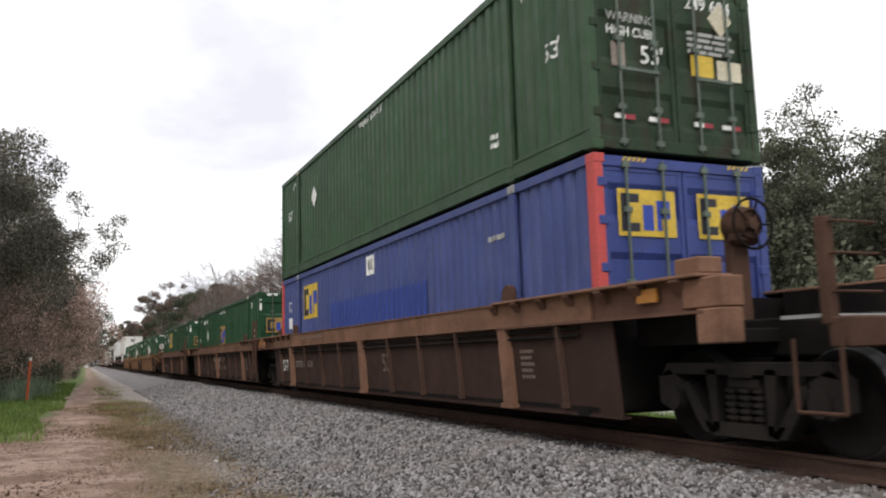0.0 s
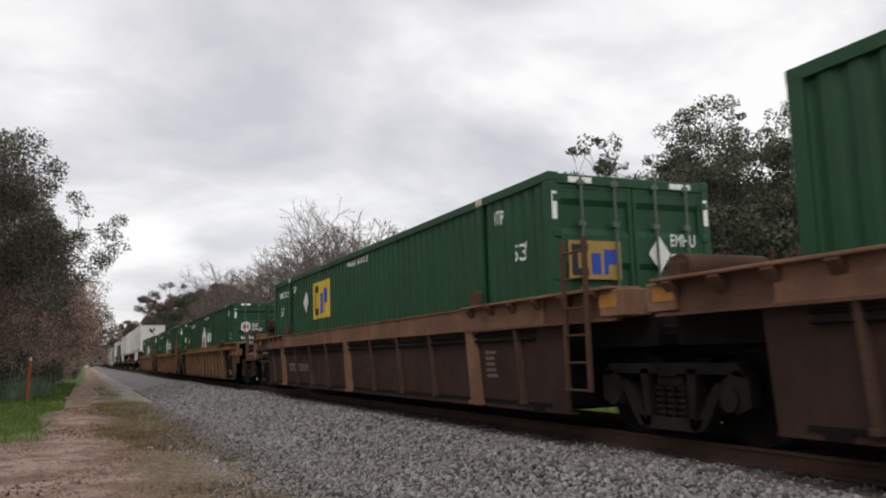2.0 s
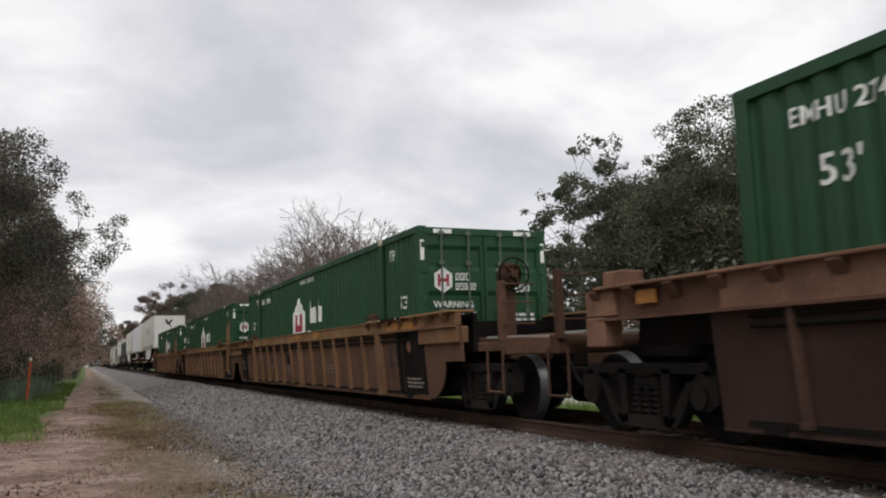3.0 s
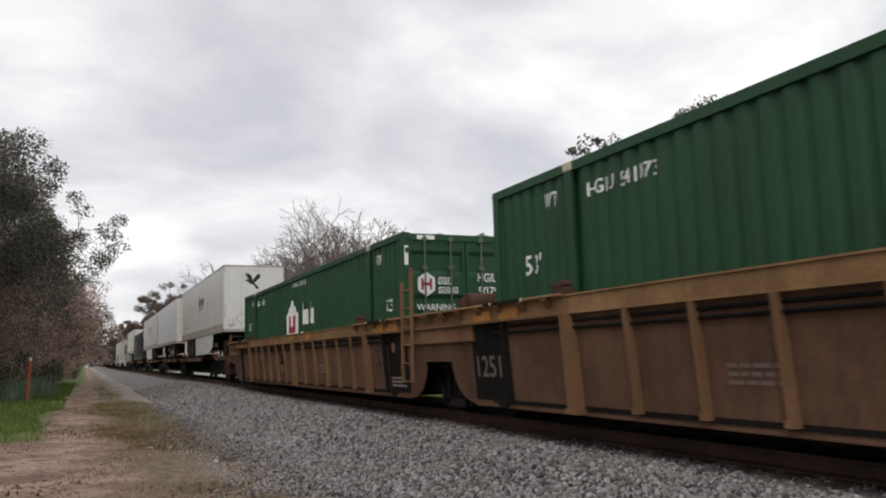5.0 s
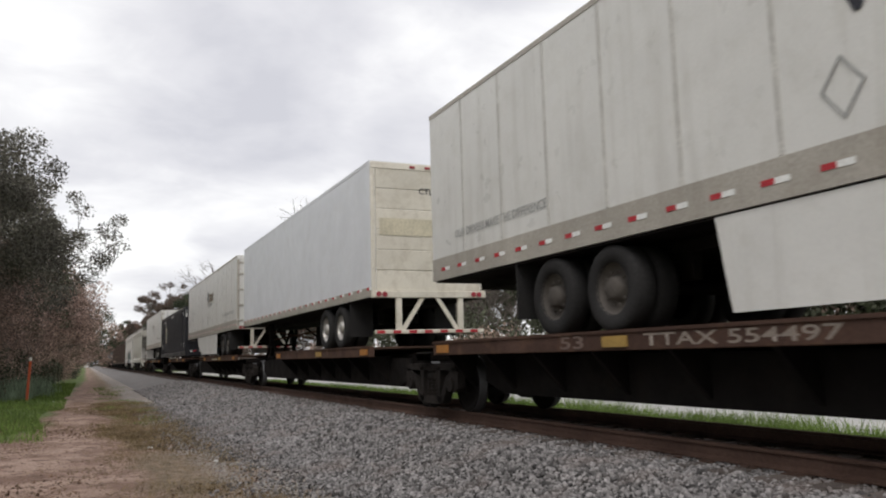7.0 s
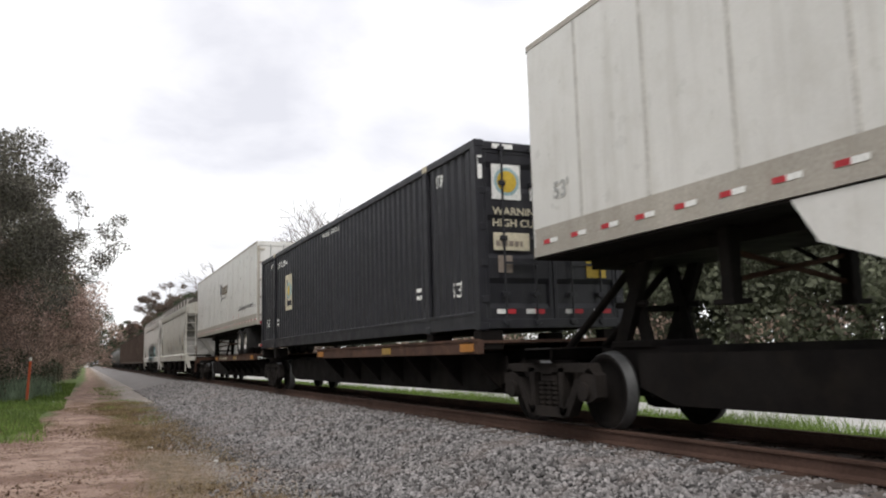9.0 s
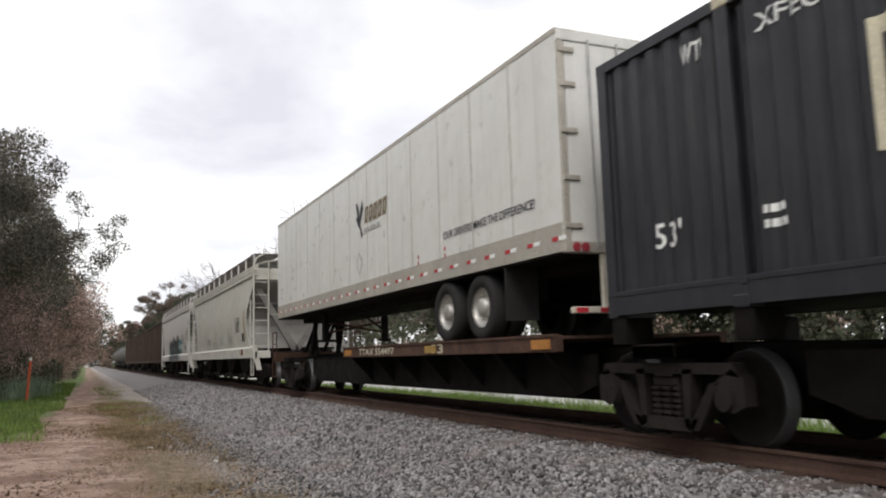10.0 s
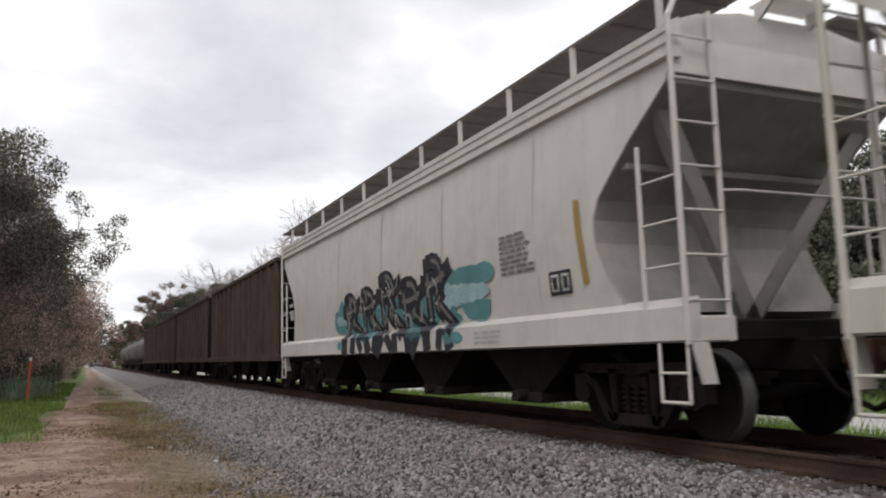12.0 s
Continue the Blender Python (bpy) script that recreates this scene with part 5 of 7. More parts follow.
            bump.prism([(x * 0.95, 0.34), (x * 0.80, 0.34), (x * 0.15, z0), (x * 0.3, z0)], "y", -0.02, 0.02)
        b = part("bumper_guard", bump, "cream_door", c, "pale underride guard")
        for i in range(7):
            part("reflector", Shape().box(-1.2 + i * 0.35, -1.03 + i * 0.35, -0.066, -0.06, 0.27, 0.33), "d_red", b)
        part("rear_sill", Shape().box(-hw, hw, -0.05, 0.06, z0 - 0.02, z0 + 0.12, 0.01), "cream_door" if not device else "alloy", c)
        for x in (-1.15, -1.02, 1.0, 1.13):
            part("tail_lamp", Shape().tube((x, -0.07, z0 + 0.05), (x, -0.04, z0 + 0.05), 0.055, n=12), "d_maroon", c, "round red tail lamp")
    else:
        marking(flat([[(x * 1.3, q) for x, q in b] for b in bird(0.70)]), "d_dark", c, on_end(-0.40, -0.0, 2.84), "company_device", "plain dark winged device")
        marking(flat([rect(0, 0, 0.1, 0.05), rect(0.16, 0.0, 0.24, 0.05)]), "d_grey", c, on_end(-0.06, 0.0, 3.62), "marking")
        marking(flat(diamond_frame(0.52, 0.52)), "d_grey", c, on_end(-0.80, 0.0, 1.32), "placard", "grey diamond placard holder")
        part("document_box", Shape().box(-1.08, -0.90, -0.07, 0.0, 1.30, 1.64, 0.02), panel, c, "white document box")
        gl = Shape()
        for x, zz in ((0.52, 1.16), (0.70, 1.30), (0.92, 1.42)):
            gl.tube((x, -0.10, zz), (x, 0.0, zz), 0.045, n=10)
            gl.box(x - 0.05, x + 0.05, -0.13, -0.08, zz - 0.02, zz + 0.06, 0.01)
        gl.path([(0.52, -0.08, 1.16), (0.66, -0.1, 1.02), (0.75, -0.06, 0.9)], 0.015)
        gl.path([(0.92, -0.08, 1.42), (0.86, -0.1, 1.15), (0.75, -0.06, 0.9)], 0.015)
        part("gladhand", gl, "soot", c, "dark air couplings")
        for x, w in ((-0.45, 0.02), (0.35, 0.02)):
            part("seam_strip", Shape().box(x, x + w, -0.004, 0.0, 1.1, z1 - 0.08), panel, c)
    return c


def t_mark(c, polys, material, y, z, name="lettering", label=""):
    return marking(polys if not isinstance(polys, list) else flat(polys), material, c, on_side(-1.302, y, z - 1.14), name, label)


def company_side(c, y):
    """A dark winged shape and gold slanted blocks, with a line of dark bars."""
    t_mark(c, [[(x * 0.82, q) for x, q in b] for b in bird(0.82)], "d_dark", y, 3.45, "company_device", "plain dark winged device")
    out = []
    for i in range(5):
        x0 = 0.56 + i * 0.28
        for q in frame_polys(x0, 0, x0 + 0.21, 0.34, 0.075):
            out.append([(x + 0.22 * yy, yy) for x, yy in q])
    for i in range(5):
        t_mark(c, out[4 * i:4 * i + 4], "bronze", y, 3.72, "company_block", "slanted bronze block")
    t_mark(c, bars(0.52, 0, 1.3, 0.12, 1, 0.75), "d_grey", y, 3.53, "small_print", "grey bars of small print")
    t_mark(c, diamond_frame(0.42, 0.52), "d_grey", y + 0.02, 2.66, "placard", "grey diamond placard holder")


def build_spines():
    tr = (131.65, 148.4, 165.7, 183.2, 200.2, 217.0)
    loads = (131.5, 150.87, 166.95, 184.63, 201.62)
    decks = ((7.2, 16.1), (0.0, 8.8), (0.0, 9.0), (0.0, 9.0), (0.2, 9.1))
    for i, s in enumerate(loads):
        c = spine_car(s, tr[i] - s, tr[i + 1] - s, *decks[i], True, (i == 0, i == 4), "black spine car with rusty brown wheel deck")
        if i != 3:
            hitch(c, 1.0 if i == 0 else (14.63 if i == 1 else LEN) - 1.0)
        else:
            for y in (0.15, 1.97, LEN - 1.97, LEN - 0.15):
                for sg in (-1, 1):
                    part("container_pedestal", Shape().box(*sorted((sg * 0.9, sg * 1.28)), y - 0.12, y + 0.12, 1.0, 1.288, 0.01), "soot", c)
        if i == 0:
            y = tr[0] - s
            part("end_deck", Shape().box(-1.28, 1.28, y - 0.95, y + 1.9, 1.02, 1.10, 0.01), "deck", c, "rusty end deck plate")
            for sg in (-1, 1):
                part("deck_edge", Shape().box(*sorted((sg * 1.28, sg * 1.36)), y - 0.95, y + 1.9, 0.96, 1.12, 0.01), "deck", c, "rusty brown deck edge channel")
                part("reflector", Shape().box(*sorted((sg * 1.34, sg * 1.366)), y + 1.2, y + 1.6, 0.98, 1.09), "amber", c, "worn reflector patch")
            marking(words("TTAX 554497", 0.13, 2.4), "d_faded", c, on_side(-1.351, 10.6, 0.98), label="pale worn wagon number")
            marking(words("53", 0.15, 0.5), "d_faint", c, on_side(-1.351, 12.2, 0.97))
            brake_wheel(c, 0.55, -1.25, 1.85)
        elif i == 4:
            marking(words("TTAX 554497", 0.13, 2.1), "d_cream", c, on_side(-1.351, 7.95, 0.98), label="pale worn wagon number")
            marking(words("53", 0.15, 0.5), "d_cream", c, on_side(-1.351, 4.1, 0.97))
        elif i == 2:
            marking(flat(bars(0, 0, 1.9, 0.1, 1)), "d_cream", c, on_side(-1.351, 6.2, 0.99), label="pale worn lettering")
    t1 = trailer(131.5, LEN, "near", "white box trailer with side skirts and a dark winged device", skirt=(3.2, 9.55), axles=(11.25, 12.48), legs=2.9)
    company_side(t1, 8.25)
    t_mark(t1, words("53'", 0.22, 0.34), "d_grey", 0.95, 2.83)
    t_mark(t1, words("OUR DRIVERS MAKE THE DIFFERENCE", 0.13, 2.75), "d_grey", 15.2, 2.76, label="grey slogan lettering")
    for i, ch in enumerate("R5000"):
        marking(words(ch, 0.09), "d_dark", t1, on_end(-1.235, 0.05, 2.05 - 0.105 * i), label="dark upright figures", lift=0.03)
    t2 = trailer(150.87, 14.63, "far", "plain bluish-white box trailer with a dirty cream roll-up door", "cool_panel", axles=(2.35, 3.6), legs=11.9, device=False)
    marking(words("CTLZ480877", 0.13, 0.95), "d_dark", t2, on_end(-0.2, -0.02, 3.2), label="dark trailer number")
    marking(flat([rect(-1.1, 0, 1.1, 0.36)]), "d_cream", t2, on_end(0, -0.02, 2.3), "paint_patch", "tan repainted band")
    t3 = trailer(166.95, LEN, "far", "white box trailer with side skirts and grey lower band", skirt=(5.2, 11.9), axles=(2.4, 3.65), legs=13.1)
    company_side(t3, 8.2)
    t_mark(t3, words("53'", 0.22, 0.34), "d_grey", 15.5, 2.83)
    t_mark(t3, words("OUR DRIVERS MAKE THE DIFFERENCE", 0.13, 2.9), "d_grey", 3.56, 2.80, label="grey slogan lettering")
    t4 = trailer(201.62, LEN, "far", "white box trailer without skirts and a dark winged device", axles=(2.41, 3.66), legs=12.4)
    company_side(t4, 8.18)
    t_mark(t4, words("OUR DRIVERS MAKE THE DIFFERENCE!", 0.13, 2.92), "d_dark", 3.56, 2.80, label="dark slogan lettering")
    t_mark(t4, words("53'", 0.2, 0.3), "d_grey", 15.6, 2.83)
    for y in (3.55, 4.7):
        t_mark(t4, [rect(0, 0, 0.05, 0.07), rect(0, -0.12, 0.05, -0.05)], "d_red", y, 2.62, "sticker", "small red sticker")


# ---- hopper and tank cars ----
def hopper_half(z):
    """Half width of the bulging body at height z."""
    k = [(1.33, 1.50), (1.7, 1.56), (2.3, 1.605), (2.9, 1.60), (3.6, 1.56)]
    for (a, wa), (b, wb) in zip(k, k[1:]):
        if z <= b:
            return wa + (wb - wa) * (z - a) / (b - a)
    return k[-1][1]


def hopper_cut(z):
    k = [(1.33, 1.02), (1.55, 1.15), (1.8, 1.30), (2.1, 1.43), (2.35, 1.42), (2.55, 1.33), (3.05, 0.76), (3.5, 0.16), (3.64, 0.12)]
    for (a, wa), (b, wb) in zip(k, k[1:]):
        if z <= b:
            return wa + (wb - wa) * (z - a) / (b - a)
    return k[-1][1]


def covered_hopper(s, paint, label, length=16.55):
    c = car("covered_hopper", s, label, "railway wagon", "covered hoppers")
    zs = [1.33, 1.55, 1.8, 2.1, 2.35, 2.55, 2.8, 3.05, 3.3, 3.5, 3.64, 3.73]
    for sg in (-1, 1):
        n = 24
        rows = []
        for z in zs:
            a = hopper_cut(z)
            rows.append([(sg * (hopper_half(z) - 0.012 * (0.5 + 0.5 * math.cos(2 * math.pi * (i / n) * 6))), a + (length - 2 * a) * i / n, z) for i in range(n + 1)])
        sh = Shape()
        sh.sheet(rows)
        sh.smooth = [True] * len(sh.f)
        part("body_side", sh, paint, c, "bulging welded steel side")
        ev = Shape().prism([(sg * 1.56, 3.71), (sg * 1.61, 3.72), (sg * 1.61, 3.80), (sg * 1.575, 3.81), (sg * 1.575, 3.845), (sg * 1.605, 3.855), (sg * 1.605, 3.92), (sg * 1.58, 3.93), (sg * 1.58, 3.96), (sg * 1.60, 3.97), (sg * 1.60, 4.04), (sg * 1.45, 4.12), (sg * 1.45, 3.71)], "y", 0.05, length - 0.05)
        part("eave_rail", ev, paint, c, "stepped roof rail")
        sill = Shape().prism([(sg * 1.48, 1.42), (sg * 1.62, 1.33), (sg * 1.62, 1.02), (sg * 1.48, 1.00)], "y", 0.0, length)
        part("side_sill", sill, paint, c, "deep side sill")
        for y in (2.7, 5.5, 8.3, 11.1, 13.8):
            part("weld_seam", Shape().sheet([[(sg * (hopper_half(z) + 0.004), y - 0.02, z), (sg * (hopper_half(z) + 0.006), y + 0.02, z)] for z in zs]), paint, c)
        # running board
        x, g = 0.69, Shape()
        for k in range(23):
            g.box(*sorted((sg * (x + 0.04 * k), sg * (x + 0.04 * k + 0.008))), 0.0, length, 4.40, 4.44)
        for y in np.arange(0.2, length, 0.765):
            g.box(*sorted((sg * x, sg * (x + 0.89))), y - 0.015, y + 0.015, 4.385, 4.41)
        part("running_board", g, "grating", c, "slatted roof walkway")
        for y in np.arange(0.2, length, 1.53):
            part("walkway_post", Shape().box(*sorted((sg * 1.53, sg * 1.58)), y - 0.03, y + 0.03, 4.03, 4.41), "hopper", c)
    part("roof", Shape().prism([(-1.5, 4.08), (-0.6, 4.27), (0.6, 4.27), (1.5, 4.08), (1.5, 3.95), (-1.5, 3.95)], "y", 0.1, length - 0.1), paint, c)
    part("hatch_trough", Shape().box(-0.4, 0.4, 0.5, length - 0.5, 4.2, 4.36, 0.03), paint, c)
    for e, sg in ((0.0, 1), (length, -1)):
        Y = lambda a: e + sg * a
        part("end_panel", Shape().prism([(-1.53, 3.58), (1.53, 3.58), (1.53, 4.08), (1.2, 4.20), (0.6, 4.30), (-0.6, 4.30), (-1.2, 4.20), (-1.53, 4.08)], "y", *sorted((Y(0.10), Y(0.14)))), paint, c, "upper end panel")
        ends = [(z, hopper_cut(z)) for z in (3.64, 3.5, 3.3, 3.05, 2.8, 2.55, 2.35, 2.1, 1.8, 1.55, 1.33)]
        # the recess shade is painted into the sheet, girt and braces
        part("slope_sheet", Shape().sheet([[(x * hopper_half(z), Y(a + 0.012), z) for x in (-1, -0.33, 0.33, 1)] for z, a in ends]), "shaded_end", c, "sloping end sheet in dusty grey with painted shade")
        part("end_girt", Shape().box(-1.5, 1.5, *sorted((Y(0.92), Y(1.06))), 2.80, 2.88, 0.012), "shaded_end", c, "horizontal stiffener")
        for sx in (-1, 1):
            br = Shape()
            k4 = ((1.28, 0.42, 3.35), (1.52, 0.42, 3.35), (0.12, 0.86, 1.22), (-0.14, 0.86, 1.22))
            br.add([(sx * x, Y(yy + d), z) for d in (0.0, 0.012) for x, yy, z in k4], [(0, 1, 2, 3), (7, 6, 5, 4), (0, 4, 5, 1), (1, 5, 6, 2), (2, 6, 7, 3), (3, 7, 4, 0)])
            br.add([(sx * (x + e), Y(yy + d), z) for e in (0.0, 0.014) for x, yy, z, d in ((1.50, 0.42, 3.35, 0), (1.50, 0.42, 3.35, 0.16), (0.10, 0.86, 1.22, 0.16), (0.10, 0.86, 1.22, 0))],
                   [(0, 1, 2, 3), (7, 6, 5, 4), (0, 4, 5, 1), (1, 5, 6, 2), (2, 6, 7, 3), (3, 7, 4, 0)])
            part("end_brace", br, "shaded_end", c, "wide diagonal end brace")
            st = Shape()
            x0, x1 = sx * 1.60, sx * 1.12
            st.path([(x0, Y(0.04), 0.98), (x0, Y(0.04), 4.1), (sx * 1.5, Y(0.04), 4.3), (sx * 1.25, Y(0.06), 4.43)], 0.032)
            st.tube((x1, Y(0.02), 1.0), (x1, Y(0.02), 4.2), 0.028, n=7)
            st.tube((x0, Y(0.62), 1.3), (x0, Y(0.62), 2.95), 0.026, n=7)
            for z in np.arange(1.38, 4.1, 0.42):
                st.tube((x0, Y(0.0), z), (x1, Y(0.0), z), 0.013, n=6)
            for z in np.arange(1.30, 2.9, 0.42):
                st.tube((x0, Y(0.04), z), (x0, Y(0.62), z), 0.013, n=6)
            part("ladder", st, paint, c, "corner ladder with thin rungs")
            ss = Shape().path([(x0, Y(0.06), 1.0), (x0, Y(0.06), 0.45), (x0, Y(0.45), 0.45), (x0, Y(0.45), 1.0)], 0.018)
            ss.tube((x0, Y(0.06), 0.72), (x0, Y(0.45), 0.72), 0.015, n=6)
            ss.prism([(x0, 1.0), (sx * 1.42, 1.0), (sx * 1.34, 0.62), (sx * 1.5, 0.62)], "y", *sorted((Y(-0.02), Y(0.02))))
            part("stirrup_step", ss, paint, c, "bent stirrup step")
        part("end_sill", Shape().box(-1.04, 1.04, *sorted((Y(0.02), Y(0.22))), 1.0, 1.2, 0.015), "soot", c, "sooty end sill")
        for sx in (-1, 1):
            part("sill_corner", Shape().box(*sorted((sx * 1.05, sx * 1.58)), *sorted((Y(0.0), Y(0.22))), 1.0, 1.24, 0.015), paint, c)
        part("centre_sill", Shape().box(-0.3, 0.3, *sorted((Y(-0.3), Y(3.2))), 0.7, 1.02, 0.02), "soot", c)
        part("grab_rail", Shape().path([(-1.12, Y(-0.02), 2.42), (-0.95, Y(-0.06), 2.42), (0.95, Y(-0.06), 2.42), (1.12, Y(-0.02), 2.42)], 0.014), paint, c, "long horizontal grab rail")
        cw = Shape()
        for q in range(7):
            cw.box(-0.38, 0.38, *sorted((Y(-0.16 + 0.055 * q), Y(-0.135 + 0.055 * q))), 4.42, 4.45)
        for x in (-0.36, 0.36):
            cw.prism([(Y(-0.16), 4.44), (Y(0.14), 4.44), (Y(0.14), 4.22)], "x", x - 0.02, x + 0.02)
        part("end_walkway", cw, paint, c, "small bracketed roof platform")
        coupler(c, Y(-0.2), -sg)
        truck(c, Y(1.6 if sg > 0 else 1.2))
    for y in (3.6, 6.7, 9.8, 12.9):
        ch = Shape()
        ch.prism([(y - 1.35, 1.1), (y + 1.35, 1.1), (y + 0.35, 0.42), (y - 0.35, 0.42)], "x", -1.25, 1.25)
        b = part("discharge_bay", ch, "soot", c, "sooty discharge bay, darkened for shade")
        part("outlet_gate", Shape().box(-1.3, 1.3, y - 0.38, y + 0.38, 0.30, 0.44, 0.02).tube((-1.42, y, 0.40), (-1.25, y, 0.40), 0.075, n=10), "cast", b)
    return c


def hop_mark(c, polys, material, y, z, name="lettering", label=""):
    me = polys if not isinstance(polys, list) else flat(polys)
    bm = bmesh.new()
    bm.from_mesh(me)
    bmesh.ops.transform(bm, matrix=on_side(0, y, z), verts=bm.verts)
    top = max(v.co.z for v in bm.verts)
    for zz in (1.33, 1.42, 1.7, 2.3, 2.9):
        bmesh.ops.bisect_plane(bm, geom=list(bm.verts) + list(bm.edges) + list(bm.faces), plane_co=(0, 0, zz), plane_no=(0, 0, 1), dist=1e-5)
    for v in bm.verts:
        zz = v.co.z
        v.co.x = -(hopper_half(zz) + 0.010) if zz >= 1.42 else -(1.626 - max(0, zz - 1.33) * 1.3)
    bm.to_mesh(me)
    bm.free()
    me.materials.clear()
    me.materials.append(M[material])
    return part(name, me, material, c, label)


def stroke(pts, w):
    """A flat ribbon along points."""
    out = []
    for (x0, y0), (x1, y1) in zip(pts, pts[1:]):
        d = math.hypot(x1 - x0, y1 - y0) or 1
        nx, ny = -(y1 - y0) / d * w / 2, (x1 - x0) / d * w / 2
        ex, ey = (x1 - x0) / d * w * 0.3, (y1 - y0) / d * w * 0.3
        out.append([(x0 + nx - ex, y0 + ny - ey), (x0 - nx - ex, y0 - ny - ey), (x1 - nx + ex, y1 - ny + ey), (x1 + nx + ex, y1 + ny + ey)])
    return out


def build_hoppers():
    rnd = random.Random(7)
    for s, paint, label in ((219.85, "rusty_hopper", "pale covered hopper with rust spots and grey tags"), (237.8, "hopper", "light grey covered hopper with dark and teal graffiti")):
        c = covered_hopper(s, paint, label, 16.35 if s < 230 else 16.6)
        for y in ((1.85, 5.2, 8.6, 11.7, 15.0) if s < 230 else (1.72,)):
            hop_mark(c, [[(0, 0), (0.1, 0), (0.02, 0.95 if y < 2 else 0.5), (-0.08, 0.95 if y < 2 else 0.5)]], "d_gold", y, 1.68, "reflector", "upright yellow reflector")
        hop_mark(c, [rect(0, 0, 0.46, 0.28)], "d_dark", 2.42, 1.60, "data_plate", "black stencilled plate")
        hop_mark(c, frame_polys(0.04, 0.04, 0.2, 0.24, 0.03) + frame_polys(0.26, 0.04, 0.42, 0.24, 0.03), "d_white", 2.42, 1.60, "small_print", "white bars")
        hop_mark(c, bars(0, 0, 0.9, 0.55, 8), "d_ash", 3.6, 1.95, "small_print", "rows of grey print")
        hop_mark(c, bars(0, 0, 0.9, 0.2, 3), "d_grey", 4.4, 1.08, "small_print", "rows of grey print")
        if s < 230:
            hop_mark(c, [rect(0, 0, 0.95, 0.34)], "d_white", 15.55, 2.60, "paint_patch", "white patch behind the letters")
            ob = hop_mark(c, words("DAKX", 0.24, 0.84), "d_dark", 15.5, 2.65)
            ob2 = hop_mark(c, words("971", 0.24, 0.52), "d_grey", 15.45, 2.28)
            for v in ob.data.vertices:
                v.co.x -= 0.004
            marking(flat([rect(0, 0, 0.5, 0.2)]), "d_white", c, on_end(-0.15, 0.098, 3.72), "paint_patch", "white patch")
            marking(words("DAKX", 0.13, 0.42), "d_dark", c, on_end(-0.11, 0.094, 3.75), label="dark reporting letters")
            marking(words("971", 0.1, 0.24), "d_dark", c, on_end(-0.02, 0.097, 3.58))
            for k in range(60):
                y, z = rnd.uniform(1.8, 16.0), rnd.uniform(1.6, 3.5)
                r, run = rnd.uniform(0.010, 0.026), rnd.uniform(0.06, 0.5)
                if rnd.random() < 0.5:
                    hop_mark(c, [[(-r * 0.8, 0), (r * 0.8, 0), (r * 0.3, -run), (-r * 0.2, -run)]], "rust_run", y, z, "rust_run", "faint rust run")
                ob = hop_mark(c, [[(r * (1 + 0.3 * rnd.random()) * math.cos(a), r * (1.5 + 0.6 * rnd.random()) * math.sin(a)) for a in np.linspace(0, 2 * math.pi, 9)[:-1]]], "d_rust" if rnd.random() < 0.6 else "d_dark", y, z, "rust_spot", "rust spot")
                for v in ob.data.vertices:
                    v.co.x -= 0.003
            for k in range(20):
                y, w = rnd.uniform(0.5, 16.0), rnd.uniform(0.015, 0.05)
                hop_mark(c, [[(-w, 0), (w, 0.01), (w * 0.4, -rnd.uniform(0.08, 0.24)), (-w * 0.3, -rnd.uniform(0.05, 0.2))]], "rust_run" if rnd.random() < 0.6 else "d_rust", y, 1.31, "rust_run", "rust run on the sill")
            hop_mark(c, [[(0, 0.02), (0.2, 0.0), (0.48, 0.03), (0.5, 0.14), (0.4, 0.22), (0.12, 0.22), (0.02, 0.13)]], "d_rust", 2.3, 1.1, "rust_patch", "large rust patch on the sill")
            for y0, m in ((11.0, "d_faint"), (7.6, "d_grey"), (5.4, "d_grey")):
                pts = [(0.0, 0.0)]
                polys = []
                for k in range(5):
                    pts = [(k * 0.2 + rnd.uniform(-0.04, 0.04), rnd.uniform(0, 0.1)), (k * 0.2 + 0.03, rnd.uniform(0.28, 0.42)), (k * 0.2 + 0.14, rnd.uniform(0.1, 0.36)), (k * 0.2 + 0.2, rnd.uniform(0, 0.1))]
                    polys += stroke(pts, 0.035)
                hop_mark(c, polys, m, y0, 1.55, "graffiti_tag", "scrawled paint tag")
            hop_mark(c, bars(0, 0, 1.4, 0.3, 3), "d_grey", 9.6, 1.45, "small_print", "rows of grey print")
        else:
            hop_mark(c, bars(0, 0, 0.5, 0.16, 1), "d_grey", 15.6, 2.3, "small_print", "dark bars")
            hop_mark(c, [rect(0, 0, 0.45, 0.26)], "d_grey", 15.6, 1.95, "data_plate", "dark patch")
            # teal clouds, pale fills and dark interlocked strokes
            def blob(x, z, a, b, k=12):
                t = rnd.uniform(0, 6.28)
                return [(x + a * math.cos(q + t) * rnd.uniform(0.8, 1.15), z + b * math.sin(q + t) * rnd.uniform(0.8, 1.15)) for q in np.linspace(0, 2 * math.pi, k + 1)[:-1]]
            def bez(p0, p1, p2, k=7):
                return [((1 - t) ** 2 * p0[0] + 2 * t * (1 - t) * p1[0] + t * t * p2[0], (1 - t) ** 2 * p0[1] + 2 * t * (1 - t) * p1[1] + t * t * p2[1]) for t in np.linspace(0, 1, k)]
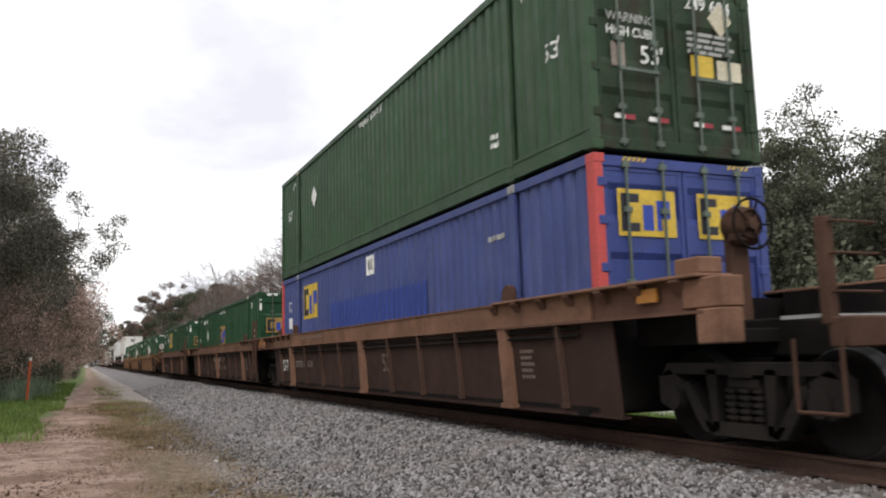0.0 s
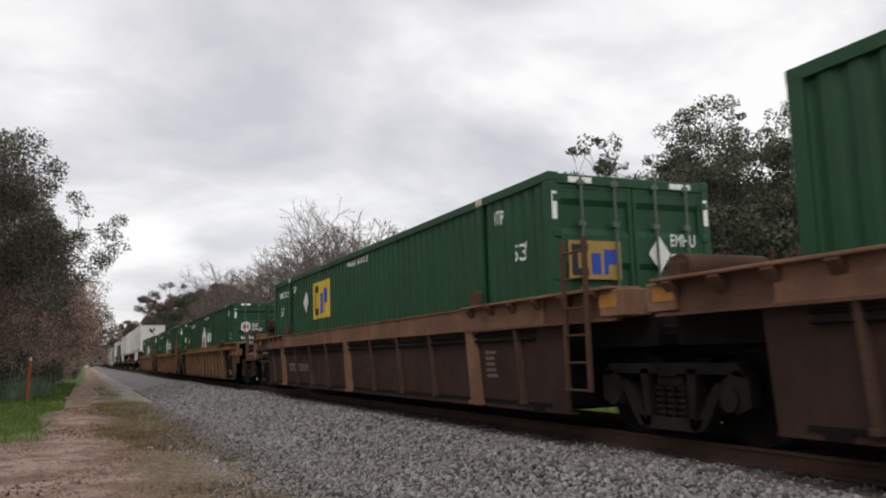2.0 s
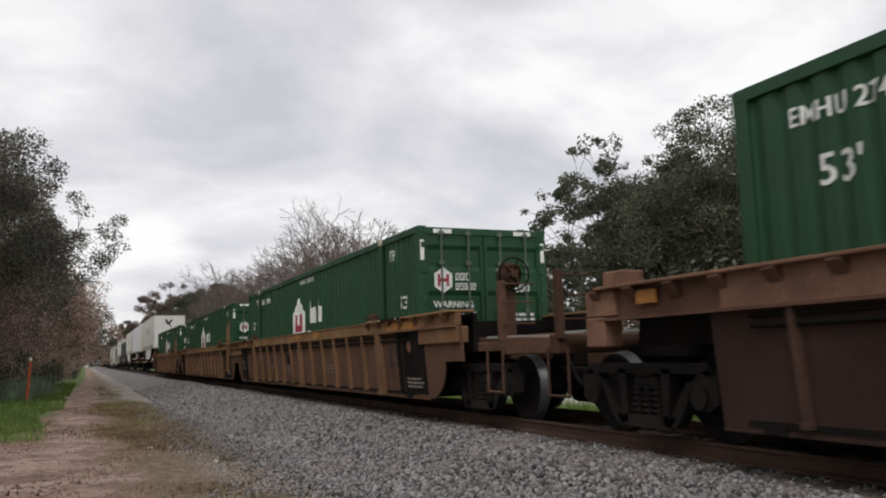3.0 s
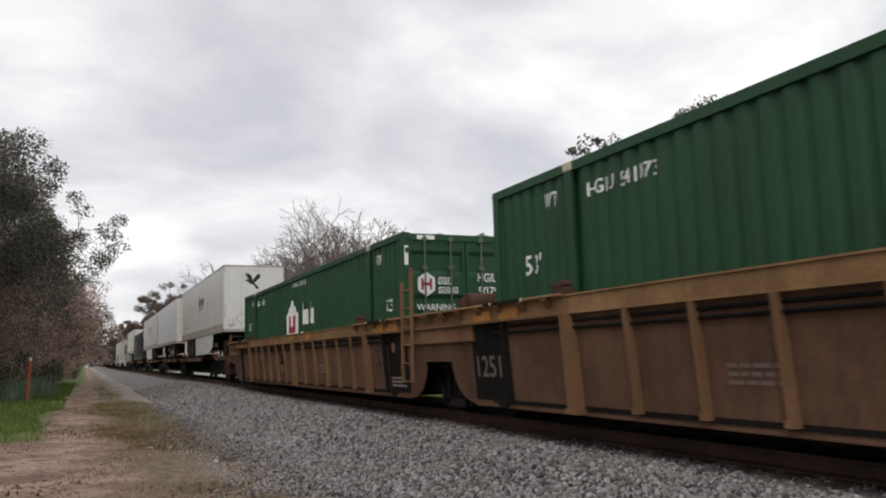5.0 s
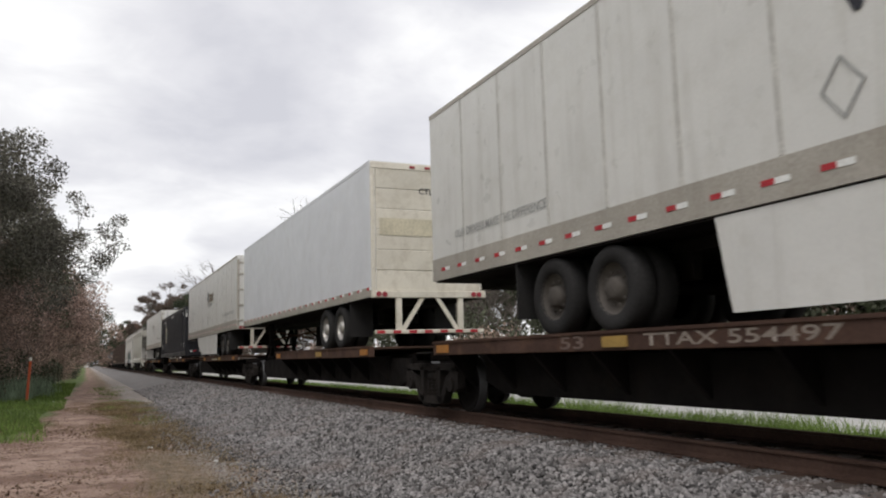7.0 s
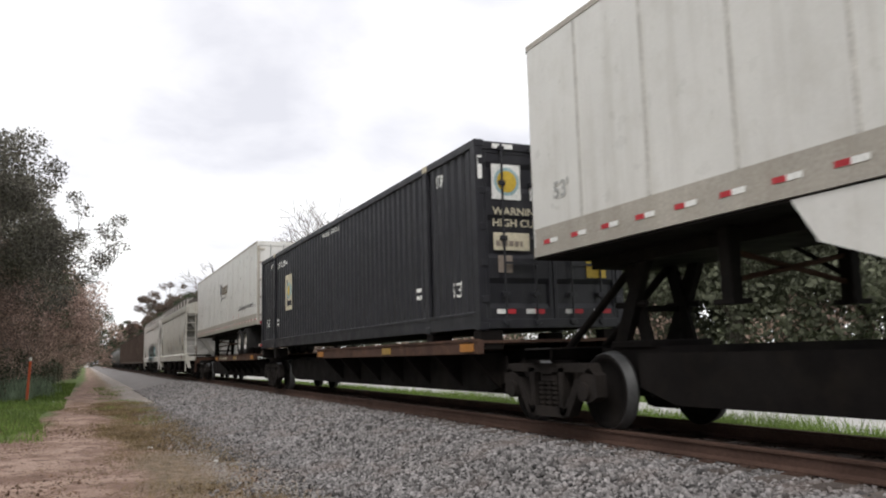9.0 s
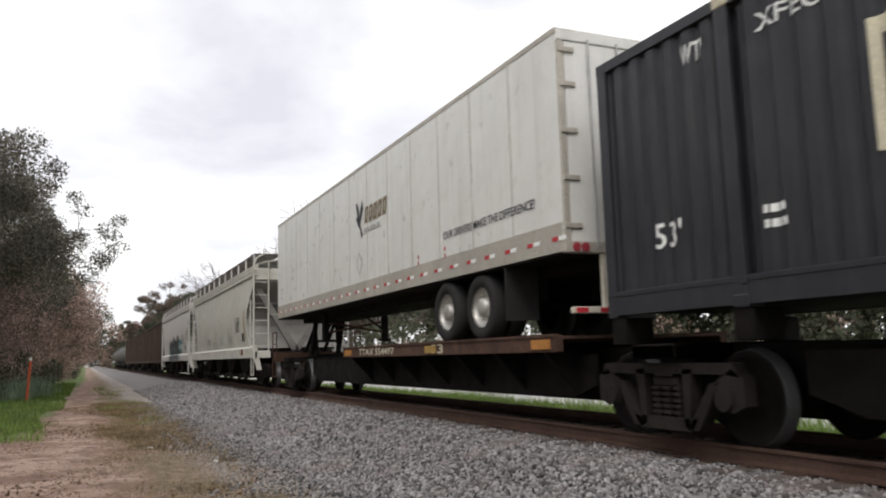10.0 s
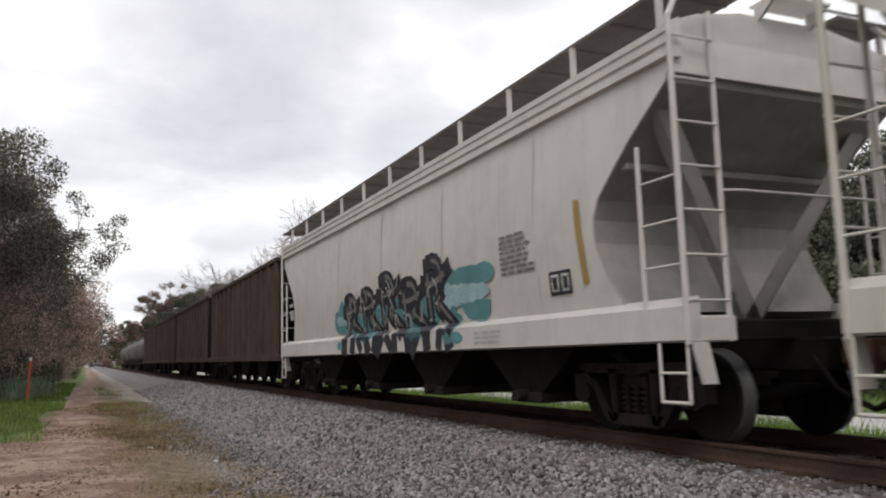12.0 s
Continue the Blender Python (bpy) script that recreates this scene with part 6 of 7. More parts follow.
            layers = [("d_teal", [blob(0.7 + 0.36 * k, 0.42 + 0.16 * math.sin(k * 0.9), 0.34, 0.28 + 0.12 * math.sin(k * 0.55)) for k in range(17)] + [blob(6.5 + 0.3 * k, 0.60 + 0.05 * k, 0.36, 0.36 - 0.05 * k) for k in range(5)] + [blob(7.4, 0.32, 0.5, 0.18), blob(6.6, 0.16, 0.3, 0.16)]),
                      ("d_lightblue", [blob(6.5 + 0.28 * k, 0.56, 0.26, 0.20 - 0.02 * k) for k in range(5)] + [blob(0.8 + 0.2 * k, 0.45, 0.2, 0.11) for k in range(3)]),
                      ("d_dark", []), ("d_ash", [])]
            # five fat leaning letters: a stem, a bowl and a kicking leg each, edges dark and insides ashen
            for k in range(5):
                x, top = 1.35 + 1.10 * k, (0.86, 0.90, 1.12, 0.88, 1.16)[k]
                w = rnd.uniform(0.95, 1.15)
                lines = [bez((x, 0.09), (x + 0.10, top * 0.5), (x + 0.02, top)),
                         bez((x + 0.05, top), (x + w * 0.75, top + 0.10), (x + w * 0.55, top * 0.52)),
                         bez((x + w * 0.6, top * 0.55), (x + w * 0.2, top * 0.42), (x + w * 0.5, 0.30)),
                         bez((x + w * 0.35, top * 0.45), (x + w * 0.62, 0.35), (x + w * 0.95, 0.09)),
                         bez((x - 0.18, top * 0.72), (x + 0.3, top * 0.62), (x + w * 0.9, top * 0.86))]
                for q in lines:
                    layers[2][1].extend(stroke(q, rnd.uniform(0.20, 0.30)))
                    layers[3][1].extend(stroke([(a + rnd.uniform(-0.02, 0.02), b) for a, b in q[1:-1]], rnd.uniform(0.05, 0.10)))
                layers[2][1].append(blob(x + w * 0.32, top * 0.7, 0.26, 0.24, 9))
            layers.append(("d_grey", [q for k in range(26) for a, b in ((rnd.uniform(1.2, 6.3), rnd.uniform(0.15, 1.0)),) for q in stroke(bez((a, b), (a + rnd.uniform(-0.1, 0.2), b + 0.1), (a + rnd.uniform(-0.15, 0.2), b + rnd.uniform(0.12, 0.3)), 5), 0.03)] + [blob(rnd.uniform(1.3, 6.2), rnd.uniform(0.2, 0.95), 0.04, 0.03, 7) for k in range(20)]))
            for k, (m, polys) in enumerate(layers):
                ob = hop_mark(c, polys, m, 11.85, 1.26, "graffiti", ("teal spray-paint cloud", "pale blue spray-paint patch", "dark interlocked spray-paint letters", "ashen fill inside the dark letters", "pale spray-paint highlights")[k])
                for n_, v in enumerate(ob.data.vertices):
                    v.co.x -= 0.003 * k
            hop_mark(c, [q for k in range(13) for q in stroke([(1.35 + 0.43 * k + rnd.uniform(-0.2, 0.2), 0.05), (1.4 + 0.43 * k + rnd.uniform(-0.2, 0.2), 0.24)], rnd.uniform(0.2, 0.42))], "d_dark", 11.85, 1.05, "graffiti", "dark letters running down over the sill")
            hop_mark(c, [blob(0.9 + 0.9 * k, 0.14, 0.22, 0.10, 9) for k in (0, 6.3, 6.6)], "d_teal", 11.85, 1.05, "graffiti", "teal spray-paint on the sill")
    # grimy brown open hoppers
    for i, s in enumerate((254.75, 269.65, 284.55, 299.45)):
        c = car("open_hopper", s, "grimy brown ribbed open hopper car", "railway wagon", "open hoppers")
        L = 14.1
        for sg in (-1, 1):
            part("side_wall", Shape().box(*sorted((sg * 1.48, sg * 1.52)), 0.5, L - 0.5, 0.95, 3.86), "coal", c, "grimy side sheet")
            part("top_chord", Shape().box(*sorted((sg * 1.44, sg * 1.60)), 0.35, L - 0.35, 3.78, 3.90, 0.01), "coal", c)
            part("side_sill", Shape().box(*sorted((sg * 1.46, sg * 1.60)), 0.0, L, 0.90, 1.08, 0.01), "coal", c)
            for y in np.linspace(0.6, L - 0.6, 13):
                part("side_rib", Shape().prism([(sg * 1.52, y - 0.09), (sg * 1.60, y - 0.05), (sg * 1.60, y + 0.05), (sg * 1.52, y + 0.09)], "z", 1.05, 3.8), "coal", c)
        for e, sg in ((0.0, 1), (L, -1)):
            Y = lambda a: e + sg * a
            part("slope_sheet", Shape().sheet([[(-1.48, Y(0.5), 3.86), (1.48, Y(0.5), 3.86)], [(-1.48, Y(0.6), 2.9), (1.48, Y(0.6), 2.9)], [(-1.48, Y(2.6), 1.2), (1.48, Y(2.6), 1.2)]]), "coal", c)
            part("end_sill", Shape().box(-1.5, 1.5, *sorted((Y(0.0), Y(0.25))), 0.85, 1.15, 0.01), "soot", c)
            for x in (-1.45, -0.5, 0.5, 1.45):
                part("end_post", Shape().box(x - 0.06, x + 0.06, *sorted((Y(0.02), Y(0.12))), 1.1, 3.8), "soot", c)
            coupler(c, Y(-0.1), -sg)
            truck(c, Y(1.5))
        part("centre_sill", Shape().box(-0.3, 0.3, 0, L, 0.75, 1.0), "soot", c)
        for y in (3.9, 7.05, 10.2):
            part("discharge_bay", Shape().prism([(y - 1.3, 1.2), (y + 1.3, 1.2), (y + 0.5, 0.4), (y - 0.5, 0.4)], "x", -1.3, 1.3), "soot", c)
    for i, s in enumerate((314.6, 330.6, 346.6, 362.6)):
        c = car("tank_car", s, "grimy dark tank car with a rounded shell", "railway wagon", "tank cars")
        L = 14.6
        prof = [(0.0, 0.0), (0.05, 0.5), (0.2, 1.0), (0.45, 1.3), (0.8, 1.42), (L - 0.8, 1.42), (L - 0.45, 1.3), (L - 0.2, 1.0), (L - 0.05, 0.5), (L, 0.0)]
        part("shell", Shape().lathe(prof, "y", 32, (0, 0, 2.35)), "tank", c, "grimy cylindrical shell")
        part("dome", Shape().tube((0, L / 2, 3.7), (0, L / 2, 4.1), 0.6, n=18), "tank", c)
        for y in (L * 0.25, L * 0.5, L * 0.75):
            part("shell_band", Shape().lathe([(y - 0.05, 1.42), (y - 0.05, 1.44), (y + 0.05, 1.44), (y + 0.05, 1.42)], "y", 32, (0, 0, 2.35)), "soot", c)
        part("side_sill", Shape().box(-1.35, 1.35, 0.3, L - 0.3, 0.85, 1.02), "soot", c)
        for e, sg in ((0.0, 1), (L, -1)):
            coupler(c, e - sg * 0.1, -sg)
            truck(c, e + sg * 1.5)


build_wells()
build_containers()
build_spines()
build_hoppers()


# ---- land ----
def ground_material():
    """Dirt track, worn grass and verge: bands along the track with ragged edges."""
    m = bpy.data.materials.new("land")
    m.use_nodes = True
    n, l = m.node_tree.nodes, m.node_tree.links
    bsdf = n["Principled BSDF"]
    co = n.new("ShaderNodeTexCoord").outputs["Object"]
    sep = n.new("ShaderNodeSeparateXYZ")
    l.new(co, sep.inputs[0])

    def tex(scale, detail=5.0, rough=0.6, stretch=None):
        t = n.new("ShaderNodeTexNoise")
        t.inputs["Scale"].default_value, t.inputs["Detail"].default_value, t.inputs["Roughness"].default_value = scale, detail, rough
        if stretch:
            mp = n.new("ShaderNodeMapping")
            mp.inputs["Scale"].default_value = stretch
            l.new(co, mp.inputs[0])
            l.new(mp.outputs[0], t.inputs["Vector"])
        else:
            l.new(co, t.inputs["Vector"])
        return t.outputs[0]

    def math_(op, a, b):
        x = n.new("ShaderNodeMath")
        x.operation = op
        for i, v in enumerate((a, b)):
            if isinstance(v, (int, float)):
                x.inputs[i].default_value = v
            else:
                l.new(v, x.inputs[i])
        return x.outputs[0]

    def ramp(src, lo, hi, a=0.0, b=1.0):
        r = n.new("ShaderNodeMapRange")
        r.interpolation_type = "SMOOTHSTEP"
        if lo > hi:
            lo, hi, a, b = hi, lo, b, a
        r.inputs[1].default_value, r.inputs[2].default_value, r.inputs[3].default_value, r.inputs[4].default_value = lo, hi, a, b
        l.new(src, r.inputs[0])
        return r.outputs[0]

    def mixed(fac, a, b):
        x = n.new("ShaderNodeMix")
        x.data_type = "RGBA"
        l.new(fac, x.inputs[0])
        for sock, v in ((x.inputs[6], a), (x.inputs[7], b)):
            if isinstance(v, tuple):
                sock.default_value = (*v, 1)
            else:
                l.new(v, sock)
        return x.outputs[2]

    # x wandering by noise gives the ragged edges
    wander = math_("ADD", sep.outputs[0], math_("MULTIPLY", math_("SUBTRACT", tex(0.35, 6.0, 0.65), 0.5), 2.2))
    dirt = mixed(ramp(tex(1.1, 6.0), 0.35, 0.65), (0.22, 0.132, 0.098), (0.45, 0.315, 0.25))
    dirt = mixed(ramp(tex(3.0, 8.0, 0.8), 0.50, 0.60), dirt, (0.16, 0.094, 0.068))
    dirt = mixed(ramp(tex(30.0, 4.0, 0.75), 0.55, 0.68), dirt, (0.10, 0.066, 0.05))
    dirt = mixed(ramp(tex(55.0, 3.0, 0.7), 0.60, 0.70), dirt, (0.36, 0.30, 0.26))
    gravel = mixed(ramp(tex(26.0, 3.0, 0.7), 0.42, 0.62), (0.23, 0.205, 0.185), (0.46, 0.43, 0.40))
    gravel = mixed(ramp(tex(1.6, 6.0, 0.7), 0.48, 0.62), gravel, (0.28, 0.21, 0.17))
    dry = mixed(ramp(tex(7.0, 5.0, 0.7), 0.35, 0.65), (0.14, 0.104, 0.066), (0.29, 0.215, 0.15))
    turf = mixed(ramp(tex(5.0, 5.0, 0.7), 0.35, 0.65), (0.075, 0.125, 0.028), (0.155, 0.195, 0.06))
    col = mixed(ramp(math_("ADD", math_("SUBTRACT", wander, math_("MULTIPLY", ramp(sep.outputs[1], 18.0, 100.0), 1.1)), ramp(sep.outputs[1], 20.5, 15.0, 0.0, 3.0)), -1.45, -0.75), turf, dirt)
    strip = math_("MULTIPLY", ramp(wander, 0.5, 1.0), ramp(wander, 2.2, 1.6))
    col = mixed(math_("MULTIPLY", strip, ramp(tex(0.8, 5.0), 0.34, 0.50)), col, dry)
    col = mixed(ramp(wander, 1.35, 2.0), col, gravel)
    col = mixed(ramp(wander, 9.6, 10.6), col, turf)
    l.new(col, bsdf.inputs["Base Color"])
    bsdf.inputs["Roughness"].default_value = 0.95
    bp = n.new("ShaderNodeBump")
    bp.inputs["Strength"].default_value, bp.inputs["Distance"].default_value = 1.0, 0.05
    l.new(tex(14.0, 8.0, 0.75), bp.inputs["Height"])
    l.new(bp.outputs[0], bsdf.inputs["Normal"])
    return m


M["land"] = ground_material()


def bumps(x, y):
    """Gentle unevenness of the dirt track near the camera."""
    a = 0.045 * math.sin(0.9 * x + 0.31 * y) * math.sin(0.23 * y + 1.3) + 0.03 * math.sin(2.3 * x + 1.1) * math.sin(0.8 * y)
    return a * min(1.0, max(0.0, (2.6 - x) / 1.0))


def axis_points():
    xs = [-900, -300, -100, -50, -25, -14] + list(np.arange(-8, 3.2, 0.35)) + [3.5, 6, 9, 12, 16, 22, 40, 90, 300, 900]
    ys = [-300, -60, -10] + list(np.arange(0, 40, 0.6)) + list(np.arange(40, 120, 4)) + [150, 220, 400, 800, 1600, 3500]
    return xs, ys


XS, YS = axis_points()
land = Shape().sheet([[(x, y, GROUND + (bumps(x, y) if -8 < x < 3 and 0 < y < 90 else 0.0)) for x in XS] for y in YS])
land.smooth = [True] * len(land.f)
single("ground", land, "land", "dirt track with worn grass verges", "ground", "structure")

BED = ((2.6, GROUND - 0.03), (2.85, GROUND + 0.02), (3.6, -0.50), (4.55, -0.245), (4.9, -0.215), (8.3, -0.215), (8.7, -0.24), (10.3, GROUND - 0.03))
bed = Shape().sheet([[(x, y, z) for x, z in BED] for y in (50, 80, 200, 1200)])
# near bed sunk a little and coloured dark, as shade between the stones
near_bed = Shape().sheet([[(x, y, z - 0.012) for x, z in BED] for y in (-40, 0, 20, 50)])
single("ballast_fines", near_bed, "ballast_shade", "dark sheet for the shade between loose ballast stones", "ballast", "structure")
core = Shape().sheet([[(x, y, z) for x, z in ((5.45, -0.215), (5.7, -0.188), (7.5, -0.188), (7.75, -0.215))] for y in (-40, 0, 20, 60, 200, 1200)])
single("track_core", core, "grime", "oily brown stone between the rails", "ballast", "structure")
single("ballast_bed", bed, "ballast", "grey crushed-stone track bed", "ballast", "structure")


def bed_height(x):
    pts = ((2.0, GROUND), (2.75, GROUND + 0.02), (3.6, -0.50), (4.55, -0.245), (4.9, -0.215), (8.3, -0.215), (8.7, -0.24), (10.3, GROUND))
    return np.interp(x, [p[0] for p in pts], [p[1] for p in pts])


def stones(n, x0, x1, y0, y1, lo, hi, rng, edge=False):
    """Crushed stones: jittered twenty-sided lumps. Returns vertices (n*12) and faces."""
    g = (1 + 5 ** 0.5) / 2
    base = np.array([(-1, g, 0), (1, g, 0), (-1, -g, 0), (1, -g, 0), (0, -1, g), (0, 1, g), (0, -1, -g), (0, 1, -g), (g, 0, -1), (g, 0, 1), (-g, 0, -1), (-g, 0, 1)]) / 1.9
    tri = np.array([(0, 11, 5), (0, 5, 1), (0, 1, 7), (0, 7, 10), (0, 10, 11), (1, 5, 9), (5, 11, 4), (11, 10, 2), (10, 7, 6), (7, 1, 8), (3, 9, 4), (3, 4, 2), (3, 2, 6), (3, 6, 8), (3, 8, 9), (4, 9, 5), (2, 4, 11), (6, 2, 10), (8, 6, 7), (9, 8, 1)])
    size = rng.uniform(lo, hi, (n, 1, 1)) * 0.5
    v = base[None] * (1 + rng.uniform(-0.45, 0.45, (n, 12, 1))) * rng.uniform(0.6, 1.25, (n, 1, 3)) * size
    a = rng.uniform(0, 2 * np.pi, (n, 3))
    for ax in range(3):
        c, s = np.cos(a[:, ax])[:, None], np.sin(a[:, ax])[:, None]
        i, j = [(1, 2), (0, 2), (0, 1)][ax]
        vi, vj = v[:, :, i].copy(), v[:, :, j].copy()
        v[:, :, i], v[:, :, j] = c * vi - s * vj, s * vi + c * vj
    x = rng.uniform(x0, x1, n)
    if edge:
        x = x0 + (x1 - x0) * rng.beta(2.2, 1.1, n)
    y = rng.uniform(y0, y1, n)
    p = np.stack([x, y, bed_height(x) + rng.uniform(-0.006, 0.022, n)], 1)
    v = v + p[:, None, :]
    f = tri[None] + (np.arange(n) * 12)[:, None, None]
    return v.reshape(-1, 3), f.reshape(-1, 3)


def tri_mesh(name, material, v, f):
    me = bpy.data.meshes.new(name)
    me.vertices.add(len(v))
    me.vertices.foreach_set("co", v.astype(np.float32).ravel())
    me.loops.add(f.size)
    me.loops.foreach_set("vertex_index", f.astype(np.int32).ravel())
    me.polygons.add(len(f))
    me.polygons.foreach_set("loop_start", np.arange(0, f.size, 3, dtype=np.int32))
    me.update(calc_edges=True)
    me.materials.append(M[material])
    return me


rng = np.random.default_rng(11)
vs, fs, base = [], [], 0
for args in ((30000, 2.75, 5.80, 3.2, 13.0, 0.035, 0.068), (20000, 2.7, 5.8, 13.0, 26.0, 0.045, 0.08), (17000, 2.6, 5.8, 26.0, 50.5, 0.06, 0.11), (3500, 7.4, 9.9, 3.0, 40.0, 0.05, 0.09)):
    v, f = stones(*args, rng)
    vs.append(v); fs.append(f + base); base += len(v)
v, f = stones(9000, 1.2, 2.95, 5.0, 34.0, 0.02, 0.055, rng, True)
vs.append(v); fs.append(f + base)
single("ballast_stones", tri_mesh("ballast_stones", "ballast", np.concatenate(vs), np.concatenate(fs)), "ballast", "loose grey crushed granite ballast", "ballast", "stuff")

v, f = stones(5500, 5.62, 7.5, 2.5, 40.0, 0.04, 0.075, rng)
single("track_stones", tri_mesh("track_stones", "grime", v, f), "grime", "oily brown stones between the rails", "ballast", "stuff")

v, f = stones(7000, -3.5, 2.2, 7.5, 34.0, 0.012, 0.045, rng)
single("dirt_clods", tri_mesh("dirt_clods", "litter", v, f), "litter", "brown clods and crumbs of earth on the track", "soil", "stuff")

# rails on sleepers
RAIL = [(-0.075, -0.17), (0.075, -0.17), (0.075, -0.155), (0.012, -0.13), (0.012, -0.04), (0.036, -0.032), (0.036, -0.006), (0.03, 0.0), (-0.03, 0.0), (-0.036, -0.006), (-0.036, -0.032), (-0.012, -0.04), (-0.012, -0.13), (-0.075, -0.155)]
for sg in (-1, 1):
    single("rail", Shape().prism([(TRACK + sg * 0.755 + x, z) for x, z in RAIL], "y", -40, 900), "rail", "rusty brown steel rail on wooden sleepers", "rail", "structure", "rails")
tie = Shape().box(-1.3, 1.3, -0.11, 0.11, -0.14, 0.0, 0.012).mesh("sleeper", M["sleeper"])
plate = Shape().box(-0.18, 0.18, -0.1, 0.1, 0.0, 0.012).mesh("tie_plate", M["rail"])
bed_rows = new("sleeper_row")
tagged(bed_rows, "row of weathered wooden railway sleepers", "sleeper", "", "structure")
srnd = random.Random(3)
for k in range(150):
    y = 2.2 + 0.53 * k
    o = new("sleeper", tie)
    o.parent = bed_rows
    o.matrix_basis = pose(TRACK + srnd.uniform(-0.05, 0.05), y + srnd.uniform(-0.03, 0.03), -0.178 + srnd.uniform(-0.008, 0.006), 0, 0, srnd.uniform(-1.2, 1.2))
    if k < 60:
        for sg in (-1, 1):
            part("tie_plate", plate, "rail", o, "", pose(sg * 0.755, 0, -0.004))

# pale road across the track
road = Shape().box(12.6, 15.2, -30, 140, GROUND - 0.1, GROUND + 0.03)
single("road", road, "road", "narrow pale concrete road", "road", "structure")

# blades
def blades(n, where, h0, h1, w, rng, lean=0.35):
    """Grass blades as thin bent quads; where(n) gives their feet."""
    p = where(n)
    a = rng.uniform(0, 2 * np.pi, n)
    d = np.stack([np.cos(a), np.sin(a), 0 * a], 1)
    h = rng.uniform(h0, h1, n)
    tip = np.stack([rng.normal(0, lean, n) * h, rng.normal(0, lean, n) * h, h], 1)
    ww = (w * rng.uniform(0.6, 1.3, n))[:, None]
    return np.stack([p - d * ww, p + d * ww, p + tip + d * ww * 0.25, p + tip - d * ww * 0.25], 1)


def band(x0, x1, y0, y1, rng, z=GROUND):
    return lambda n: np.stack([rng.uniform(x0, x1, n), rng.uniform(y0, y1, n), np.full(n, z)], 1)


def tufts(count, x0, x1, y0, y1, spread, rng, z=GROUND):
    cx, cy = rng.uniform(x0, x1, count), rng.uniform(y0, y1, count)
    def where(n):
        i = rng.integers(0, count, n)
        return np.stack([cx[i] + rng.normal(0, spread, n), cy[i] + rng.normal(0, spread * 1.6, n), np.full(n, z)], 1)
    return where


def ragged(n):
    p = band(-9, -0.7, 19, 75, rng)(n)
    edge = -1.05 + 0.30 * np.sin(p[:, 1] * 0.4) + 0.017 * (p[:, 1] - 20)
    p[:, 0] = np.where(p[:, 0] > edge, edge - rng.gamma(1.2, 0.8, n), p[:, 0])
    return p


single("verge_grass", quads_mesh("verge_grass", "grass", np.concatenate([blades(46000, ragged, 0.05, 0.18, 0.014, rng), blades(1500, tufts(30, 0.6, 2.0, 22, 60, 0.25, rng), 0.03, 0.1, 0.012, rng)])), "grass", "short green verge grass beside the dirt track", "grass", "stuff")
single("dry_grass", quads_mesh("dry_grass", "dry_grass", np.concatenate([blades(36000, tufts(420, 0.4, 2.2, 8.0, 36, 0.20, rng), 0.02, 0.085, 0.005, rng, 0.9), blades(12000, tufts(240, -3.4, 0.5, 9, 38, 0.3, rng), 0.015, 0.06, 0.006, rng, 0.8)])), "dry_grass", "sparse dry brown grass on the dirt", "grass", "stuff")
single("reeds", quads_mesh("reeds", "reed", np.concatenate([blades(5000, tufts(90, -8, -1.9, 41, 58, 0.3, rng), 0.4, 1.1, 0.02, rng, 0.25), blades(3500, band(-9, -2.2, 41, 60, rng), 0.3, 0.8, 0.02, rng, 0.4)])), "reed", "tall blue-green reeds at the verge", "reeds", "stuff")
single("far_verge_grass", quads_mesh("far_verge_grass", "grass", np.concatenate([blades(30000, band(10.0, 12.8, 4, 60, rng), 0.07, 0.22, 0.009, rng), blades(6000, tufts(70, 10.6, 12.6, 5, 40, 0.3, rng), 0.15, 0.42, 0.008, rng), blades(9000, band(15.2, 24, 5, 60, rng), 0.05, 0.2, 0.02, rng)])), "grass", "green grass between the track and the road", "grass", "stuff")

# fallen leaves and clods on the dirt
lp = np.stack([rng.uniform(-3.2, 2.3, 5200), rng.uniform(8.5, 30, 5200), np.zeros(5200)], 1)
lp[:, 2] = [GROUND + bumps(a, b) + 0.006 for a, b, _ in lp]
la, ls = rng.uniform(0, 6.28, 5200), rng.uniform(0.010, 0.032, 5200)
lu = np.stack([np.cos(la), np.sin(la), rng.uniform(-0.3, 0.3, 5200)], 1) * ls[:, None]
lv = np.stack([-np.sin(la), np.cos(la), rng.uniform(-0.3, 0.3, 5200)], 1) * ls[:, None] * 0.6
single("leaf_litter", quads_mesh("leaf_litter", "litter", np.stack([lp - lu, lp - lv, lp + lu, lp + lv], 1)), "litter", "fallen brown leaves on the dirt track", "leaves", "stuff")

# marker post
post = new("marker_post")
post.matrix_basis = pose(-2.37, 40.8, GROUND, 0, 3, 0)
tagged(post, "orange-red plastic marker post with a white cap", "post")
part("post", Shape().box(-0.055, 0.055, -0.03, 0.03, -0.15, 1.82, 0.012), "orange", post)
part("cap", Shape().box(-0.065, 0.065, -0.04, 0.04, 1.82, 1.98, 0.02), "d_white", post, "white cap")
for i, (x, y) in enumerate(((1.15, 16.35), (-1.2, 38.5), (1.9, 13.2))):
    sc = Shape().box(-0.05, 0.05, -0.03, 0.03, 0.0, 0.035, 0.012)
    o = single("litter", sc, "d_white", "small scrap of white litter on the dirt", "litter", "", "scraps of litter")
    o.matrix_basis = pose(x, y, GROUND + bumps(x, y), 0, 0, 35 * i)


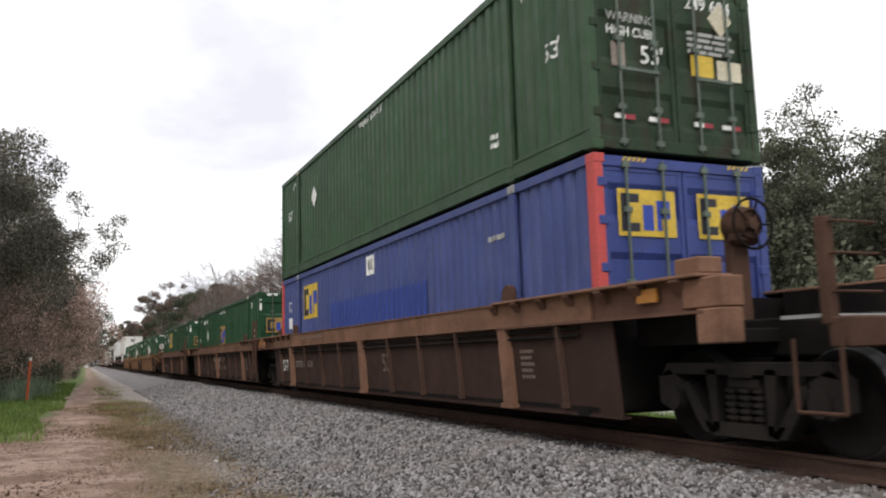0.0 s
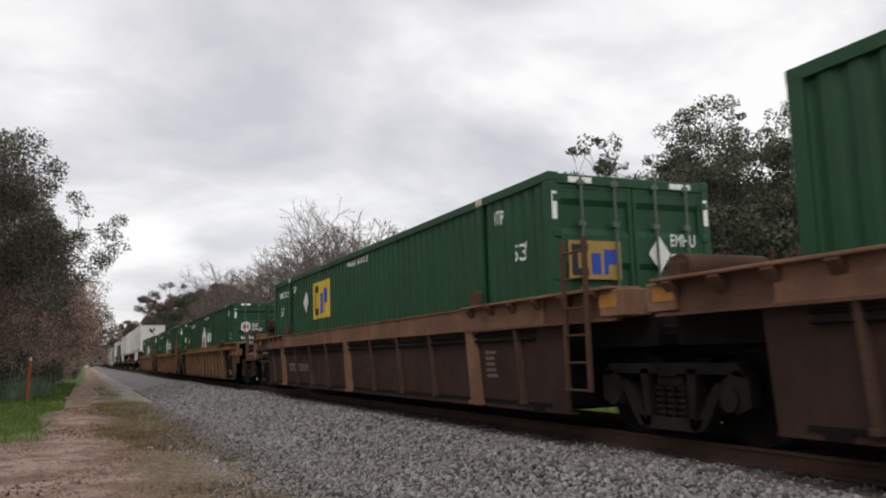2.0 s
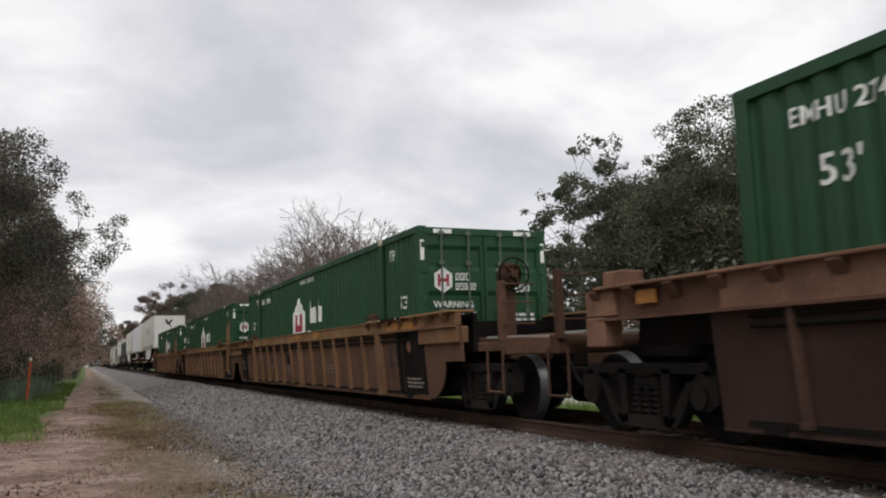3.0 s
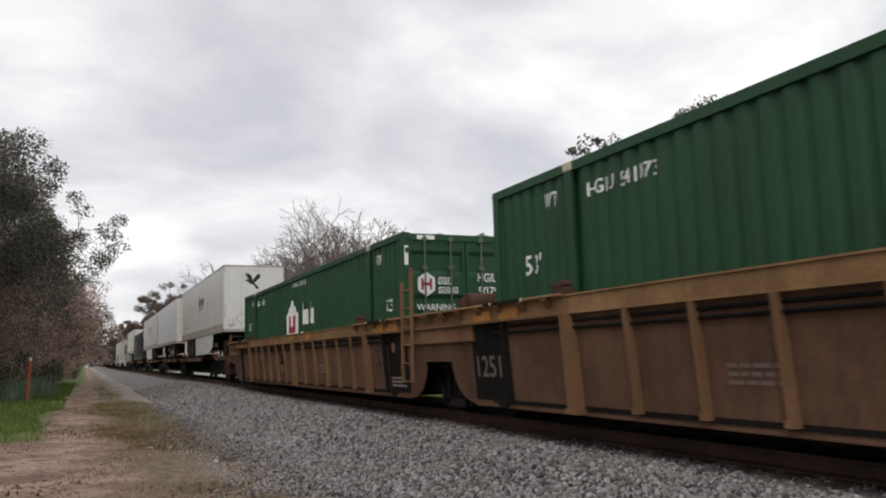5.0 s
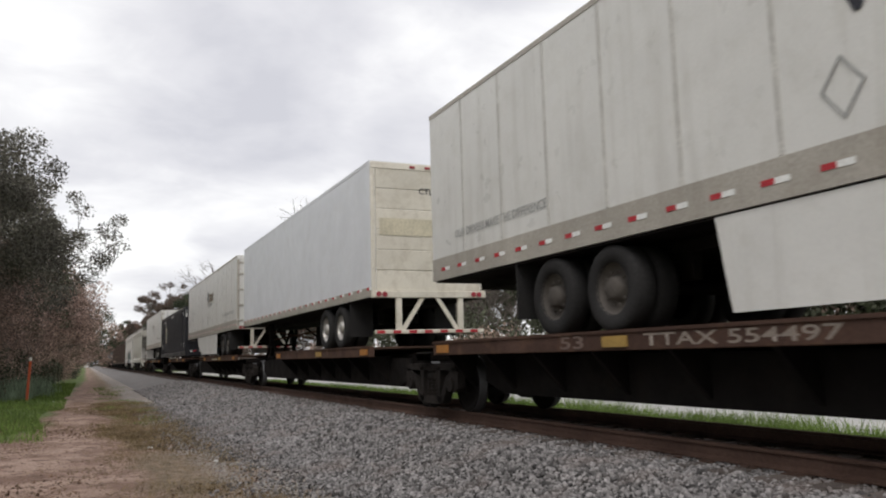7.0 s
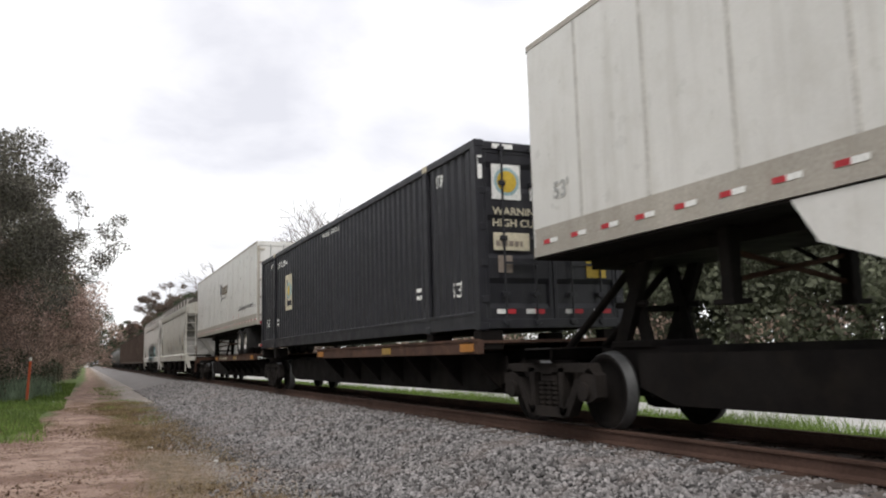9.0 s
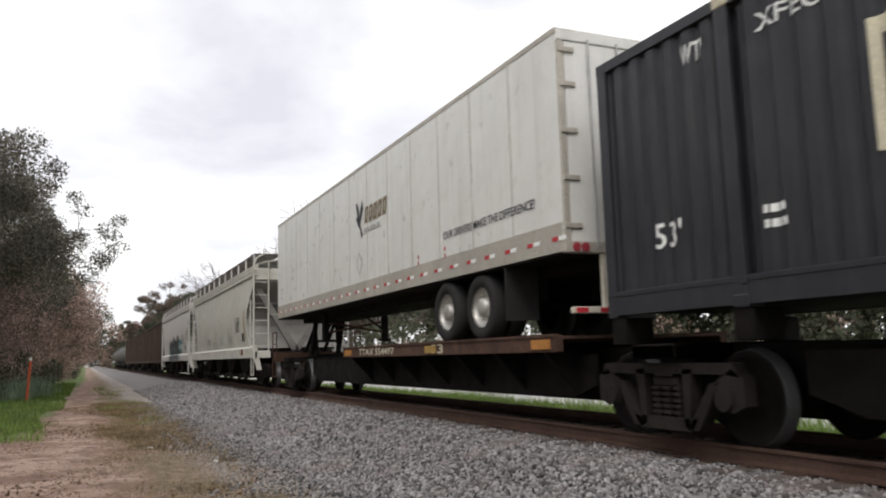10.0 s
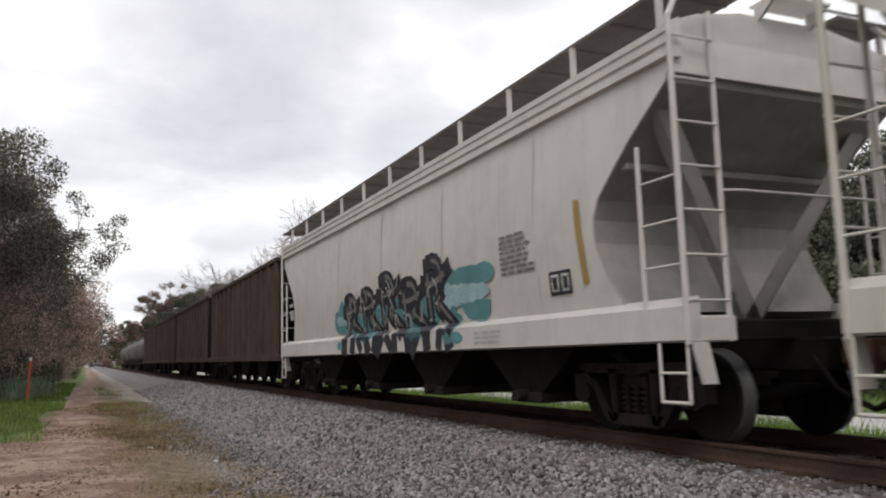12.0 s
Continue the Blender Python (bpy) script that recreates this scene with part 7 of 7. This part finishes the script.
# ---- trees ----
def limbs(rng, start, direction, length, radius, depth, spread, shape, tips, droop=0.0, keep=0.012):
    """Tapered, bending branches; tips gathers the ends."""
    p, d, r = Vector(start), Vector(direction).normalized(), radius
    steps = 3 if depth > 1 else 2
    for k in range(steps):
        d = (d + Vector(rng.normal(0, 0.16, 3)) + Vector((0, 0, -droop))).normalized()
        q = p + d * (length / steps)
        r2 = max(r * 0.82, keep)
        shape.tube(p, q, r, r2, n=6 if r > 0.06 else 4)
        if depth > 0 and k > 0:
            side = d.orthogonal().normalized()
            side.rotate(Matrix.Rotation(rng.uniform(0, 6.28), 3, d))
            limbs(rng, q, (d * (1 - spread) + side * spread * 1.3), length * rng.uniform(0.55, 0.8), r2 * 0.62, depth - 1, spread, shape, tips, droop, keep)
        p, r = q, r2
    if depth > 0:
        for k in range(2):
            side = d.orthogonal().normalized()
            side.rotate(Matrix.Rotation(rng.uniform(0, 6.28), 3, d))
            limbs(rng, p, (d * (1 - spread * 0.7) + side * spread), length * rng.uniform(0.6, 0.85), r * 0.75, depth - 1, spread, shape, tips, droop, keep)
    else:
        tips.append(tuple(p))


def leaf_quads(rng, centres, n, spread, size, flatten=0.75):
    """Small leaf quads thrown round many centres."""
    c = np.array(centres)
    i = rng.integers(0, len(c), n)
    weight = rng.uniform(0.55, 1.2, len(c))
    ball = rng.normal(0, 1, (n, 3))
    ball *= (rng.uniform(0.2, 1.0, n) ** 0.6 / np.linalg.norm(ball, axis=1))[:, None]
    p = c[i] + ball * np.array([spread, spread, spread * flatten]) * 1.5 * weight[i][:, None]
    a = rng.normal(0, 1, (n, 3)); a /= np.linalg.norm(a, axis=1)[:, None]
    b = rng.normal(0, 1, (n, 3)); b -= a * (a * b).sum(1)[:, None]; b /= np.linalg.norm(b, axis=1)[:, None]
    s = (size * rng.uniform(0.6, 1.3, n))[:, None]
    return np.stack([p - a * s, p - b * s * 0.55, p + a * s, p + b * s * 0.55], 1)


def tree(name, x, y, height, seed, label, leaf="leaf", leaves=26000, size=0.11, spread=0.55, bark="bark", depth=4, fork=0.28, radius=0.32, limbs_n=5, wide=0.55, tilt=(0, 0), group="", z=GROUND, keep=0.012):
    rng = np.random.default_rng(seed)
    t = new(name)
    t.matrix_basis = pose(x, y, z)
    tagged(t, label, "tree", group)
    s, tips = Shape(), []
    h = height * fork
    top = Vector((tilt[0] * 0.3, tilt[1] * 0.3, h))
    s.tube((0, 0, -0.2), top * 0.5, radius * 1.25, radius, n=10)
    s.tube(top * 0.5, top, radius, radius * 0.9, n=10)
    for k in range(limbs_n):
        a = 2 * math.pi * (k + rng.uniform(-0.3, 0.3)) / limbs_n
        w = wide * rng.uniform(0.6, 1.25)
        d = (w * math.cos(a) + tilt[0] * 0.12, w * math.sin(a) + tilt[1] * 0.12, rng.uniform(0.7, 1.1))
        limbs(rng, top, d, height * rng.uniform(0.26, 0.34), radius * 0.55, depth - 1, 0.48, s, tips, 0.0, keep)
    limbs(rng, top, (tilt[0] * 0.1, tilt[1] * 0.1, 1), height * 0.33, radius * 0.7, depth - 1, 0.42, s, tips, 0.0, keep)
    part("trunk", s, bark, t, "branching bark-covered trunk and limbs")
    if leaves:
        part("crown", quads_mesh("crown", leaf, leaf_quads(rng, tips, leaves, spread, size)), leaf, t, "uneven leafy crown")
    return t


# oaks behind the road
tree("oak_tree", 25.5, 26.5, 10.5, 21, "broad dark green live oak behind the road", leaves=80000, size=0.068, spread=0.55, radius=0.42, wide=0.62, limbs_n=6, group="live oaks")
tree("oak_tree", 29.0, 23.0, 10.0, 22, "spreading dark green live oak behind the road", leaves=80000, size=0.068, spread=0.55, radius=0.42, wide=0.72, limbs_n=6, group="live oaks")
tree("oak_tree", 27.0, 17.5, 7.8, 25, "low dark green live oak with pale forked limbs", leaves=30000, size=0.085, spread=0.4, radius=0.36, wide=0.85, group="live oaks", bark="pale_bark")
tree("oak_tree", 25.6, 32.0, 12.0, 23, "slender green oak with gaps in its crown", leaves=12000, size=0.085, spread=0.30, radius=0.2, wide=0.30, limbs_n=4, group="live oaks")
tree("oak_tree", 25.6, 31.5, 9.2, 24, "dark green oak behind the road", leaves=32000, size=0.085, spread=0.38, radius=0.3, wide=0.45, group="live oaks")
tree("oak_tree", 30.6, 36.6, 7.2, 26, "small rounded dark green oak", leaves=24000, size=0.09, spread=0.40, radius=0.26, wide=0.55, group="live oaks")
tree("oak_tree", 36.0, 34.0, 9.6, 27, "dark green live oak farther back", leaves=30000, size=0.11, spread=0.5, radius=0.4, wide=0.7, group="live oaks")


def thicket(name, n, centres, spread, size, material, label, twig=0):
    q = leaf_quads(np.random.default_rng(n), centres, n, spread, size, 0.9)
    q[:, :, 2] = np.maximum(q[:, :, 2], GROUND + 0.02)
    return single(name, quads_mesh(name, material, q), material, label, "shrubs", "stuff")


trng = np.random.default_rng(5)


def clumps(n, xr, yr, zr):
    return np.stack([trng.uniform(*xr, n), trng.uniform(*yr, n), GROUND + trng.uniform(*zr, n)], 1)


thicket("understorey", 85000, np.concatenate([clumps(220, (19, 30), (6, 62), (0.3, 3.8)), clumps(90, (22, 34), (12, 40), (2.5, 6.0)), clumps(120, (30, 34), (4, 40), (0.3, 5.5))]), 0.75, 0.12, "leaf", "dark green understorey behind the road")
thicket("brown_scrub", 12000, clumps(70, (17.5, 28), (8, 70), (0.3, 2.6)), 0.7, 0.10, "dead", "brown winter scrub behind the road")

# wood on the near verge
tree("oak_tree", -7.0, 38.5, 11.2, 31, "tall dark evergreen oak overhanging the dirt track", leaf="leaf_brown", leaves=90000, size=0.065, spread=0.60, radius=0.36, wide=0.5, limbs_n=6, tilt=(0.6, 0.5), group="verge trees")
tree("oak_tree", -8.6, 35.0, 11.6, 32, "dark evergreen oak at the wood's edge", leaf="leaf_brown", leaves=50000, size=0.065, spread=0.60, radius=0.34, wide=0.55, group="verge trees")
tree("oak_tree", -6.4, 52.0, 11.0, 33, "leaning green oak with a thin outer crown", leaf="leaf_brown", leaves=50000, size=0.075, spread=0.5, radius=0.28, wide=0.55, tilt=(0.9, 0), group="verge trees")
tree("bare_tree", -6.5, 46.0, 7.5, 34, "leafless brown tree tangled with vines", leaf="dead", leaves=18000, size=0.06, spread=0.5, radius=0.2, wide=0.5, bark="bark", group="verge trees")
# unseen oaks added beside and behind the camera, to dim the train's near side
for i, (x, y) in enumerate(((-9.5, 14), (-10.5, 2), (-9.5, -9), (-11, -20), (-9, 24))):
    tree("oak_tree", x, y, 8.5, 80 + i, "dark evergreen oak at the wood's edge", leaves=9000, size=0.20, spread=0.6, radius=0.3, wide=0.6, depth=3, group="verge trees")
for i, (x, y, h) in enumerate(((-5.2, 58, 11.5), (-3.9, 66, 11.0), (-3.3, 78, 9.5), (-2.6, 92, 8.6), (-2.2, 110, 8.6), (-2.0, 132, 9), (-2.0, 160, 10), (-2.2, 200, 11), (-3, 250, 12))):
    tree("scrub_tree", x, y, h, 40 + i, "brown mixed scrub tree at the wood's edge", leaf="dead" if i % 3 else "leaf", leaves=20000, size=0.09, spread=0.62, radius=0.2, wide=0.32, depth=4, fork=0.12, group="verge trees")
thicket("verge_thicket", 190000, np.concatenate([clumps(150, (-10, -4.0), (42, 56), (0.4, 6.5)), clumps(150, (-9, -2.4), (56, 75), (0.3, 6.5)), clumps(120, (-7, -1.3), (75, 110), (0.3, 5.5)), clumps(90, (-6, -0.7), (110, 240), (0.3, 6.0))]), 0.75, 0.055, "dead", "tangled brown winter thicket along the dirt track")
thicket("verge_undergrowth", 40000, np.concatenate([clumps(110, (-10, -3.4), (41, 62), (0.1, 2.4)), clumps(90, (-8, -2.0), (62, 90), (0.1, 2.2)), clumps(60, (-6, -1.0), (90, 200), (0.1, 2.2)), clumps(40, (-10, -5.0), (40, 60), (2.0, 6.0))]), 0.55, 0.09, "leaf", "dark green undergrowth below the trees")

for i, (x, y, h) in enumerate(((-5.6, 45.5, 6.5), (-4.9, 48.5, 7.5), (-7.4, 44.0, 6.0), (-4.2, 53.5, 7.0), (-6.0, 50.0, 8.0), (-8.4, 46.5, 6.5), (-3.6, 60.0, 7.0))):
    tree("bare_sapling", x, y, h, 95 + i, "slim leafless sapling with brown twigs", leaf="dead", leaves=3500, size=0.05, spread=0.4, bark="pale_bark", depth=4, fork=0.35, radius=0.09, wide=0.35, limbs_n=4, group="verge saplings")

# leafless trees beyond the track
for i, (x, y, h) in enumerate(((22.5, 79.0, 14.6), (19.5, 84.0, 11.5), (20.5, 118.0, 14.0), (18.5, 104.0, 11.5), (26.0, 50.0, 7.2), (25, 88, 15.5), (20, 135, 14), (24.5, 72, 13.0))):
    tree("bare_tree", x, y, h, 60 + i, "leafless tree with reddish winter buds", leaf="bud", leaves=12000 if i != 4 else 700, size=0.055, spread=0.45, bark="pale_bark", depth=5, radius=0.26, wide=0.5, fork=0.22, limbs_n=7, group="bare trees", keep=0.026 if i != 4 else 0.012)
far_kinds = []
for i in range(4):
    far_kinds.append(tree("far_tree", 18 + 2 * i, 130 + 12 * i, 13.5 + i * 0.8, 70 + i, "brown-grey winter tree in the distant wood" if i % 2 else "dull green tree in the distant wood", leaf="bud" if i == 1 else "far_brown" if i == 3 else "leaf_far", leaves=12000, size=0.15, spread=0.6, radius=0.25, wide=0.5, depth=3, group="distant trees"))
frnd = random.Random(9)
for k in range(34):
    y = 150 + k * 13
    copy_thing(far_kinds[frnd.choice((0, 1, 1, 2, 3, 3))], pose(frnd.uniform(13.5, 26), y + frnd.uniform(-5, 5), GROUND, 0, 0, frnd.uniform(0, 360)))
for k in range(14):
    copy_thing(far_kinds[frnd.choice((0, 2, 3))], pose(frnd.uniform(-12, -3.0), 250 + k * 22, GROUND, 0, 0, frnd.uniform(0, 360)))
for k in range(12):
    copy_thing(far_kinds[frnd.choice((0, 2))], pose(-14 + k * 3.2 + frnd.uniform(-1, 1), 640 + frnd.uniform(-30, 40), GROUND, 0, 0, frnd.uniform(0, 360)))
for k in range(26):
    copy_thing(far_kinds[frnd.choice((0, 0, 2, 3))], pose(frnd.uniform(36, 60), 46 + k * 6, GROUND, 0, 0, frnd.uniform(0, 360)))
thicket("far_scrub", 48000, np.concatenate([clumps(140, (14.5, 24), (70, 200), (0.3, 7.0)), clumps(80, (13, 24), (200, 420), (0.5, 9.0)), clumps(160, (-45, 30), (430, 520), (0.3, 9.0))]), 1.2, 0.20, "far_brown", "brown scrub below the distant trees")
thicket("far_hedge", 9000, np.concatenate([clumps(120, (-26, 24), (440, 470), (0.0, 8.0)), clumps(40, (-30, 30), (440, 470), (7.0, 11.0))]), 1.8, 0.5, "leaf_far", "dull green hedge closing the view far down the track")
# light car far down the track
veh = new("far_car")
veh.matrix_basis = pose(0.3, 380, GROUND)
tagged(veh, "small pale car far down the dirt track", "car")
part("body", Shape().prism([(-0.9, 0.3), (0.9, 0.3), (0.92, 0.8), (0.7, 0.95), (0.55, 1.45), (-0.55, 1.45), (-0.7, 0.95), (-0.92, 0.8)], "y", -2.1, 2.1), "d_white", veh)
for x in (-0.75, 0.75):
    for y in (-1.3, 1.3):
        part("wheel", Shape().tube((x - 0.1, y, 0.32), (x + 0.1, y, 0.32), 0.32, n=12), "tyre", veh)


# ---- movement ----
def motions():
    """The whole train runs towards the camera at one speed, and its wheels turn with it."""
    for ob, s, z in ROLLING:
        walk(ob, [(0.0, pose(TRACK, s, z)), (12.0, pose(TRACK, s - 12 * SPEED, z))])
    turn = math.degrees(SPEED / 30 / WHEEL_R)
    rows = [[(k / 30, pose(0, e, WHEEL_R, turn * k)) for k in range(361)] for e in (-0.89, 0.89)]
    for ob in [o for o in scene.objects if o.name.startswith("wheelset")]:
        walk(ob, rows[0] if ob.location.y < 0 else rows[1])


motions()
